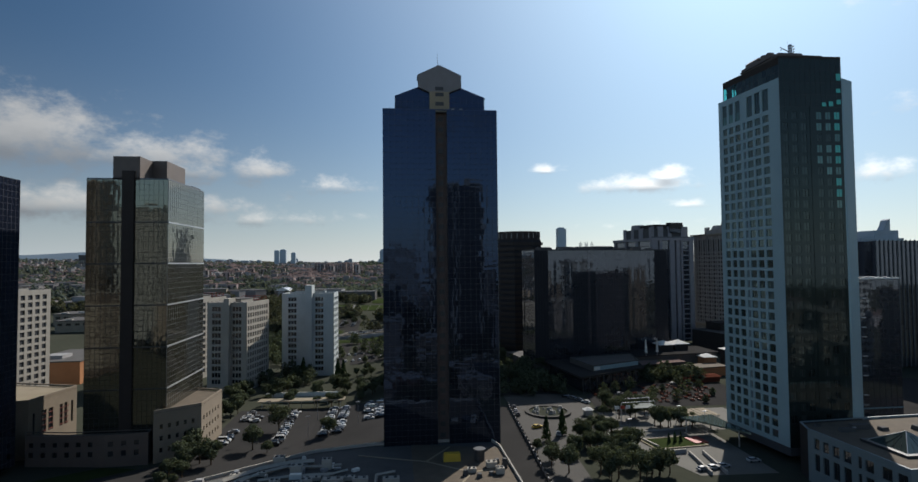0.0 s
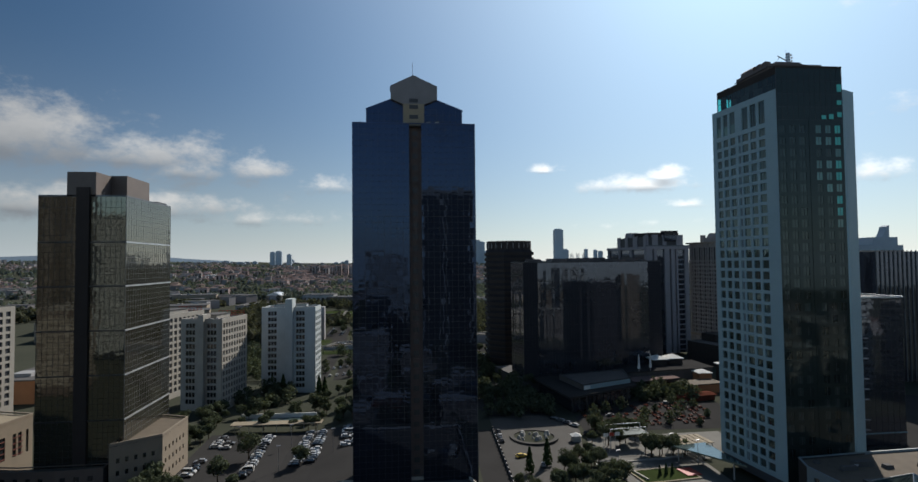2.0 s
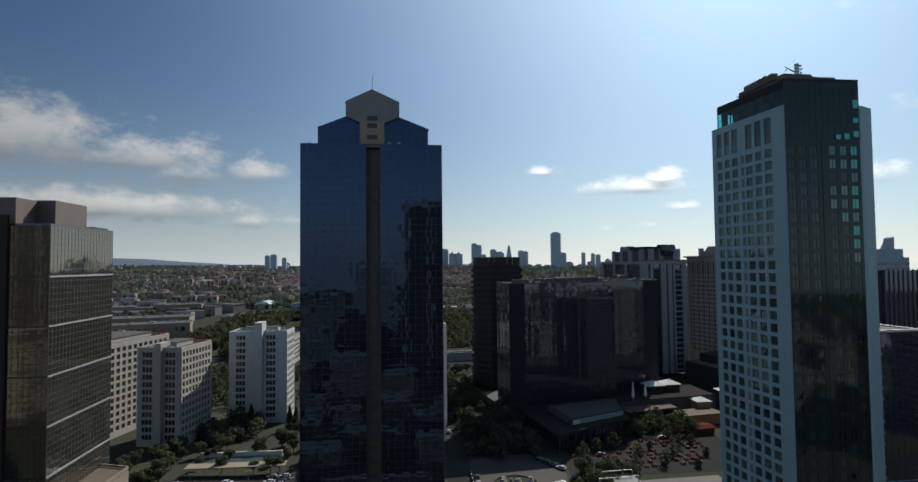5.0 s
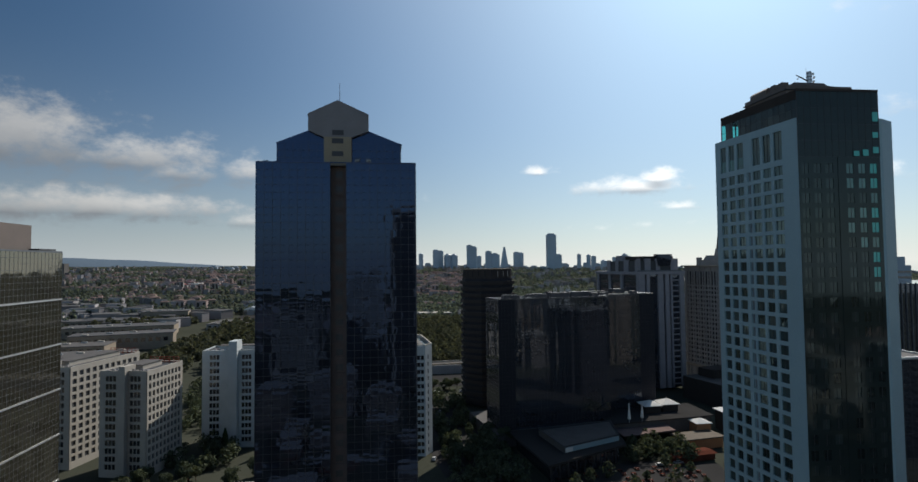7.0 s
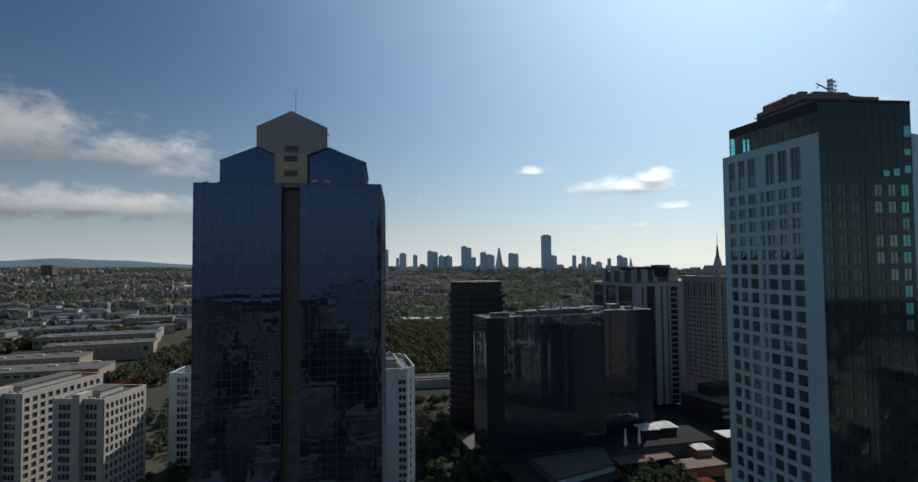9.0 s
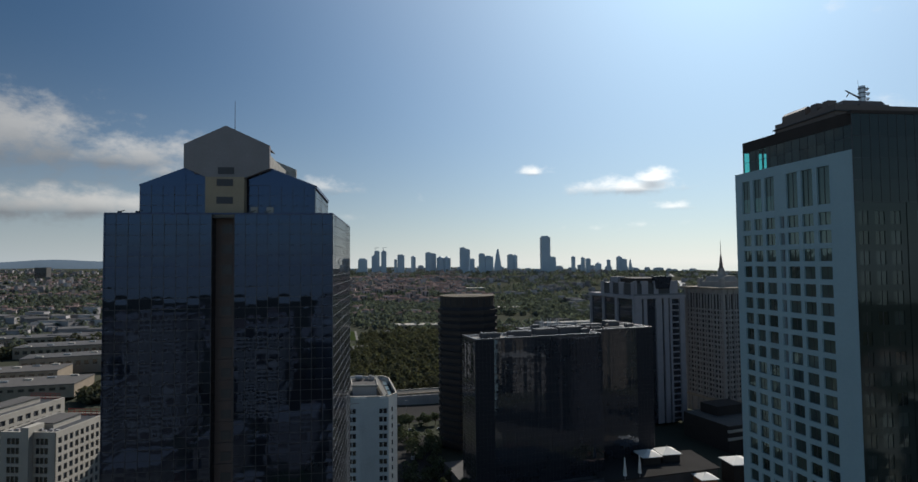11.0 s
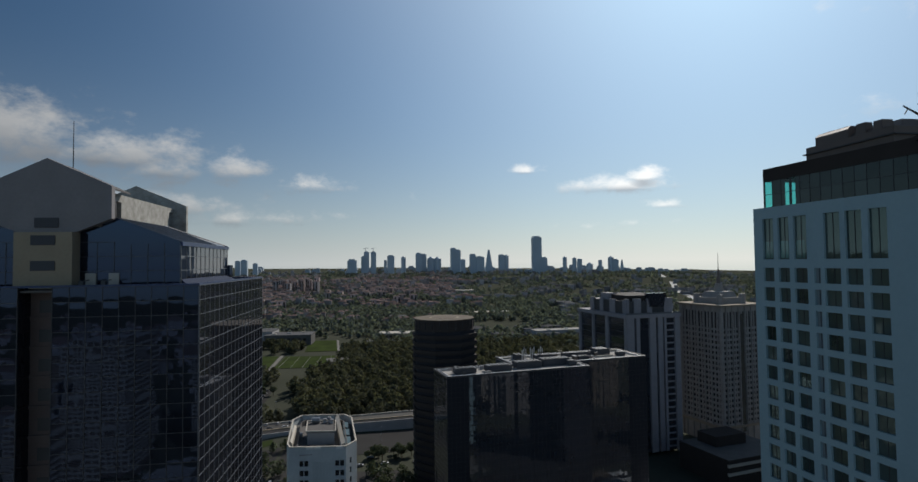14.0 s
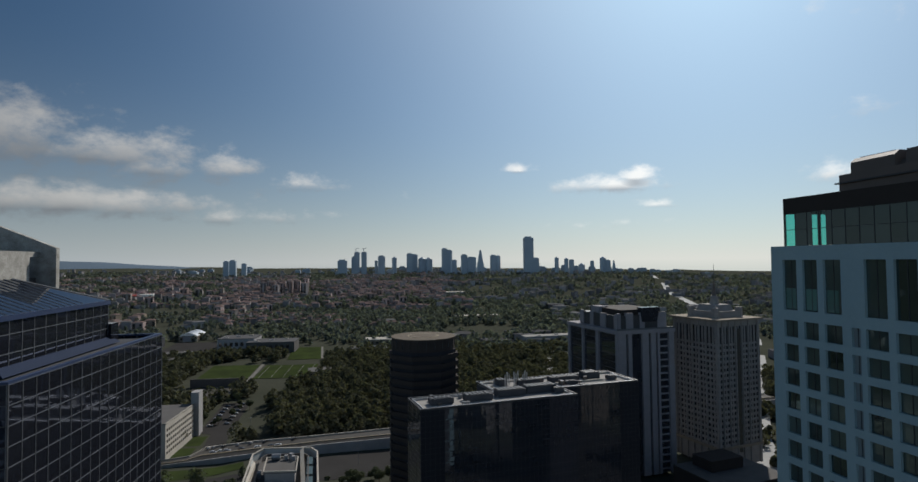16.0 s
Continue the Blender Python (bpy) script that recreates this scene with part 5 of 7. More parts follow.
wall_ = thing("boundary_wall", "grey concrete wall with square posts beside the square", "wall", kind="structure")
p0, p1 = Vector((47.0, 138)), Vector((53.2, 246))
d_ = (p1 - p0).normalized()
n_ = Vector((-d_.y, d_.x))
part("panel", Mesh().prism([tuple(p0 - n_ * .15), tuple(p0 + n_ * .15), tuple(p1 + n_ * .15), tuple(p1 - n_ * .15)][::-1], 0, 1.1), M["grey_conc"], wall_)
for k in range(28):
    p = p0 + d_ * (k * 3.98)
    part("post", Mesh().box(p.x - .3, p.x + .3, p.y - .3, p.y + .3, 0, 1.7), M["paving"], wall_)

# ---- podium in front of the blue tower ----
pod = thing("podium_roof", "low podium roof with ducts, tanks and terrace", "podium")
pp = [(-60, 120), (36.2, 120), (35.6, 170), (33.6, 177.2), (-3.5, 177.2), (-22, 172.5), (-58, 147)]
PZ = 6.4
part("body", Mesh().prism(pp, -6, PZ - .1), M["beige"], pod)
part("deck", Mesh().prism(inset(pp, .5), PZ - .1, PZ + .02), M["dark_roof"], pod)
part("terrace_deck", Mesh().prism([(8, 122), (35, 122), (34.8, 169), (8, 176)], PZ + .03, PZ + .1), M["deck"], pod)
parapet(pod, pp, PZ, .9, .4, M["whitewash"])
for x0, y0, x1, y1 in ((-8, 168, 12, 160), (12, 160, 20, 172), (12, 160, 24, 150), (24, 150, 34, 153), (20, 142, 24, 150)):
    a_, u_, n2, L_ = wall_frame((x0, y0), (x1, y1))
    q_ = [a_ - n2 * .35, a_ + u_ * L_ - n2 * .35, a_ + u_ * L_ + n2 * .35, a_ + n2 * .35]
    part("paving_band", Mesh().prism([(p.x, p.y) for p in q_][::-1], PZ + .03, PZ + .13), M["beige"], pod)
for x, y, h in ((22, 148, 1.6), (25.5, 146, 1.2), (33.5, 152, 2.8), (29, 147.5, 1.0), (32, 156, 1.4)):
    part("roof_stub", Mesh().prism(ring(x, y, .9, 10), PZ, PZ + h, ring(x, y, .6, 10)), M["dark_frame"], pod)


def duct(pts, r, mt=None):
    ob = thing("duct", "pale metal ventilation duct on the roof", "duct", group="roof ducts")
    for a, b in zip(pts, pts[1:]):
        part("section", Mesh().bar((*a, PZ + .3 + r), (*b, PZ + .3 + r), r, 4), mt or M["whitewash"], ob)
        m_ = ((a[0] + b[0]) / 2, (a[1] + b[1]) / 2)
        part("stand", Mesh().box(m_[0] - .15, m_[0] + .15, m_[1] - .15, m_[1] + .15, PZ, PZ + .4), M["mullion"], ob)


duct([(-56, 141), (-50, 146), (-42, 150), (-34, 158), (-26, 162), (-20, 162)], .75)
duct([(-54, 138), (-46, 143), (-40, 146), (-36, 152)], .75)
duct([(-33, 150), (-24, 152), (-14, 152)], .5)
duct([(-38, 141), (-26, 142), (-10, 143)], .6)
duct([(-44, 138), (-34, 138.5)], .6)
duct([(-51, 139.5), (-45, 145), (-39, 149), (-33, 155.5), (-27, 159.5)], .55)
duct([(-27, 159.5), (-20, 158.5), (-12, 159)], .45)
duct([(-16, 141), (-16, 151), (-10, 155)], .4)
duct([(-2, 143), (-2, 150), (3, 152)], .4)


def ac_unit(x, y, sx, sy, h, mt="whitewash"):
    ob = thing("air_conditioner", "white metal air handling unit on the roof", "machine", pose(x, y, PZ), group="roof machines")
    part("case", Mesh().box(-sx / 2, sx / 2, -sy / 2, sy / 2, .25, h), M[mt], ob)
    for k in range(2):
        part("fan", Mesh().prism(ring((-.25 + .5 * k) * sx, 0, min(sx, sy) * .2, 12), h, h + .25), M["dark_frame"], ob)
    for sx_ in (-1, 1):
        part("skid", Mesh().box(sx_ * sx * .4 - .1, sx_ * sx * .4 + .1, -sy / 2, sy / 2, 0, .25), M["mullion"], ob)


for x, y, sx, sy, h in ((-30, 163, 3, 2.5, 2.6), (-36, 146, 3.4, 2.2, 2.2), (-28, 147, 2.5, 2, 2), (-20, 147, 3, 2, 1.8), (-13, 147, 5, 2.4, 1.6), (-6, 146, 4, 2.2, 1.8), (2, 146, 4.4, 2.2, 1.4), (4, 141, 2.2, 1.6, 1.4),
                         (-50, 141.5, 2, 1.6, 1.5), (-43, 141.5, 2.2, 1.5, 1.3), (-33, 143, 2.6, 1.8, 2.0), (-31, 141, 1.8, 1.4, 1.2), (-22, 144.5, 2.4, 1.8, 1.9), (-17, 144, 2.2, 1.8, 1.5), (-9, 149, 2.8, 1.6, 1.2), (-24, 156, 3.2, 2.4, 2.4), (-33, 155, 2.4, 1.4, 1.3), (-19, 150, 4.6, 1.6, 1.1), (24, 150, 2.4, 1.6, 1.3), (31.5, 148, 2.2, 2.2, 1.9), (-46, 140, 2.6, 2, 1.6), (-40, 155, 2.4, 1.6, 1.2), (-16, 158, 2.6, 2.4, 3), (-24, 139, 4, 2, 1.8), (30, 153, 3, 2.2, 1.8)):
    ac_unit(x, y, sx, sy, h)
ur = random.Random(21)
n_units = 0
while n_units < 30:
    x, y = ur.uniform(-54, -6), ur.uniform(137, 168)
    if y > 146 + (x + 58) * .70 or y < 138 and x > -30:
        continue
    ob = thing("roof_unit", "small pale metal box on the podium roof", "machine", pose(x, y, PZ, 0, 0, ur.choice((0, 0, 35, 90))), group="roof boxes")
    sx, sy, h = ur.uniform(.5, 1.6), ur.uniform(.4, 1.0), ur.uniform(.6, 1.5)
    part("case", Mesh().prism(rect(-sx, -sy, sx, sy), .15, h, rect(-sx * .96, -sy * .94, sx * .96, sy * .94)), M[ur.choice(("whitewash", "canvas", "zinc", "grey_conc"))], ob)
    part("foot", Mesh().box(-sx * .9, sx * .9, -sy * .8, sy * .8, 0, .15), M["dark_frame"], ob)
    n_units += 1
box_ = thing("container", "yellow canvas-covered container on the terrace", "container", pose(19.5, 160, PZ))
part("body", Mesh().prism(rect(-2.5, -1.3, 2.5, 1.3), .1, 2.2, rect(-2.3, -1.1, 2.3, 1.1)), M["yellow"], box_)
part("plinth", Mesh().box(-2.5, 2.5, -1.3, 1.3, 0, .1), M["dark_frame"], box_)
kio = thing("kiosk", "dark round kiosk on the podium roof", "kiosk", pose(27.5, 159, PZ))
part("drum", Mesh().prism(ring(0, 0, 1.5, 12), 0, 3.2), M["dark_frame"], kio)
part("lid", Mesh().prism(ring(0, 0, 1.8, 12), 3.2, 3.5), M["mullion"], kio)

# ---- low white building with glass pyramid ----
lw = thing("low_white_building", "low white building with square windows and glass pyramid skylight", "building")
lp = [(125.8, 153.8), (125.9, 119.3), (182, 119.3), (182, 163.4), (151.5, 162.3), (128.7, 160.9)]
part("body", Mesh().prism(inset(lp, .5), -1, 15.4), M["core"], lw)
pierced(lw, lp[0], lp[1], -1, 16, [(2.6, 4.7), (6.0, 8.3), (9.7, 12.2), (13.6, 16.3), (18.5, 19.8), (20.9, 23.7), (26.1, 29.2), (30.7, 33.6)], [(4.6, 9.6), (11.0, 14.2)], M["low_clad"], M["pane"], .4, bar_mat=M["dark_frame"])
pierced(lw, lp[1], lp[2], -1, 16, spans(2, 4.4, 2.8, 12), [(4.6, 9.6), (11.0, 14.2)], M["low_clad"], M["pane"], .4)
li = inset(lp, .5)
for k in (2, 3, 4, 5):
    part("wall", Mesh().prism([lp[k], lp[(k + 1) % 6], li[(k + 1) % 6], li[k]], -1, 16), M["dark_brown" if k > 3 else "low_clad"], lw)
# tan in place of pale gravel: the tower's shadow put into the roof
part("roof", Mesh().prism(li, 15.4, 15.6), M["deck"], lw, "flat roof, tan with the tower's shadow put into its colour")
parapet(lw, lp, 16, .3, .5, M["low_clad"])
part("skylight_kerb", Mesh().prism(rect(133.6, 127.8, 148.2, 143.0), 15.6, 16.3), M["dark_frame"], lw)
sky_ = part("skylight", Mesh().add([(135, 129.2, 16.3), (146.8, 129.2, 16.3), (146.8, 141.6, 16.3), (135, 141.6, 16.3), (140.9, 135.4, 20.2)], [(0, 1, 4), (1, 2, 4), (2, 3, 4), (3, 0, 4)]), M["green_glass"], lw, "green glass pyramid skylight")
for a, b in (((135, 129.2), (140.9, 135.4)), ((146.8, 129.2), (140.9, 135.4)), ((146.8, 141.6), (140.9, 135.4)), ((135, 141.6), (140.9, 135.4))):
    part("rib", Mesh().bar((*a, 16.35), (*b, 20.25), .12, 5), M["silver"], sky_)
for a, b in (((135, 129.2), (135, 141.6)), ((135, 129.2), (146.8, 129.2))):
    for k in range(1, 5):
        p, q = Vector(a).lerp(Vector(b), k / 5), Vector((140.9, 135.4))
        c = p.lerp(q, 2 * min(k, 5 - k) / 5)
        part("glazing_bar", Mesh().bar((p.x, p.y, 16.35), (c.x, c.y, 16.35 + 3.9 * 2 * min(k, 5 - k) / 5), .06, 4), M["dark_frame"], sky_)
for x, y, w, d, h in ((134.5, 150.5, 4.6, 1.6, 1.1), (140, 152.5, 6.0, 2.2, 1.4), (147.5, 150, 2.4, 2.0, 1.0), (130.8, 156.5, 1.6, 1.2, .8), (158, 148, 5, 3, 1.3), (166, 140, 4, 2.4, 1.5)):
    part("roof_unit", Mesh().prism(rect(x, y, x + w, y + d), 15.6, 15.6 + h, rect(x + .15, y + .15, x + w - .15, y + d - .15)), M["dark_roof"], lw)
part("roof_duct", Mesh().bar((136.8, 151.3, 16.2), (143, 153.6, 16.2), .35, 8), M["zinc"], lw)

can = thing("entrance_canopy", "dark green glass canopy on posts at the tower's foot", "canopy")
part("roof", Mesh().prism([(112, 203), (126, 180), (126, 205)], 5.4, 5.9), M["green_glass"], can)
for x, y in ((114, 202.5), (124, 184), (125, 204)):
    part("post", Mesh().bar((x, y, 0), (x, y, 5.4), .25, 8), M["silver"], can)
perg = thing("pergola", "white beam pergola with slatted roof beside the forecourt", "pergola")
for k in range(6):
    part("slat", Mesh().prism(turned(117 + k * 2.3, 205 + k * .2, 4, 1.9, 11), 5.0, 5.2), M["beige"], perg)
for x, y in ((117.5, 206), (130, 207), (117, 215.5), (129.5, 216.5)):
    part("post", Mesh().bar((x, y, 0), (x, y, 5.0), .2, 6), M["silver"], perg)
gp = thing("glass_pergola", "pale glass shelter with open steel frame", "shelter")
part("roof", Mesh().prism(turned(93, 216, 3, 17, 7), 5.6, 5.75), M["dull_glass"], gp)
for x, y in ((94, 217), (109, 218), (94, 222.5), (109, 223.5)):
    part("post", Mesh().bar((x, y, 0), (x, y, 8.0), .18, 6), M["silver"], gp)
for y in (217, 223):
    part("beam", Mesh().bar((94, y, 8), (109, y + 1, 8), .15, 6), M["silver"], gp)

# ---- pavilion, tents and terrace ----
pav = thing("pavilion", "low dark pavilion with flat grey roof", "pavilion")
pv_ = [(93, 264.5), (136, 286), (143, 322), (87, 314)]
part("wall", Mesh().prism(inset(pv_, 3), 0, 7.6), M["black_glass"], pav)
part("roof", Mesh().prism(pv_, 7.6, 8.6), M["asphalt"], pav)
part("upper_roof", Mesh().prism([(104, 278), (134.8, 291), (140, 314), (100, 305)], 8.6, 11.2), M["dark_roof"], pav)
# white cladding and canvas stand for light seen in the glass
part("window_strip", Mesh().prism([(104.5, 277.95), (134.4, 290.6), (134.4, 291), (104.5, 278.35)], 8.8, 10.9), M["white"], pav, "glazed strip under the roof, light through it painted white")
part("lit_window", Mesh().prism([(104.6, 277.8), (108.4, 279.4), (108.4, 279.6), (104.6, 278)], 9.0, 10.7), M["canvas"], pav)
parapet(pav, [(104, 278), (134.8, 291), (140, 314), (100, 305)], 11.2, .4, .5, M["dark_frame"])
for k in range(9):
    t = k / 8
    x, y = 94.5 + t * 36, 266.2 + t * 19
    part("column", Mesh().box(x - .25, x + .25, y - .1, y + .4, 0, 7.6), M["dark_frame"], pav)


def tent(x, y, s, z, h, base="dark_brown", wall="canvas"):
    ob = thing("tent", "white pyramid canvas tent roof over a kiosk", "tent", pose(x, y, 0), group="white tents")
    part("room", Mesh().prism(rect(-s * .42, -s * .42, s * .42, s * .42), 0, z), M[base], ob)
    part("canopy", Mesh().add([(-s / 2, -s / 2, z), (s / 2, -s / 2, z), (s / 2, s / 2, z), (-s / 2, s / 2, z), (0, 0, z + h), (-s / 2, -s / 2, z - .3), (s / 2, -s / 2, z - .3), (s / 2, s / 2, z - .3), (-s / 2, s / 2, z - .3)],
         [(0, 1, 4), (1, 2, 4), (2, 3, 4), (3, 0, 4), (5, 6, 1, 0), (6, 7, 2, 1), (7, 8, 3, 2), (8, 5, 0, 3), (8, 7, 6, 5)]), M["canvas"], ob)
    part("finial", Mesh().bar((0, 0, z + h), (0, 0, z + h + .8), .08, 5), M["silver"], ob)


tent(171, 338, 10.5, 11.5, 2.2)
tent(182, 340, 10.5, 11.5, 2.2)
tent(190, 320, 9, 6, 1.8, "orange")
tent(214, 330, 12, 11, 2)
cafe = thing("cafe_building", "low dark cafe building with flat roof terrace", "building")
part("body", Mesh().prism([(140, 318), (200, 326), (200, 350), (142, 345)], 0, 7), M["dark_roof"], cafe)
part("roof", Mesh().prism([(139, 317), (201, 325), (201, 351), (141, 346)], 7, 7.5), M["asphalt"], cafe)
part("awning", Mesh().prism([(142, 306), (172, 312), (172, 324), (142, 319)], 4.2, 4.6), M["tile"], cafe)
for x, y in ((150, 318), (158, 320)):
    um = thing("parasol", "tall closed white parasol", "parasol", pose(x, y, 7.5), group="closed parasols")
    part("canopy", Mesh().bar((0, 0, 2), (0, 0, 10), (.9, .25), 8), M["canvas"], um)
    part("pole", Mesh().bar((0, 0, 0), (0, 0, 2), .12, 6), M["silver"], um)
stall = thing("market_stall", "orange rendered stall with flat brown roof", "stall")
part("body", Mesh().prism(turned(172, 300, 8, 22, 10), 0, 5), M["orange"], stall)
part("roof", Mesh().prism(turned(171, 299, 8, 24, 12), 5, 5.6), M["deck"], stall)
stall2 = thing("market_stall", "low terracotta tiled stall beside the terrace", "stall")
part("body", Mesh().prism(turned(158, 284, 8, 22, 7), 0, 3.0), M["terracotta"], stall2)
part("roof", Mesh().prism(turned(157, 283, 8, 24, 9), 3.0, 3.7, turned(158, 286, 8, 22, 3)), M["terracotta"], stall2)

bench = thing("terrace_table", "red-brown terrace table with benches", "table", pose(100, 244, .1), group="terrace tables")
part("top", Mesh().box(-.9, .9, -.45, .45, .72, .8), M["terracotta"], bench)
for s in (-1, 1):
    part("bench", Mesh().box(-.9, .9, s * .95 - .2, s * .95 + .2, .4, .47), M["terracotta"], bench)
    part("leg", Mesh().box(s * .7 - .06, s * .7 + .06, -1.0, 1.0, 0, .72), M["dark_frame"], bench)
for j in range(8):
    for i in range(16):
        if (i, j) != (0, 0) and rng.random() < .62:
            copy_thing(bench, pose(100 + i * 4.2 + rng.uniform(-.5, .5), 244 + j * 4.3 + i * .5 + rng.uniform(-.4, .4), .1, 0, 0, rng.uniform(-12, 12)))

# ---- buildings at the left edge ----
fl = thing("glass_tower", "dark blue glass tower with brown roof block", "skyscraper")
fp = [(-154, 160), (-132, 160), (-121, 190), (-121, 200), (-154, 200)]
part("core", Mesh().prism(inset(fp, .3), -5, 88.6), M["core"], fl)
curtain(fl, fp[0], fp[1], -5, 89, 12, 45, M["blue_mirror"], M["dark_frame"], .1, .004, bars="joined")
curtain(fl, fp[1], fp[2], -5, 89, 17, 45, M["blue_mirror"], M["dark_frame"], .1, .004, bars="joined")
curtain(fl, fp[2], fp[3], -5, 89, 5, 45, M["blue_mirror"], M["dark_frame"], .1, .003, bars="joined")
part("roof_block", Mesh().box(-146, -132, 172, 190, 88.6, 97), M["brown"], fl)
bp_ = thing("stone_annexe", "cream stone annexe with red window grilles", "building")
bq = [(-150, 199), (-121, 207.5), (-118, 231.5), (-150, 242)]
part("body", Mesh().prism(inset(bq, .5), -6, 13.4), M["core"], bp_)
pierced(bp_, bq[0], bq[1], -6, 14.2, spans(4, 5, 1.8, 5), [(0, 1.6), (5, 6.6)], M["cream"], M["pane"])
pierced(bp_, bq[1], bq[2], -6, 14.2, [(2, 3.2), (6, 8.4), (9.4, 11.8), (15, 16.6), (17.4, 19), (21, 22.2)], [(1.5, 9.5)], M["cream"], M["pane"])
for s in (6, 9.4, 15, 17.4):
    a_, u_, n2, L_ = wall_frame(bq[1], bq[2])
    for k in range(4):
        p = a_ + u_ * s + n2 * .05
        q = p + u_ * 2.2
        part("grille", Mesh().prism([(p.x, p.y), ((p + n2 * .1).x, (p + n2 * .1).y), ((q + n2 * .1).x, (q + n2 * .1).y), (q.x, q.y)][::-1], 2 + k * 2, 2.3 + k * 2), M["grille_red"], bp_)
part("roof", Mesh().prism(bq, 13.4, 13.7), M["beige"], bp_)
parapet(bp_, bq, 14.2, .5, .5, M["cream"])
slab("slab_block", "tall white slab block with dark window strip", [(-190, 288), (-172.5, 283), (-168.5, 301), (-186, 306)], -8, 46, side_cols=4)
low = thing("low_block", "low flat-roofed block with orange rendered wall", "building")
part("body", Mesh().prism(rect(-196, 326, -166, 372), -6, 6.6), M["orange"], low)
part("roof", Mesh().prism(rect(-196.4, 325.6, -165.6, 372.4), 6.6, 7.2), M["dark_roof"], low)
part("roof_box", Mesh().box(-190, -180, 335, 345, 7.2, 9), M["grey_conc"], low)

sheet("side_road", [(-112, 170), (-98, 160), (-70, 184), (-64, 200), (-76, 196)], 0.25, M["asphalt"], "asphalt lane below the bronze tower", "road")
sheet("verge", [(-128, 172), (-114, 168), (-80, 194), (-92, 196)], 0.3, M["grass"], "sloping green verge beside a lane", "verge")
# walls taken brown to stand for the deep shade below the tower
fb = thing("low_building", "low stone building with small windows, the bronze tower's shade put in its brown", "building")
fq = [(-121.5, 206), (-118, 200), (-92, 197.5), (-78.6, 199), (-78.6, 203), (-106, 203)]
part("body", Mesh().prism(inset(fq, .4), -6, 4.4), M["core"], fb)
for a, b, n_w in ((0, 1, 1), (1, 2, 6), (2, 3, 3)):
    pierced(fb, fq[a], fq[b], -6, 5, spans(1.2, 3.9, 1.6, n_w), [(-2, -.2), (1.4, 3.0)], M["brown"], M["pane"], .35)
part("roof", Mesh().prism(inset(fq, .5), 4.4, 4.6), M["deck"], fb)
parapet(fb, fq, 5, .3, .4, M["brown"])

# ---- buildings beyond the white tower ----
rb = thing("dark_office_block", "black glass block with white roof edge and fin", "office building")
part("body", Mesh().prism(rect(193, 212.3, 214.5, 244), -4, 59.2), M["panel"], rb)
curtain(rb, (193, 212.1), (214.5, 212.1), -4, 59.0, 8, 15, M["black_glass"], M["dark_frame"], .1, .006, bars="joined")
part("roof", Mesh().prism(rect(192.9, 212.2, 214.6, 244.1), 59.2, 59.4), M["dark_roof"], rb)
parapet(rb, rect(192.6, 211.6, 214.9, 244.4), 59.2, .8, .5, M["silver"], "roof_edge")
part("fin", Mesh().box(217.0, 218.1, 216.2, 217.3, -4, 48.8), M["white"], rb, "thin white fin")
part("fin_wall", Mesh().box(214.5, 217.6, 216.6, 243, -4, 46.5), M["panel"], rb)
part("white_band", Mesh().box(193, 214.6, 211.7, 212.1, 4.4, 4.75), M["white"], rb, "thin white band")
for k in range(12):
    if k % 4 != 2:
        part("ledge", Mesh().box(196.2, 197.9, 211.2, 212.1, 6 + k * 4.1, 6.35 + k * 4.1), M["silver"], rb)
rb2 = thing("dark_office_block", "blue-black glass block with vertical fins", "office building")
part("body", Mesh().prism(rect(306, 322, 400, 372), 0, 82), M["black_glass"], rb2)
for k in range(30):
    part("fin", Mesh().box(306 + k * 3.15, 306.5 + k * 3.15, 321.4, 322.1, 0, 82.6), M["mullion"], rb2)
part("end_wall", Mesh().box(305.5, 306, 322, 372, 0, 82), M["black_glass"], rb2)
rb3 = thing("far_tower", "pale far tower with curved top", "tower")
part("body", Mesh().prism(rect(452, 495, 500, 535), 0, 92), M["hazed_conc"], rb3)
for k in range(6):
    part("window_band", Mesh().box(451.8, 500.2, 494.8, 495.2, 60 + k * 5, 62 + k * 5), M["pane"], rb3)
part("crown", Mesh().prism(rect(470, 498, 497, 525), 92, 100), M["hazed_conc"], rb3)
part("horn", Mesh().profile([(482, 100), (490, 100), (490, 112), (487, 110.5), (485, 105)], 500, 508), M["hazed_conc"], rb3)
nl = thing("stepped_block", "low grey stepped block with pale bands", "building")
part("body", Mesh().prism(turned(236, 370, 12, 44, 36), 0, 15), M["dark_brown"], nl)
part("upper", Mesh().prism(turned(242, 390, 12, 22, 14), 15, 21), M["dark_brown"], nl)
part("band", Mesh().prism(turned(235.6, 369.5, 12, 44.6, 1), 7, 8.6), M["whitewash"], nl)
part("band", Mesh().prism(turned(235.6, 369.5, 12, 44.6, 1), 11.4, 13), M["whitewash"], nl)
part("roof", Mesh().prism(turned(236, 370, 12, 44, 36), 15, 15.3), M["dark_roof"], nl)

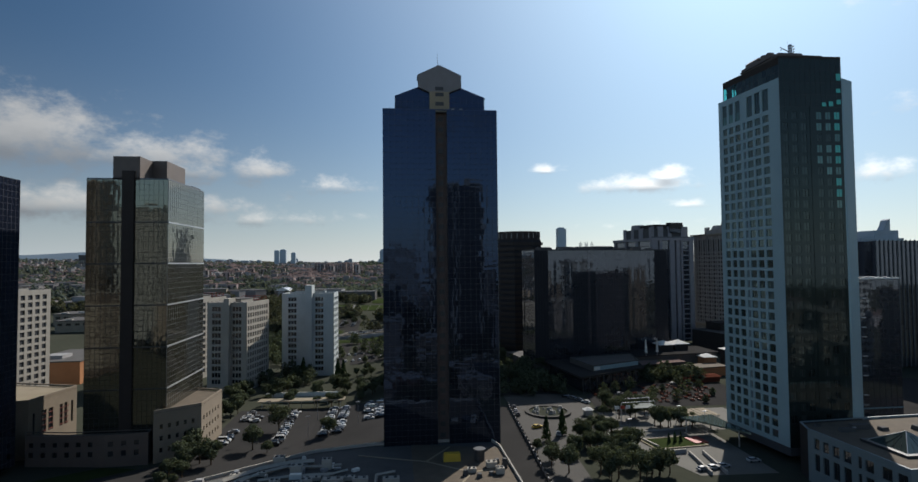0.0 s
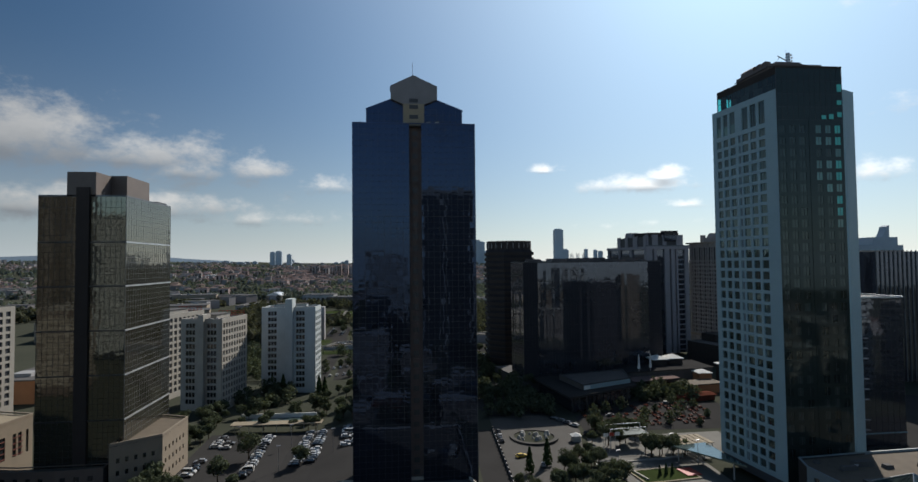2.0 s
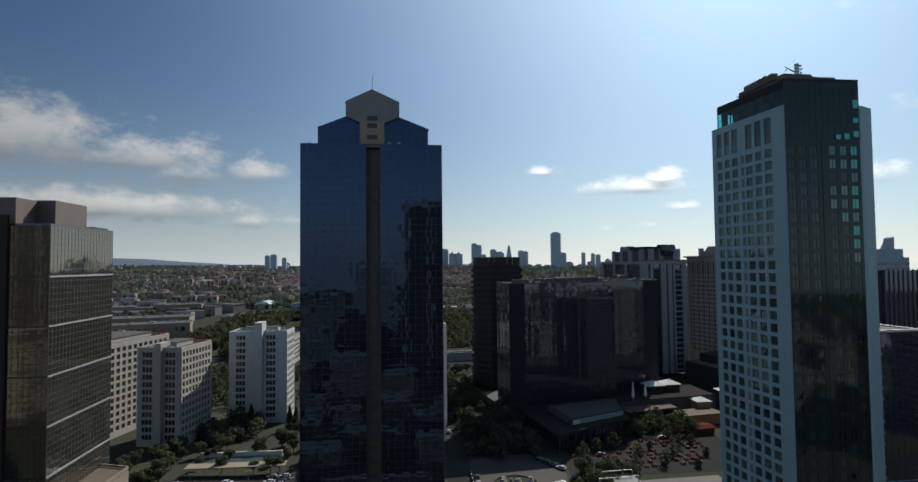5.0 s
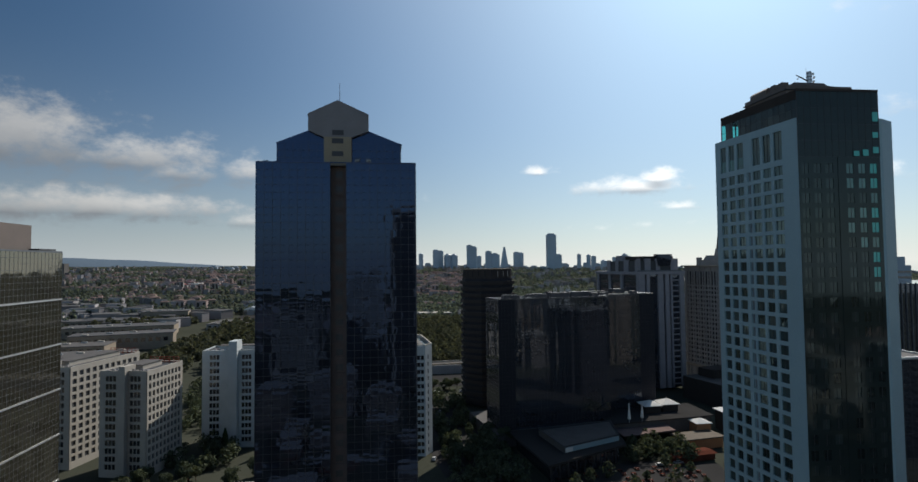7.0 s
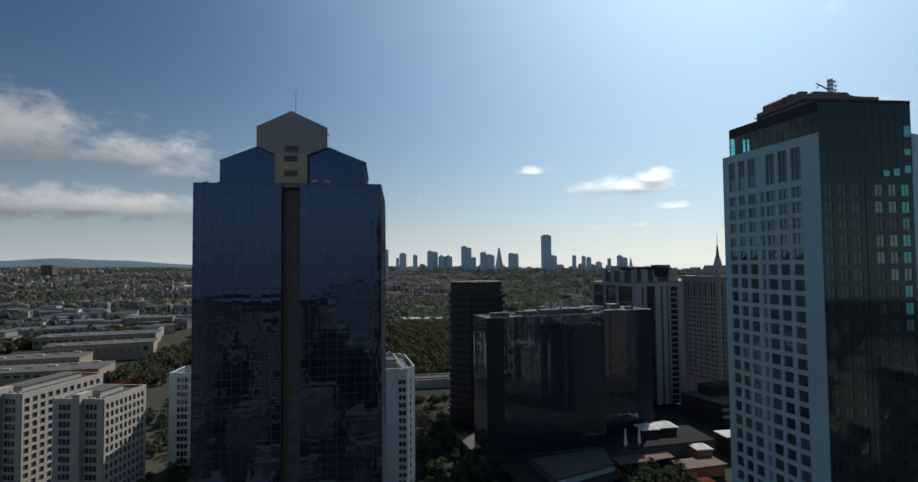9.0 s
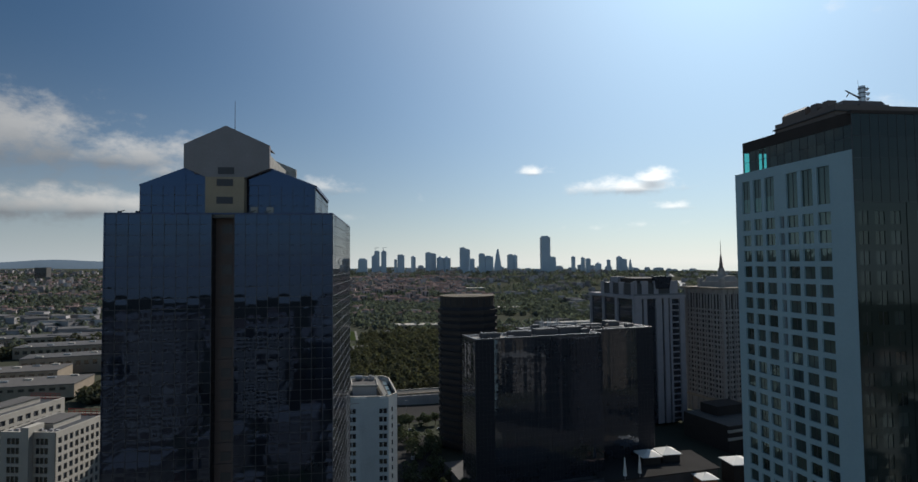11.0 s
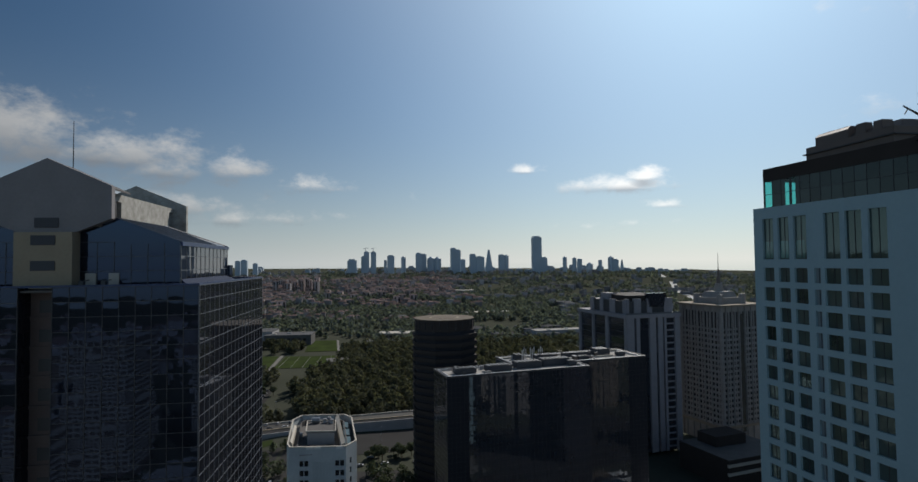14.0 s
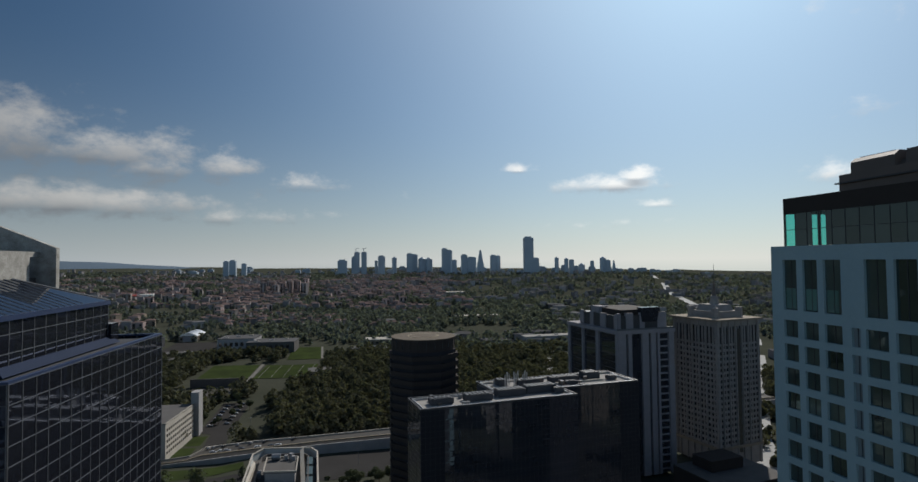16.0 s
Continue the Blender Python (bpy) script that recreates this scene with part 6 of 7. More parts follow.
# ---- plant on the dark block's roof ----
for u, v, su, sv, h in ((6, 7, 9, 4, 2.2), (20, 7, 11, 4.5, 2.4), (34, 9, 12, 5, 2.6), (47, 10, 13, 5, 2.8), (58, 7, 4, 4, 2.0), (50, 24, 10, 4, 2.2), (66, 25, 14, 4, 2.0), (83, 24, 7, 6, 3.0), (92, 20, 4, 3, 1.8), (42, 27, 4, 5, 2.4), (75, 31, 14, 2, 1.2), (70, 19, 6, 2, 1.4)):
    cxy = dpt(u, v)
    ob = thing("roof_plant", "grey ventilation plant on a gravel roof", "machine", pose(*cxy, DT - .3, 0, 0, DR), group="roof plant")
    part("case", Mesh().prism(rect(0, 0, su, sv), .3, h), M["core"], ob)
    part("base", Mesh().prism(rect(.3, .3, su - .3, sv - .3), 0, .3), M["dark_frame"], ob)
    for k in range(int(su // 1.6)):
        part("louvre", Mesh().box(.4 + k * 1.6, 1.4 + k * 1.6, .2, sv - .2, h, h + .3), M["dark_frame"], ob)
dr = random.Random(5)
for k in range(16):
    u = dr.uniform(3, 98)
    v = dr.uniform(2.5, 15) if u < 36 else dr.uniform(14, 33)
    cxy = dpt(u, v)
    sx, sy, h = dr.uniform(.5, 1.5), dr.uniform(.4, 1.0), dr.uniform(.7, 2.2)
    ob = thing("roof_box", "small metal vent box on a gravel roof", "machine", pose(*cxy, DT - .3, 0, 0, DR + dr.choice((0, 90))), group="roof boxes")
    part("case", Mesh().prism(rect(-sx, -sy, sx, sy), 0, h, rect(-sx * .9, -sy * .9, sx * .9, sy * .9)), M[dr.choice(("whitewash", "dark_roof", "zinc", "brown"))], ob)
    part("cap", Mesh().box(-sx * 1.05, sx * 1.05, -sy * 1.05, sy * 1.05, h, h + .12), M["dark_frame"], ob)
rduct = thing("duct", "long pale duct along the roof", "duct", group="roof ducts")
for u0, u1, v0, v1 in ((36, 100, 33.2, 34.0), (66, 90, 21.0, 21.8), (40, 56, 20, 20.7)):
    part("section", Mesh().prism([dpt(u0, v0), dpt(u1, v0), dpt(u1, v1), dpt(u0, v1)], DT - .3, DT + .5), M["whitewash"], rduct)
for k in range(9):
    cxy = dpt(44 + k * 1.4, 25 + (k % 3))
    ob = thing("chimney_pipe", "thin metal flue pipe on the roof", "pipe", pose(*cxy, DT - .3), group="flue pipes")
    part("pipe", Mesh().bar((0, 0, 0), (0, 0, 5 + (k % 2)), .22, 6), M["silver"], ob)
    part("cap", Mesh().bar((0, 0, 5.1 + (k % 2)), (0, 0, 5.4 + (k % 2)), (.4, .1), 6), M["dark_frame"], ob)

# ---- retaining wall, raised road, long block ----
hw = thing("raised_road", "wide road rising on a dark retaining wall", "road", kind="structure")
ROAD = [(-112, 483, 497, -4.6), (-58, 493, 504, -4.1), (-46, 494.5, 507, -3.6), (-40, 495, 522, -3.2), (-9, 495, 522, -.4), (34, 491, 511.5, 5), (78, 495.5, 517, 6), (160, 510, 532, 6), (420, 557, 579, 6)]


def road_strip(a, b, up, down, rows=ROAD):
    """A band of the road between shares a and b of its width, up above and down below its surface."""
    me = Mesh()
    for x, f, k, z in rows:
        y0, y1 = f + (k - f) * a, f + (k - f) * b
        me.v += [(x, y0, z + up), (x, y1, z + up), (x, y1, z - down), (x, y0, z - down)]
    n = len(rows)
    me.f = [(4 * i + j, 4 * i + 4 + j, 4 * i + 4 + (j + 1) % 4, 4 * i + (j + 1) % 4) for i in range(n - 1) for j in range(4)] + [(0, 1, 2, 3), (4 * n - 1, 4 * n - 2, 4 * n - 3, 4 * n - 4)]
    return me


part("deck", road_strip(.03, .97, 0, .6), M["paving"], hw)
part("fill", road_strip(.06, .94, -.6, 7), M["dark_roof"], hw)
part("front_parapet", road_strip(0, .03, .9, 6.5), M["grey_conc"], hw, "grey concrete parapet")
part("rear_parapet", road_strip(.97, 1, 1.0, 6.5), M["whitewash"], hw, "pale rear parapet")
part("median", road_strip(.40, .44, .7, .1), M["beige"], hw, "pale median kerb")
part("asphalt_lane", road_strip(.05, .38, .03, .1), M["asphalt"], hw)
dorm = thing("long_block", "long pale block with rows of windows", "building")
dq = [(-86, 504), (-60, 504), (-57.5, 556), (-84, 556)]
part("core", Mesh().prism(inset(dq, .4), -6, 17.5), M["core"], dorm)
pierced(dorm, dq[1], dq[2], -6, 18.5, spans(2, 3.5, 2.2, 14), [(-2, 0), (1.6, 3.6), (5.2, 7.2), (8.8, 10.8), (12.4, 14.4)], M["whitewash"], M["pane"], .4)
pierced(dorm, dq[0], dq[1], -6, 18.5, spans(3, 5, 2, 4), [(5.2, 7.2), (12.4, 14.4)], M["whitewash"], M["pane"], .4)
part("roof", Mesh().prism(dq, 17.5, 18), M["dark_roof"], dorm)
part("end_tower", Mesh().prism(rect(-60, 556, -54.5, 566), -6, 26), M["grey_conc"], dorm)


# ---- halls and blocks in the middle distance ----
def hall(name, label, poly, z, h, roof="far_roof", wall="cream", vents=4, arched=False):
    ob = thing(name, label, "building", group="middle distance buildings")
    part("body", Mesh().prism(poly, z - 4, z + h), M[wall], ob)
    if arched:
        a, b, c, d = [Vector(p) for p in poly]
        me = Mesh()
        n = 8
        vs = []
        for k in range(n + 1):
            t = k / n
            lift = math.sin(math.pi * t) * 5
            p, q = a.lerp(b, t), d.lerp(c, t)
            vs += [(p.x, p.y, z + h + lift), (q.x, q.y, z + h + lift)]
        me.add(vs, [(2 * k, 2 * k + 2, 2 * k + 3, 2 * k + 1) for k in range(n)])
        me.add([vs[2 * k] for k in range(n + 1)], [tuple(range(n + 1))[::-1]])
        part("arched_roof", me, M["silver"], ob)
    else:
        part("roof", Mesh().prism(inset(poly, -.4), z + h, z + h + .7), M[roof], ob)
        a, b = Vector(poly[0]), Vector(poly[2])
        for k in range(vents):
            p = a.lerp(b, (k + .7) / (vents + .6))
            part("roof_light", Mesh().box(p.x - 3, p.x + 3, p.y - 1.2, p.y + 1.2, z + h + .7, z + h + 1.9), M["zinc" if k % 2 else "whitewash"], ob)
    L = (Vector(poly[1]) - Vector(poly[0])).length
    a, u, n_, _ = wall_frame(poly[0], poly[1])
    for k in range(int(L // 7)):
        p = a + u * (k * 7 + 2) + n_ * .06
        q = p + u * 4
        part("window", Mesh().prism([(p.x, p.y), (q.x, q.y), ((q - n_ * .3).x, (q - n_ * .3).y), ((p - n_ * .3).x, (p - n_ * .3).y)], z + h * .35, z + h * .7), M["pane"], ob)


hall("long_hall", "long white flat-roofed factory hall", turned(-285, 640, 14, 95, 30), 0, 12)
hall("factory_hall", "grey flat factory hall with roof lights", turned(-300, 540, 6, 110, 40), 0, 6, "dark_roof", vents=7)
hall("factory_hall", "grey sawtooth factory hall", turned(-330, 590, 8, 100, 34), 0, 7, "dark_roof", vents=7)
hall("factory_hall", "brown walled hall with pale roof", turned(-340, 720, 12, 120, 40), 0, 10, "far_roof", "cream", 6)
hall("factory_hall", "white office hall with flat roof", turned(-310, 860, 12, 60, 30), 0, 16, "far_roof", "cream")
hall("factory_hall", "pale low hall among trees", turned(-420, 800, 10, 110, 40), 0, 8)
hall("school_hall", "pale school hall with flat roof", turned(-132, 902, -4, 48, 40), 0, 15, "far_roof", "grey_conc", 3)
hall("school_hall", "dark school hall with pale curved edge", turned(-92, 882, -3, 62, 36), 0, 13, "far_roof", "dark_roof", 3)
hall("arched_hall", "white barrel-roofed sports hall", turned(-205, 985, 0, 26, 44), 0, 8, arched=True)
hall("school_hall", "low flat school wing", turned(-205, 800, -2, 60, 60), 0, 6, "dark_roof", "grey_conc", 5)
hall("school_hall", "low brown pavilion with pitched roof", turned(4, 722, 6, 24, 24), 0, 5, "dark_roof", "brown", 1)
hall("school_hall", "pale low halls among trees", turned(40, 850, 4, 50, 24), 0, 7, "far_roof", "cream", 2)
hall("school_hall", "long pale roof among trees", turned(60, 930, -4, 70, 26), 0, 8, "whitewash", "cream", 3)
hall("school_hall", "flat pale villas among trees", turned(130, 880, 4, 44, 26), 0, 7, "far_roof", "cream", 4)
for k in range(7):
    hall("greenhouse_shed", "long low pale shed roof", turned(250 + k * 5, 690 + k * 20, 14, 60, 13), 0, 4, "gravel", "grey_conc", 0)
hall("slab_office", "grey office slab among trees", turned(290, 900, 6, 110, 20), 0, 14, "gravel", "grey_conc", 3)
hall("white_roof", "white flat roof far off", turned(280, 1840, 4, 90, 40), ground_z(300, 1850), 10, "whitewash", "whitewash", 0)
hall("white_roof", "white flat roof far off", turned(240, 1250, 6, 100, 26), 0, 8, "whitewash", "cream", 0)
st = thing("stadium", "red and white sports arena far off", "stadium")
part("bowl", Mesh().prism(ring(-560, 1810, 55, 24), -2, 16, ring(-560, 1810, 62, 24)), M["red"], st)
part("roof", Mesh().prism([(-545, 1752), (-505, 1760), (-508, 1800), (-540, 1790)], 12, 18), M["canvas"], st)
hall("dark_tower_block", "dark far tower block", turned(-1200, 2300, 0, 40, 30), 0, 66, "dark_roof", "dark_roof", 0)

# ---- far skyline ----
SKY_Y = 2900


def far_tower(x, w, top, shape="box", mt="hazed_glass", y=SKY_Y):
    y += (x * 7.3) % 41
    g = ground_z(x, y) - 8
    ob = thing("far_tower", "far tower with blue-grey haze put in its colour", "tower", group="far skyline")
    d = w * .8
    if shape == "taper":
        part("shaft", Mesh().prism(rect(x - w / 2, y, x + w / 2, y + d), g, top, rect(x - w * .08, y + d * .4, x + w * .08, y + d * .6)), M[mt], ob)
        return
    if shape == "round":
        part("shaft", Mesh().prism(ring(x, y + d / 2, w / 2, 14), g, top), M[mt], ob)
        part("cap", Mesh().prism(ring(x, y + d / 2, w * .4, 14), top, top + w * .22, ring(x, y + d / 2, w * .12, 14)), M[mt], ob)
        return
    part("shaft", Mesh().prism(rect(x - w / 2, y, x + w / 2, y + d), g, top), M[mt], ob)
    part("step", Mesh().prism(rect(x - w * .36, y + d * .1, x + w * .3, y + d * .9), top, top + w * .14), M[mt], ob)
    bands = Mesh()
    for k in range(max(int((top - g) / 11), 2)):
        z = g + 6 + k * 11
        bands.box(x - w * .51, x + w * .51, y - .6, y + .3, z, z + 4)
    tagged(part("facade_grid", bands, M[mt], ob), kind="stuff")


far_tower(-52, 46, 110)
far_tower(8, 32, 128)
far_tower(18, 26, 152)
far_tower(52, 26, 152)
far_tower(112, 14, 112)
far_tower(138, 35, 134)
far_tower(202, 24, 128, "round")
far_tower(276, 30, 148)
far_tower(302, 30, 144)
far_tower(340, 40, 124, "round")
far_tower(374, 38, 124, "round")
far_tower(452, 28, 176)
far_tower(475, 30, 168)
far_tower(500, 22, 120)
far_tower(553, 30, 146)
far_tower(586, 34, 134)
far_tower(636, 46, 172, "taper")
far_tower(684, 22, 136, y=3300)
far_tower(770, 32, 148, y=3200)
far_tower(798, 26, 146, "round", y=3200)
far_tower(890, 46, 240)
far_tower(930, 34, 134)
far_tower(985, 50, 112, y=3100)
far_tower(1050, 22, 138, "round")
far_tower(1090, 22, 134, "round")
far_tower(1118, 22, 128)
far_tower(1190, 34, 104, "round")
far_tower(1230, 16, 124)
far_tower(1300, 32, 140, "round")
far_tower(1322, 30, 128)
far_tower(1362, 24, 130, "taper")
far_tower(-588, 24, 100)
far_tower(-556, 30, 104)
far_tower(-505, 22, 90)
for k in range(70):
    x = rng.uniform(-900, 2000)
    far_tower(x, rng.uniform(16, 40), ground_z(x, 3000) + rng.uniform(12, 34), y=rng.uniform(2920, 3700), mt="hazed_conc")
cr = thing("tower_crane", "thin far tower crane", "crane")
for x in (12, 50):
    part("mast", Mesh().bar((x, 2910, 140), (x, 2910, 172), 1.2, 4), M["hazed_conc"], cr)
    part("jib", Mesh().bar((x - 8, 2910, 170), (x + 14, 2910, 172), .8, 4), M["hazed_conc"], cr)

# ---- main road into the distance ----
pts = [(300, 420), (335, 480), (420, 590), (545, 750), (690, 945), (840, 1250), (975, 1610), (1090, 1900), (1240, 2200), (1400, 2600)]
rd = Mesh()
vs = []
for i, p in enumerate(pts):
    a, b = Vector(pts[max(i - 1, 0)]), Vector(pts[min(i + 1, len(pts) - 1)])
    d = (b - a).normalized()
    n = Vector((-d.y, d.x))
    for s in (-11, 11):
        q = Vector(p) + n * s
        vs.append((q.x, q.y, ground_z(*p) + 1.0))
rd.add(vs, [(2 * i, 2 * i + 1, 2 * i + 3, 2 * i + 2) for i in range(len(pts) - 1)])
# the sun's glint along the motorway is put into its pale colour
tagged(part("motorway", rd, M["far_road"]), "wide motorway running to the horizon, sun glint put in its pale colour", "road", kind="structure")


# ---- far houses and woods ----
def far_houses(name, label, spots, lo, hi, hmin, hmax, roof):
    body, tops = Mesh(), Mesh()
    for x, y in spots:
        z = ground_z(x, y)
        w, d, h, a = rng.uniform(lo, hi), rng.uniform(lo, hi) * .8, rng.uniform(hmin, hmax), rng.uniform(-30, 30)
        q = turned(x, y, a, w, d)
        body.prism(q, z - 4, z + h)
        c = ((q[0][0] + q[2][0]) / 2, (q[0][1] + q[2][1]) / 2)
        e = inset(q, -.6)
        m1 = ((q[0][0] + q[3][0]) / 2 * .7 + c[0] * .3, (q[0][1] + q[3][1]) / 2 * .7 + c[1] * .3)
        m2 = ((q[1][0] + q[2][0]) / 2 * .7 + c[0] * .3, (q[1][1] + q[2][1]) / 2 * .7 + c[1] * .3)
        r = z + h + (min(w, d) * .28 if roof == "tile" else .6)
        tops.add([(*e[0], z + h), (*e[1], z + h), (*e[2], z + h), (*e[3], z + h), (*m1, r), (*m2, r)], [(0, 1, 5, 4), (1, 2, 5), (2, 3, 4, 5), (3, 0, 4)])
    ob = thing(name, label, "houses", kind="stuff")
    tagged(part("walls", body, M["house"], ob), kind="stuff")
    tagged(part("roofs", tops, M[roof], ob), kind="stuff")


def polar(a0, a1, d0, d1):
    a, d = radians(rng.uniform(a0, a1)), math.sqrt(rng.uniform(d0 * d0, d1 * d1))
    return d * math.sin(a), d * math.cos(a)


def clumped(n, a0, a1, d0, d1, s, cut):
    out = []
    while len(out) < n:
        x, y = polar(a0, a1, d0, d1)
        if noise.noise((x * s, y * s, 9.0)) > cut:
            out.append((x, y))
    return out


far_houses("red_roof_houses", "many far houses with red tiled roofs", clumped(3800, -45, 8, 1150, 2900, .004, -.02), 7, 12, 5, 11, "tile")
far_houses("flat_roof_houses", "pale blocks and sheds on the left slope", clumped(150, -42, -11, 840, 1300, .008, .05), 12, 34, 6, 14, "far_roof")
far_houses("red_roof_houses", "far apartment rows with red roofs", clumped(700, -16, 12, 1450, 2400, .006, .05), 9, 18, 10, 17, "tile")
far_houses("flat_roof_houses", "far pale flat-roofed blocks", clumped(1300, -50, 50, 1500, 3600, .004, .0), 8, 18, 7, 20, "far_roof")
far_houses("flat_roof_houses", "scattered pale low blocks among trees", clumped(330, 4, 50, 900, 2700, .005, .1), 14, 40, 5, 12, "far_roof")
far_houses("red_roof_houses", "houses behind", [(rng.uniform(-600, 600), rng.uniform(-900, -130)) for _ in range(260)], 10, 26, 6, 22, "tile")


def woods(name, label, spots, size, leaf, per, material="forest"):
    """Crowns made of many loose leaf sprays, each a small bent quad."""
    r = np.random.RandomState(len(spots))
    P = np.array([(x, y, ground_z(x, y)) for x, y in spots])
    n = len(P)
    s = r.uniform(size * .6, size * 1.25, n)
    t = r.uniform(0, 1, (n, per))
    ang = r.uniform(0, 2 * np.pi, (n, per))
    rad = np.sqrt(r.uniform(0, 1, (n, per))) * np.sin(np.pi * (0.12 + 0.82 * t)) * 0.52
    c = np.stack([P[:, None, 0] + rad * np.cos(ang) * s[:, None], P[:, None, 1] + rad * np.sin(ang) * s[:, None], P[:, None, 2] + (0.12 + 0.9 * t) * s[:, None]], -1).reshape(-1, 3)
    m = len(c)
    nrm = np.stack([np.cos(ang).ravel() * .8, np.sin(ang).ravel() * .8, r.uniform(.1, 1.2, m)], -1) + r.normal(0, .45, (m, 3))
    nrm /= np.linalg.norm(nrm, axis=1)[:, None]
    u = np.cross(nrm, r.normal(0, 1, (m, 3)))
    u /= np.linalg.norm(u, axis=1)[:, None]
    v = np.cross(nrm, u)
    k = (r.uniform(.6, 1.3, m) * leaf)[:, None]
    V_ = np.stack([c - u * k - v * k * .6, c + u * k * .8 - v * k, c + u * k + v * k * .7, c - u * k * .7 + v * k], 1).reshape(-1, 3)
    me = bpy.data.meshes.new(name)
    me.from_pydata(V_.tolist(), [], np.arange(4 * m).reshape(-1, 4).tolist())
    me.materials.append(M[material])
    tagged(new(name, me), label, "trees", kind="stuff")


def clear_road(x, y):
    """Whether a place lies off the motorway, whose bends are in pts."""
    for (x0, y0), (x1, y1) in zip(pts, pts[1:]):
        t = min(max(((x - x0) * (x1 - x0) + (y - y0) * (y1 - y0)) / ((x1 - x0) ** 2 + (y1 - y0) ** 2), 0), 1)
        if math.hypot(x - x0 - t * (x1 - x0), y - y0 - t * (y1 - y0)) < 26:
            return False
    return True


def free(x, y):
    if -114 < x < 12 and (652 if x < -56 else 688) < y < 812 or -34 < x < 14 and 812 < y < 925 or -204 < x < -124 and 835 < y < 975:
        return False
    return not (-62 < x < -28 and 648 > y) and not (x < 12 and y < 534) and not (-60 < x < 8 and 755 < y < 812) and not (-145 < x < -20 and 858 < y < 950) and not (-12 < x < 52 and 845 < y < 945)


near_wood = []
while len(near_wood) < 3300:
    x, y = rng.uniform(-180, 520), rng.uniform(524, 880)
    if y > 524 + .17 * max(x - 30, 0) and free(x, y) and not (-60 < x < -44 and y < 640) and (x > 0 or noise.noise((x * .02, y * .02, 4.0)) > -.25) and not (4 < x < 30 and 720 < y < 748) and (x < 240 or noise.noise((x * .02, y * .02, 4.0)) > -.15) and abs(x - (y - 60) * .8 + 20) > 24:
        near_wood.append((x, y))
woods("woodland", "dense dark green woodland", near_wood, 11, .85, 110)
mid_wood = [p for p in clumped(7500, -36, 46, 860, 1750, .006, -.3) if free(*p) and (p[0] > -120 or rng.random() < .35) and clear_road(*p)]
woods("woodland", "belts of green trees across the valley with haze put in their colour", mid_wood, 11, 1.7, 34, "hazed_leaf")
woods("woodland", "trees between far houses with haze put in their colour", [p for p in clumped(9000, -48, 50, 1600, 3300, .005, -.35) if clear_road(*p)], 11, 2.8, 14, "hazed_leaf")
woods("woodland", "tree belts on the left", [p for p in clumped(1400, -36, -6, 430, 900, .012, .05) if p[0] < -68 and free(*p) and not (-345 < p[0] < -185 and 535 < p[1] < 780)], 10, 1.3, 60)
woods("woodland", "trees behind the office blocks", [(x, y) for x, y in [(rng.uniform(110, 420), rng.uniform(420, 560)) for _ in range(260)] if not (170 < x < 310 and y < 500)], 10, 1.2, 70)
woods("woodland", "trees behind the viewer", [(rng.uniform(-500, 500), rng.uniform(-600, -60)) for _ in range(500)], 11, 1.8, 24)


# ---- single trees ----
def tree(seed, h, r, sprays=1700, leaf=.25, material="leaf"):
    q = random.Random(seed)
    ob = thing("tree", "leafy broad green tree with uneven crown", "tree", pose(0, 0, -200), group="street trees")
    tr = Mesh().bar((0, 0, 0), (q.uniform(-.2, .2), q.uniform(-.2, .2), h * .45), (h * .035, h * .02), 7)
    limbs = []
    for k in range(6):
        a = k * 1.05 + q.uniform(-.3, .3)
        e = (math.cos(a) * r * .6, math.sin(a) * r * .6, h * q.uniform(.55, .85))
        limbs.append(e)
        tr.bar((0, 0, h * q.uniform(.28, .42)), e, (h * .014, h * .005), 5)
    part("trunk", tr, M["bark"], ob)
    cr_ = Mesh()
    blobs = [(e[0], e[1], e[2], r * q.uniform(.38, .55)) for e in limbs] + [(0, 0, h * .78, r * .6), (0, 0, h * .58, r * .6)]
    for _ in range(sprays):
        bx, by, bz, br = q.choice(blobs)
        n = Vector((q.gauss(0, 1), q.gauss(0, 1), q.gauss(.2, 1))).normalized()
        c = Vector((bx, by, bz)) + n * br * (q.uniform(.45, 1.0) + max(0, q.gauss(0, .16)))
        w = (n + Vector((q.gauss(0, .5), q.gauss(0, .5), q.gauss(0, .5)))).normalized()
        u = w.cross(Vector((q.gauss(0, 1), q.gauss(0, 1), q.gauss(0, 1)))).normalized()
        v = w.cross(u)
        s = leaf * q.uniform(.6, 1.3)
        cr_.add([c - u * s - v * s * .6, c + u * s * .7 - v * s, c + u * s + v * s * .6, c - u * s * .8 + v * s], [(0, 1, 2, 3)])
    part("crown", cr_, M[material], ob)
    return ob


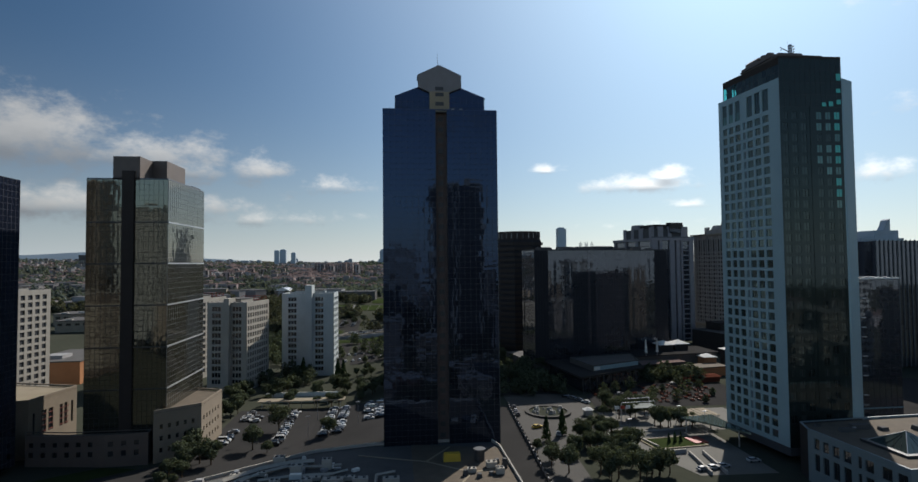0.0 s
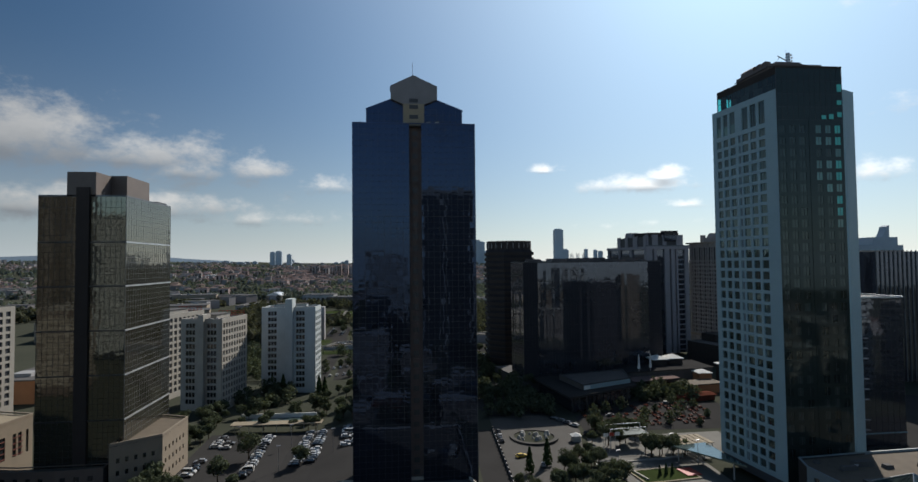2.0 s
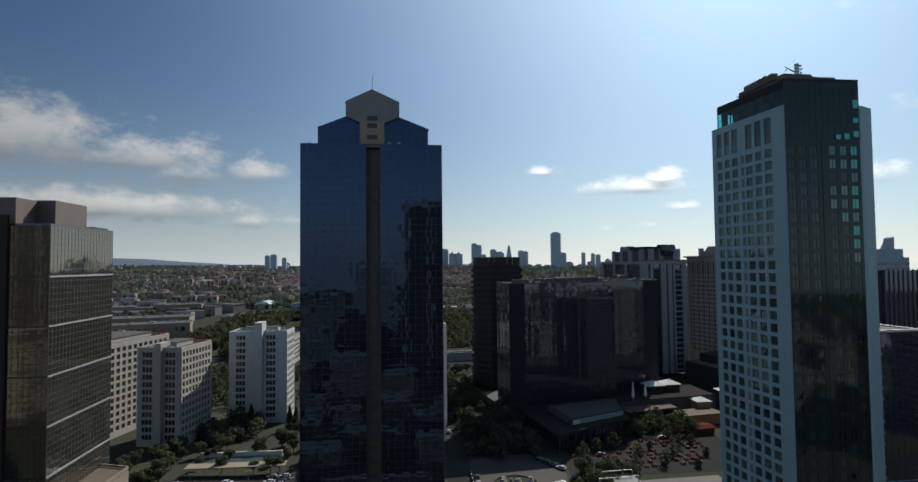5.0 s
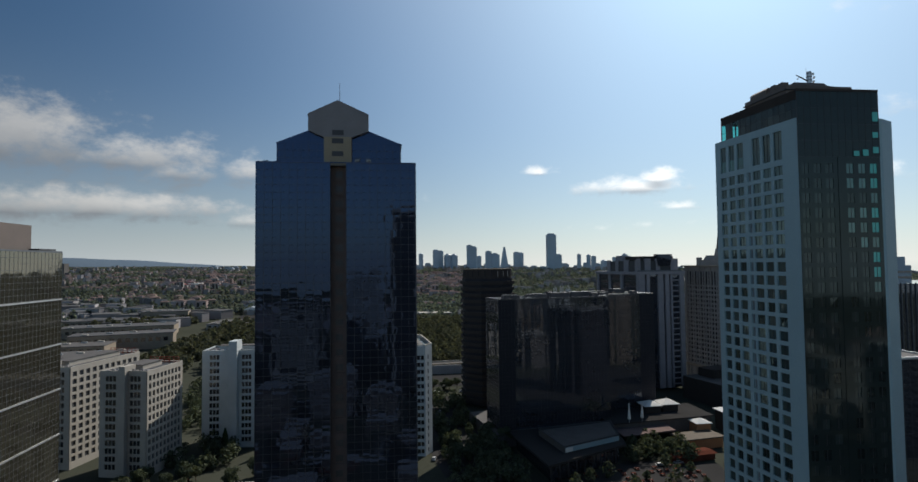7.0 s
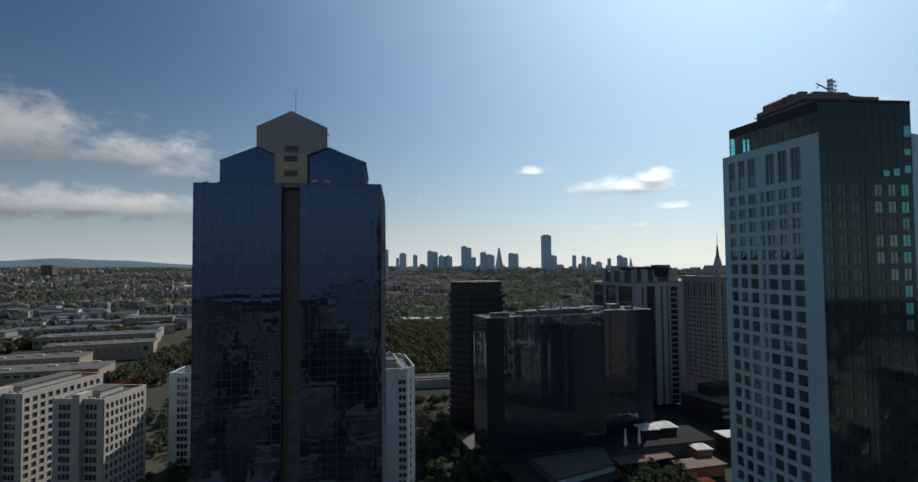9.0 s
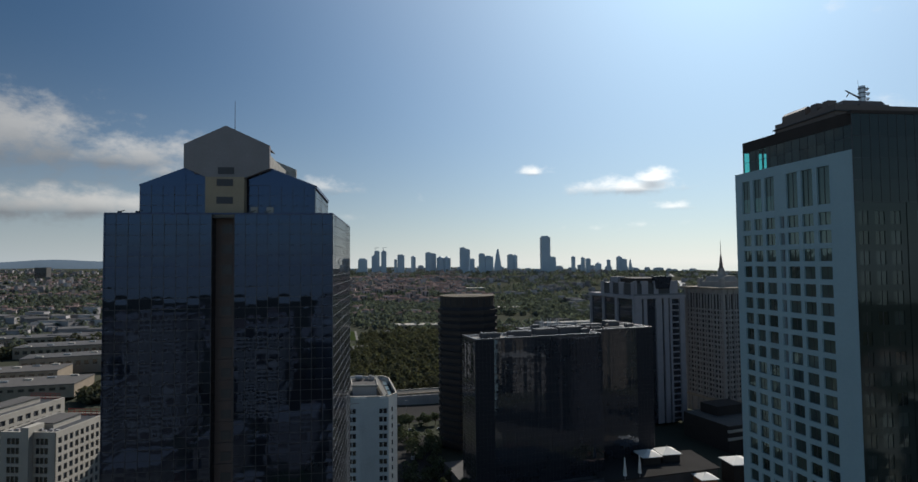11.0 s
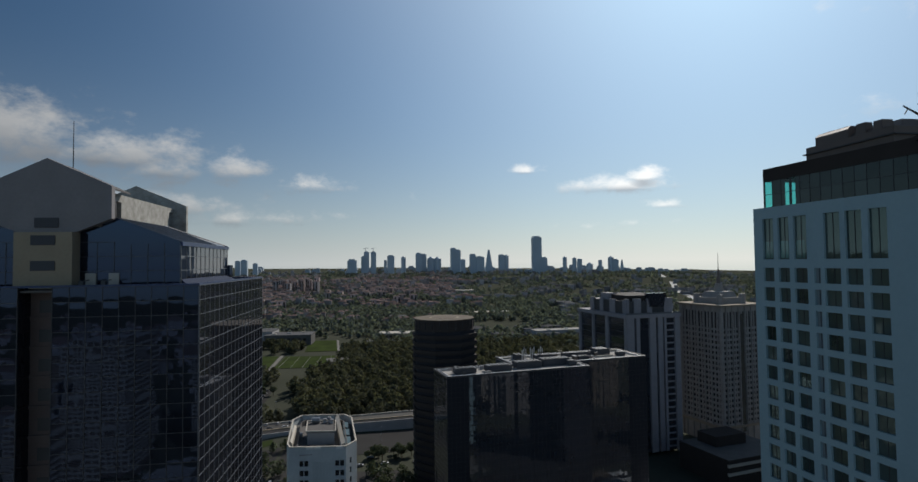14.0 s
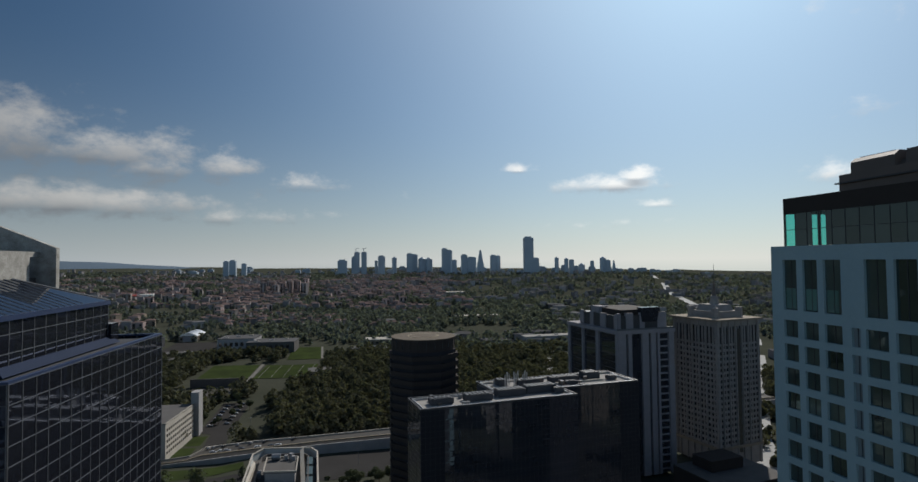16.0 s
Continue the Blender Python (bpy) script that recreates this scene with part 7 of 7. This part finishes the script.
def conifer(seed, h, r):
    q = random.Random(seed)
    ob = thing("cypress", "slim dark evergreen tree", "tree", pose(0, 0, -200), group="evergreens")
    part("trunk", Mesh().bar((0, 0, 0), (0, 0, h * .9), (h * .02, h * .006), 6), M["bark"], ob)
    cr_ = Mesh()
    for _ in range(380):
        t = q.uniform(.08, 1)
        a = q.uniform(0, 6.28)
        rr = r * (1 - t) ** .7 * q.uniform(.4, 1.05) + .1
        c = Vector((rr * math.cos(a), rr * math.sin(a), t * h))
        w = Vector((math.cos(a), math.sin(a), q.uniform(-.2, .8))).normalized()
        u = w.cross(Vector((q.gauss(0, 1), q.gauss(0, 1), q.gauss(0, 1)))).normalized()
        v = w.cross(u)
        s = .4 * q.uniform(.6, 1.3)
        cr_.add([c - u * s - v * s, c + u * s - v * s, c + u * s + v * s, c - u * s + v * s], [(0, 1, 2, 3)])
    part("crown", cr_, M["cypress"], ob)
    return ob


kinds = [tree(1, 7, 3.2), tree(2, 8.5, 3.6), tree(3, 5.5, 2.6), tree(4, 8, 2.8), tree(5, 9.5, 4.2)]
ever = [conifer(6, 9, 1.7), conifer(7, 12, 2.6)]
spots = [(-58, 196), (-69, 208), (-71, 213), (-66, 202), (-43, 231), (-23, 223), (-48, 210), (-42, 206), (50.7, 184), (54, 178), (52, 171), (56, 166), (84, 214), (98.6, 219), (95, 222), (103, 224), (108, 226), (90, 226)]
for _ in range(34):
    spots.append((rng.uniform(62, 88), rng.uniform(158, 192)))
for _ in range(10):
    spots.append((rng.uniform(70, 84), rng.uniform(196, 206)))
for _ in range(46):
    spots.append((rng.uniform(-88, 2), rng.uniform(268, 302)))
for _ in range(20):
    spots.append((rng.uniform(-30, 20), rng.uniform(300, 340)))
for _ in range(18):
    spots.append((rng.uniform(-75, -66), rng.uniform(238, 300)))
for _ in range(16):
    spots.append((rng.uniform(58, 86), rng.uniform(286, 330)))
for _ in range(12):
    spots.append((rng.uniform(92, 118), rng.uniform(230, 240)))
for _ in range(14):
    spots.append((rng.uniform(138, 172), rng.uniform(286, 304)))
for _ in range(12):
    spots.append((rng.uniform(104, 122), rng.uniform(206, 214)))
for _ in range(14):
    spots.append((rng.uniform(40, 84), rng.uniform(434, 446)))
for _ in range(12):
    spots.append((rng.uniform(-70, -62), rng.uniform(180, 200)))
for _ in range(14):
    spots.append((rng.uniform(-66, -30), rng.uniform(560, 640)))
for i, (x, y) in enumerate(spots):
    copy_thing(kinds[i % 5], pose(x, y, ground_z(x, y), 0, 0, rng.uniform(0, 360)) @ Matrix.Scale(rng.uniform(1.0, 1.35) if i < 7 else rng.uniform(.55, .95), 4))
for x, y, k in ((65, 203, .8), (57, 196, .75), (101, 190.5, .4), (103.5, 191, .42), (106, 191.5, .4), (-30, 330, 1), (-27, 331, .9), (-50, 334, 1)):
    copy_thing(ever[0 if 100 < x < 107 else 1], pose(x, y, ground_z(x, y), 0, 0, rng.uniform(0, 360)) @ Matrix.Scale(k, 4))
for ob in kinds + ever:
    for o in (*ob.children_recursive, ob):
        bpy.data.objects.remove(o)


# ---- cars ----
def car(colour, name, van=False):
    ob = thing("car", f"{name} parked {'van' if van else 'car'} on asphalt", "van" if van else "car", pose(0, 0, -200), group="parked cars")
    L, W_, H = (5.0, 1.9, 2.1) if van else (4.4, 1.76, 1.45)
    me = Mesh()
    side = [(-L / 2, .35), (L / 2, .35), (L / 2, .72), (L / 2 - .9, .9), (-L / 2 + .1, .95)] if not van else [(-L / 2, .35), (L / 2, .35), (L / 2, .9), (L / 2 - .7, 1.15), (-L / 2, 1.15)]
    me.profile(side, -W_ / 2, W_ / 2)
    part("body", me, colour, ob)
    z0 = side[-1][1]
    f, b = (L / 2 - 1.0, -L / 2 + .35) if not van else (L / 2 - .75, -L / 2 + .05)
    part("cabin", Mesh().prism(rect(b, -W_ / 2 + .06, f, W_ / 2 - .06), z0 - .08, H - .12, rect(b + .35, -W_ / 2 + .22, f - .8, W_ / 2 - .22)), M["pane"], ob)
    part("roof", Mesh().prism(rect(b + .33, -W_ / 2 + .2, f - .78, W_ / 2 - .2), H - .12, H, rect(b + .5, -W_ / 2 + .3, f - .95, W_ / 2 - .3)), colour, ob)
    for x in (-L * .3, L * .31):
        for y in (-W_ / 2 + .05, W_ / 2 - .05):
            part("wheel", Mesh().bar((x, y - .1, .32), (x, y + .1, .32), .32, 10), M["tyre"], ob)
    return ob


paint = {n: mat("car_" + n, c, None, .4, 0, bump=0) for n, c in (("white", (.46, .46, .45)), ("silver", (.28, .29, .31)), ("black", (.02, .02, .024)), ("grey", (.16, .17, .18)), ("red", (.3, .03, .03)), ("blue", (.05, .08, .2)))}
paint["yellow"] = M["yellow"]
cars = [car(paint[n], n) for n in ("white", "black", "silver", "grey", "black", "white", "black", "grey", "silver", "white")]
taxi, van = car(paint["yellow"], "yellow"), car(paint["white"], "white", True)
k = 0
for x, y0, y1, gap in ((-60, 214, 262, .45), (-55.2, 240, 262, .6), (-41, 214, 260, .2), (-24.5, 220, 262, .12), (-19.2, 224, 262, .1), (-8, 236, 262, .15), (-3.2, 236, 262, .2), (-62, 186, 208, .4), (-36, 186, 206, .5)):
    y = y0
    while y < y1:
        if rng.random() > gap:
            copy_thing(cars[k * 7 % 10] if rng.random() > .06 else van, pose(x + rng.uniform(-.4, .4), y, ground_z(x, y) + .31, 0, 0, rng.choice((0, 180)) + rng.uniform(-3, 3)))
            k += 1
        y += 2.75
for x, y, a in ((54.5, 236, 84), (54.2, 230, 84), (55.0, 242, 86), (88, 252, 130), (90, 248, 130), (86, 256, 130), (84, 259, 128), (64, 203, 70), (99, 164, 10), (103, 165, 10), (107, 166, 10), (95, 180, 20), (92, 236, 10), (150, 282, 0), (160, 284, 10), (112, 262, 20),
                (15, 400, 20), (20, 392, 10), (48, 428, 20), (62, 430, 8), (80, 431, 8), (98, 432, 5), (54, 440, 170), (90, 470, 10), (50, 300, 80), (58, 330, 85), (62, 350, 85), (120, 170, 0), (60, 380, 85)):
    copy_thing(cars[k * 3 % 10], pose(x, y, ground_z(x, y) + .11, 0, 0, a))
    k += 1
copy_thing(taxi, pose(58, 212, .11, 0, 0, 20))
for i in range(26):
    x = -38 + (i % 13) * 4.6 + rng.uniform(-1, 1)
    z = -.4 + (x + 9) * (5.4 / 43 if x > -9 else 2.8 / 31)
    y = (519.0 if i < 13 else 509.5) - max(x + 9, 0) * .24
    if x < 20 and rng.random() < (.75 if i < 13 else .35):
        copy_thing(cars[(i * 3) % 10], pose(x, y, z + .05, 0, 5 if x < -9 else -7, rng.uniform(-8, 8) + (70 if i < 13 else 0)))
for i in range(14):
    copy_thing(cars[(i * 7) % 10], pose(-52 + (i % 2) * 11, 575 + i * 4.5, ground_z(-50, 575 + i * 4.5) + .3, 0, 0, rng.uniform(-6, 6)))
for i in range(22):
    x, y = -30 + (i % 11) * 4.6, 385 + (i // 11) * 26 + rng.uniform(-1, 1)
    copy_thing(cars[(i * 9) % 10], pose(x, y, ground_z(x, y) + .1, 0, 0, 90 + rng.uniform(-4, 4)))
for ob in cars + [taxi, van]:
    for o in (*ob.children_recursive, ob):
        bpy.data.objects.remove(o)

# ---- street lamps, flags, shelters ----
lamp = thing("street_lamp", "grey metal street lamp with flat head", "lamp", pose(-50, 220, ground_z(-50, 220)), group="street lamps")
part("pole", Mesh().bar((0, 0, 0), (0, 0, 9), (.12, .07), 6), M["lamp_metal"], lamp)
part("head", Mesh().box(-.9, .9, -.25, .25, 9, 9.25), M["lamp_metal"], lamp)
for x, y in ((-50, 245), (-30, 220), (-30, 246), (-12, 232), (-66, 228), (113, 206), (119, 198), (86, 190), (-60, 520), (30, 548), (90, 470), (-20, 560), (60, 470)):
    copy_thing(lamp, pose(x, y, ground_z(x, y), 0, 0, 20))
for x, y, c, n in ((92, 213, "red", "red"), (89.5, 212.5, "canvas", "white"), (94.5, 213.5, "canvas", "white")):
    fg = thing("flag", f"{n} flag on a slim pole", "flag", pose(x, y, .1), group="flags")
    part("pole", Mesh().bar((0, 0, 0), (0, 0, 8), .07, 6), M["silver"], fg)
    part("cloth", Mesh().add([(0, 0, 7.8), (.6, .25, 7.7), (1.3, 0, 7.75), (2, .3, 7.6), (2, .3, 6.3), (1.3, 0, 6.45), (.6, .25, 6.4), (0, 0, 6.5)], [(0, 1, 6, 7), (1, 2, 5, 6), (2, 3, 4, 5)]), M[c], fg)
can2 = thing("car_shelter", "long beige shelter roof behind the car park", "shelter")
part("roof", Mesh().prism(turned(-60, 266, -2, 40, 6), -1.4, -1.0), M["beige"], can2)
for x in range(-58, -20, 6):
    part("post", Mesh().bar((x, 267, -5), (x, 267, -1.4), .12, 5), M["silver"], can2)
pool = thing("tennis_court", "dull green covered court among trees", "court")
part("floor", Mesh().prism(turned(-60, 277, -2, 34, 12), -4.9, -4.4), M["dull_glass"], pool)
part("edge", Mesh().prism(turned(-61, 289, -2, 36, .5), -5, -2.4), M["canvas"], pool)
hut = thing("gate_hut", "small white gate hut on the square", "hut", pose(84, 228, .1))
part("body", Mesh().box(-1.6, 1.6, -1.4, 1.4, 0, 2.4), M["whitewash"], hut)
part("roof", Mesh().prism(rect(-2.1, -1.9, 2.1, 1.9), 2.4, 3.4, rect(-.3, -.3, .3, .3)), M["canvas"], hut)

# ---- city behind the viewer, unseen, added for the glass to mirror ----
def rear_block(x0, y0, x1, y1, h, wall, glass, what="office block with banded floors", edge=None):
    ob = thing("rear_office_block", what + " mirrored in the glass fronts", "office building", group="mirrored blocks")
    part("body", Mesh().prism(rect(x0, y0, x1, y1), -5, h), M[glass], ob)
    grid = Mesh()
    for k in range(int(h // 4)):
        grid.prism(rect(x0 - .3, y0 - .3, x1 + .3, y1 + .3), k * 4, k * 4 + 1.7)
    for k in range(int((x1 - x0) // 5) + 1):
        grid.box(x0 + k * 5 - .5, x0 + k * 5 + .5, y1 - .2, y1 + .45, 0, h)
    part("facade_grid", grid, M[wall], ob)
    part("roof", Mesh().prism(rect(x0 - .5, y0 - .5, x1 + .5, y1 + .5), h, h + .6), M["gravel"], ob)
    if edge:
        for x in (x0, x0 + (x1 - x0) * .42, x1 - 1.8):
            part("corner_pier", Mesh().box(x, x + 1.8, y1, y1 + .8, 0, h + 1.2), M[edge], ob)
        part("cornice", Mesh().box(x0, x1, y1, y1 + .9, h - 2.4, h + 1.2), M[edge], ob)


rear_block(26, -130, 68, -90, 128, "dark_frame", "black_glass", "tall dark office block", "whitewash")
rear_block(-214, -84, -184, -56, 106, "bluewhite", "pane", "tall pale residential tower")
rear_block(-268, -90, -232, -60, 128, "deck", "black_glass", "tall balconied brown tower", "tan")
rear_block(-60, -170, -30, -130, 58, "whitewash", "pane")
rear_block(-110, -120, -80, -80, 74, "whitewash", "brown")
rear_block(100, -180, 150, -140, 64, "whitewash", "pane")
rear_block(190, -90, 230, -40, 96, "brown", "black_glass")
rear_block(-20, -260, 20, -230, 80, "bluewhite", "brown")
rear_block(-180, -220, -140, -180, 50, "cream", "brown")
rear_block(60, -320, 110, -280, 60, "tan", "pane")
sites = [(-214, -84, -184, -56), (-268, -90, -232, -60), (-60, -170, -30, -130), (-110, -120, -80, -80), (100, -180, 150, -140), (190, -90, 230, -40), (-20, -260, 20, -230), (-180, -220, -140, -180), (26, -130, 68, -90)]


def vacant(x0, y0, x1, y1, gap=5):
    """Whether a building site is free; if so it is taken."""
    if any(x0 < b[2] + gap and x1 > b[0] - gap and y0 < b[3] + gap and y1 > b[1] - gap for b in sites):
        return False
    sites.append((x0, y0, x1, y1))
    return True


# unseen filler blocks at random places, kept pale to brighten the mirror images
for k in range(44):
    x, y = (rng.uniform(-330, -95), rng.uniform(-150, 70)) if k % 2 else (rng.uniform(120, 330), rng.uniform(-160, 20))
    w, d = rng.uniform(16, 34), rng.uniform(14, 24)
    if vacant(x, y, x + w, y + d):
        rear_block(x, y, x + w, y + d, rng.uniform(12, 46), rng.choice(("whitewash", "tan", "cream", "bluewhite", "grey_conc")), "brown", "pale city block")
for x0, y0, x1, y1, h, w_ in ((-18, -62, 6, -36, 24, "tan"), (14, -50, 34, -30, 14, "cream"), (70, -70, 94, -44, 30, "grey_conc"), (-48, -46, -30, -24, 18, "cream"), (84, -24, 104, -4, 20, "brown"), (-70, 6, -48, 26, 22, "beige")):
    if vacant(x0, y0, x1, y1):
        rear_block(x0, y0, x1, y1, h, w_, "brown", "pale low city block")
# unseen streets, courts and lawns added to brighten what the glass mirrors
for poly, mt_, what in (([(-90, 60), (-84, 60), (-40, -120), (-48, -120)], "far_road", "pale worn street"), ([(-120, 20), (120, 44), (120, 52), (-120, 28)], "far_road", "pale worn street"), ([(-140, -110), (130, -86), (130, -78), (-140, -102)], "far_road", "pale worn street"),
                       ([(60, 100), (68, 100), (98, -120), (88, -120)], "far_road", "pale worn street"), ([(-30, 56), (4, 60), (2, 84), (-32, 80)], "pale_paving", "pale paved court"), ([(20, 4), (56, 8), (52, 34), (18, 30)], "pale_paving", "pale paved court"),
                       ([(-76, -60), (-50, -56), (-56, -20), (-82, -24)], "pale_paving", "pale paved court"), ([(-20, -28), (10, -26), (8, 0), (-22, -4)], "pitch", "green lawn"), ([(74, -20), (82, -60), (120, -56), (112, -14)], "pitch", "green lawn"), ([(-110, 40), (-94, 40), (-90, 84), (-108, 84)], "pitch", "green lawn")):
    sheet("rear_ground", poly, 0.14, M[mt_], what + " mirrored in the glass", "ground")
woods("woodland", "trees below the dark office block", [(x, y) for x, y in [(rng.uniform(55, 98), rng.uniform(262, 334)) for _ in range(150)] if not (x - 93) * .45 + 264 < y < 320 or x < 86][:70] + [(rng.uniform(136, 172), rng.uniform(286, 312)) for _ in range(30)] + [(rng.uniform(52, 80), rng.uniform(336, 420)) for _ in range(36)], 7, .42, 170, "leaf")
woods("woodland", "small trees among the terrace tables", [(97, 243), (101, 247), (108, 243), (113, 246), (119, 242), (104, 262), (112, 268), (121, 271), (129, 262), (137, 268), (143, 259), (150, 266), (134, 248), (147, 245), (158, 258), (160, 274), (126, 255), (152, 280)], 5.5, .4, 130, "leaf")
woods("woodland", "trees round the slab blocks", [(rng.uniform(-112, -44), rng.uniform(372, 494)) for _ in range(150)] + [(rng.uniform(-72, -42), rng.uniform(304, 342)) for _ in range(26)] + [(rng.uniform(-38, 20), 376 + 22 * rng.randrange(5) + rng.uniform(-1, 1)) for _ in range(36)], 7.5, .48, 140, "leaf")
# more unseen pale blocks, added for the dark office block to mirror
for x, y, h, w_ in ((230, 60, 58, "whitewash"), (262, 40, 44, "cream"), (262, 96, 70, "bluewhite"), (300, 110, 52, "whitewash"), (300, 150, 64, "cream"), (340, 90, 60, "grey_conc"), (350, 170, 72, "whitewash"), (225, 110, 30, "tan")):
    if vacant(x, y, x + 22, y + 26):
        rear_block(x, y, x + 22, y + 26, h, w_, "pane", "tall pale city block")
for k in range(60):
    x, y = rng.uniform(-90, 110), rng.uniform(-22, 96)
    w, d = rng.uniform(9, 18), rng.uniform(7, 12)
    if len(sites) < 75 and vacant(x, y, x + w, y + d, 6):
        rear_block(x, y, x + w, y + d, rng.uniform(4, 10), rng.choice(("cream", "tan", "terracotta", "beige")), "brown", "low pale house")
woods("woodland", "street trees behind the viewer", [p for p in [(rng.uniform(-120, 130), rng.uniform(-30, 105)) for _ in range(200)] if not any(b[0] - 4 < p[0] < b[2] + 4 and b[1] - 4 < p[1] < b[3] + 4 for b in sites)], 8, .5, 110)
for x, y, w, d in ((-120, -230, 240, 20), (-30, -110, 40, 30), (100, -60, 60, 40), (-130, -60, 50, 40)):
    sheet("rear_road", rect(x, y, x + w, y + d), 0.1, M["asphalt"], "paved street mirrored in the glass", "road")

# ---- apartment blocks on the far slopes ----
def mid_block(x, y, w, d, h, turn, wall):
    ob = thing("apartment_block", "far rose and cream apartment block with dark window rows", "apartment block", pose(x, y, ground_z(x, y) - 2, 0, 0, turn), group="far apartment blocks")
    part("body", Mesh().prism(rect(-w / 2, -d / 2, w / 2, d / 2), 0, h), M[wall], ob)
    part("roof", Mesh().prism(rect(-w / 2 - .5, -d / 2 - .5, w / 2 + .5, d / 2 + .5), h, h + 1.6, rect(-w / 4, -d / 4, w / 4, d / 4)), M["tile"], ob)
    for s in (-.3, .3):
        part("window_strip", Mesh().box(s * w - w * .12, s * w + w * .12, -d / 2 - .25, -d / 2 + .05, 4, h - 2.5), M["pane"], ob)


mb = random.Random(41)
for a0, a1, d0, d1, h0, h1, count, walls in ((-10.0, -5.2, 1780, 2080, 26, 44, 26, ("rose", "rose", "house")), (-14.2, -9.5, 1240, 1330, 14, 22, 14, ("rose", "tan")), (-5.4, 4.2, 1380, 1720, 14, 26, 34, ("rose", "rose", "tan")),
                                             (-24.5, -19.5, 1080, 1260, 12, 20, 12, ("cream", "rose")), (-22, -13, 1500, 2000, 14, 26, 20, ("rose", "house", "tan"))):
    put = []
    for k in range(count * 4):
        az_, r_ = radians(mb.uniform(a0, a1)), mb.uniform(d0, d1)
        x, y = 64 + r_ * math.sin(az_), 123 + r_ * math.cos(az_)
        if len(put) < count and all((x - p) ** 2 + (y - q) ** 2 > 26 ** 2 for p, q in put):
            put.append((x, y))
            mid_block(x, y, mb.uniform(12, 20), mb.uniform(11, 15), mb.uniform(h0, h1), mb.uniform(-25, 25), mb.choice(walls))

# ---- levelling ----
# The plan above was drawn on a grid that leans to one side: bring every thing to its level place, and keep it upright.
LEAN_NEAR = np.array([[-3.65, 1.62, -1.39], [.0174, .0107, -.0232], [.0018, .0083, .0065], [.0258, -.0245, .0133]])
LEAN_FAR = np.array([[1.42, 14.1, -1.37], [.0127, .0041, -.0214], [-.0027, .0026, .0069], [.0232, -.0347, .0117]])
# whole buildings with all that stands on them: plan box and shift
BLOCKS = [(-5, 36, 177.1, 212, (.1, 0, .4)), (123, 157, 166.8, 202, (2.8, 3.3, -1.0)), (-106, -76, 202, 242, (-2.2, 2.4, 3.8)), (72, 192, 312, 375, (.4, 3.7, -.6)), (74, 111, 386, 424, (-.3, 2.9, .4)),
          (192, 245, 418, 490, (3.6, 8.7, -2.1)), (258, 306, 424, 470, (6.6, 10.3, -3.4)), (19, 52, 306, 356, (-1.4, 1.5, .8)), (-99, -68, 302, 338, (-2.6, 2.0, 3.2)), (-67, -33, 342, 364, (-1.9, 1.3, 2.5)),
          (-136, -98, 314, 368, (-4.1, 4.0, 4.1)), (-192, -166, 282, 308, (-4.1, 1.2, 6.4)), (-61, 37, 119, 177, (-3.0, 2.2, .2))]


def level(p):
    """The shift of points, an array of n by 3."""
    q = np.column_stack((np.ones(len(p)), p))
    q[:, 2] = np.maximum(q[:, 2], 120)
    w = np.clip((q[:, 2:3] - 480) / 500, 0, 1)
    w = w * w * (3 - 2 * w)
    return q @ LEAN_NEAR * (1 - w) + q @ LEAN_FAR * w


def mesh_points(me):
    p = np.empty(len(me.vertices) * 3)
    me.vertices.foreach_get("co", p)
    return p.reshape(-1, 3)


for ob in [o for o in scene.objects if o.parent is None and o.type in ("MESH", "EMPTY")]:
    if ob.type == "MESH" or ob.get("kind") in ("structure", "stuff"):
        for o in (ob, *ob.children):
            if o.type == "MESH":
                p = mesh_points(o.data)
                o.data.vertices.foreach_set("co", (p + level(p)).ravel())
                o.data.update()
        continue
    corners = np.array([ob.matrix_basis @ c.matrix_basis @ Vector(k) for c in ob.children for k in c.bound_box])
    x, y, z = (corners[:, 0].min() + corners[:, 0].max()) / 2, (corners[:, 1].min() + corners[:, 1].max()) / 2, corners[:, 2].max()
    shift = next((d for x0, x1, y0, y1, d in BLOCKS if x0 < x < x1 and y0 < y < y1), None)
    ob.location += Vector(shift if shift else level(np.array([[x, y, z]]))[0])
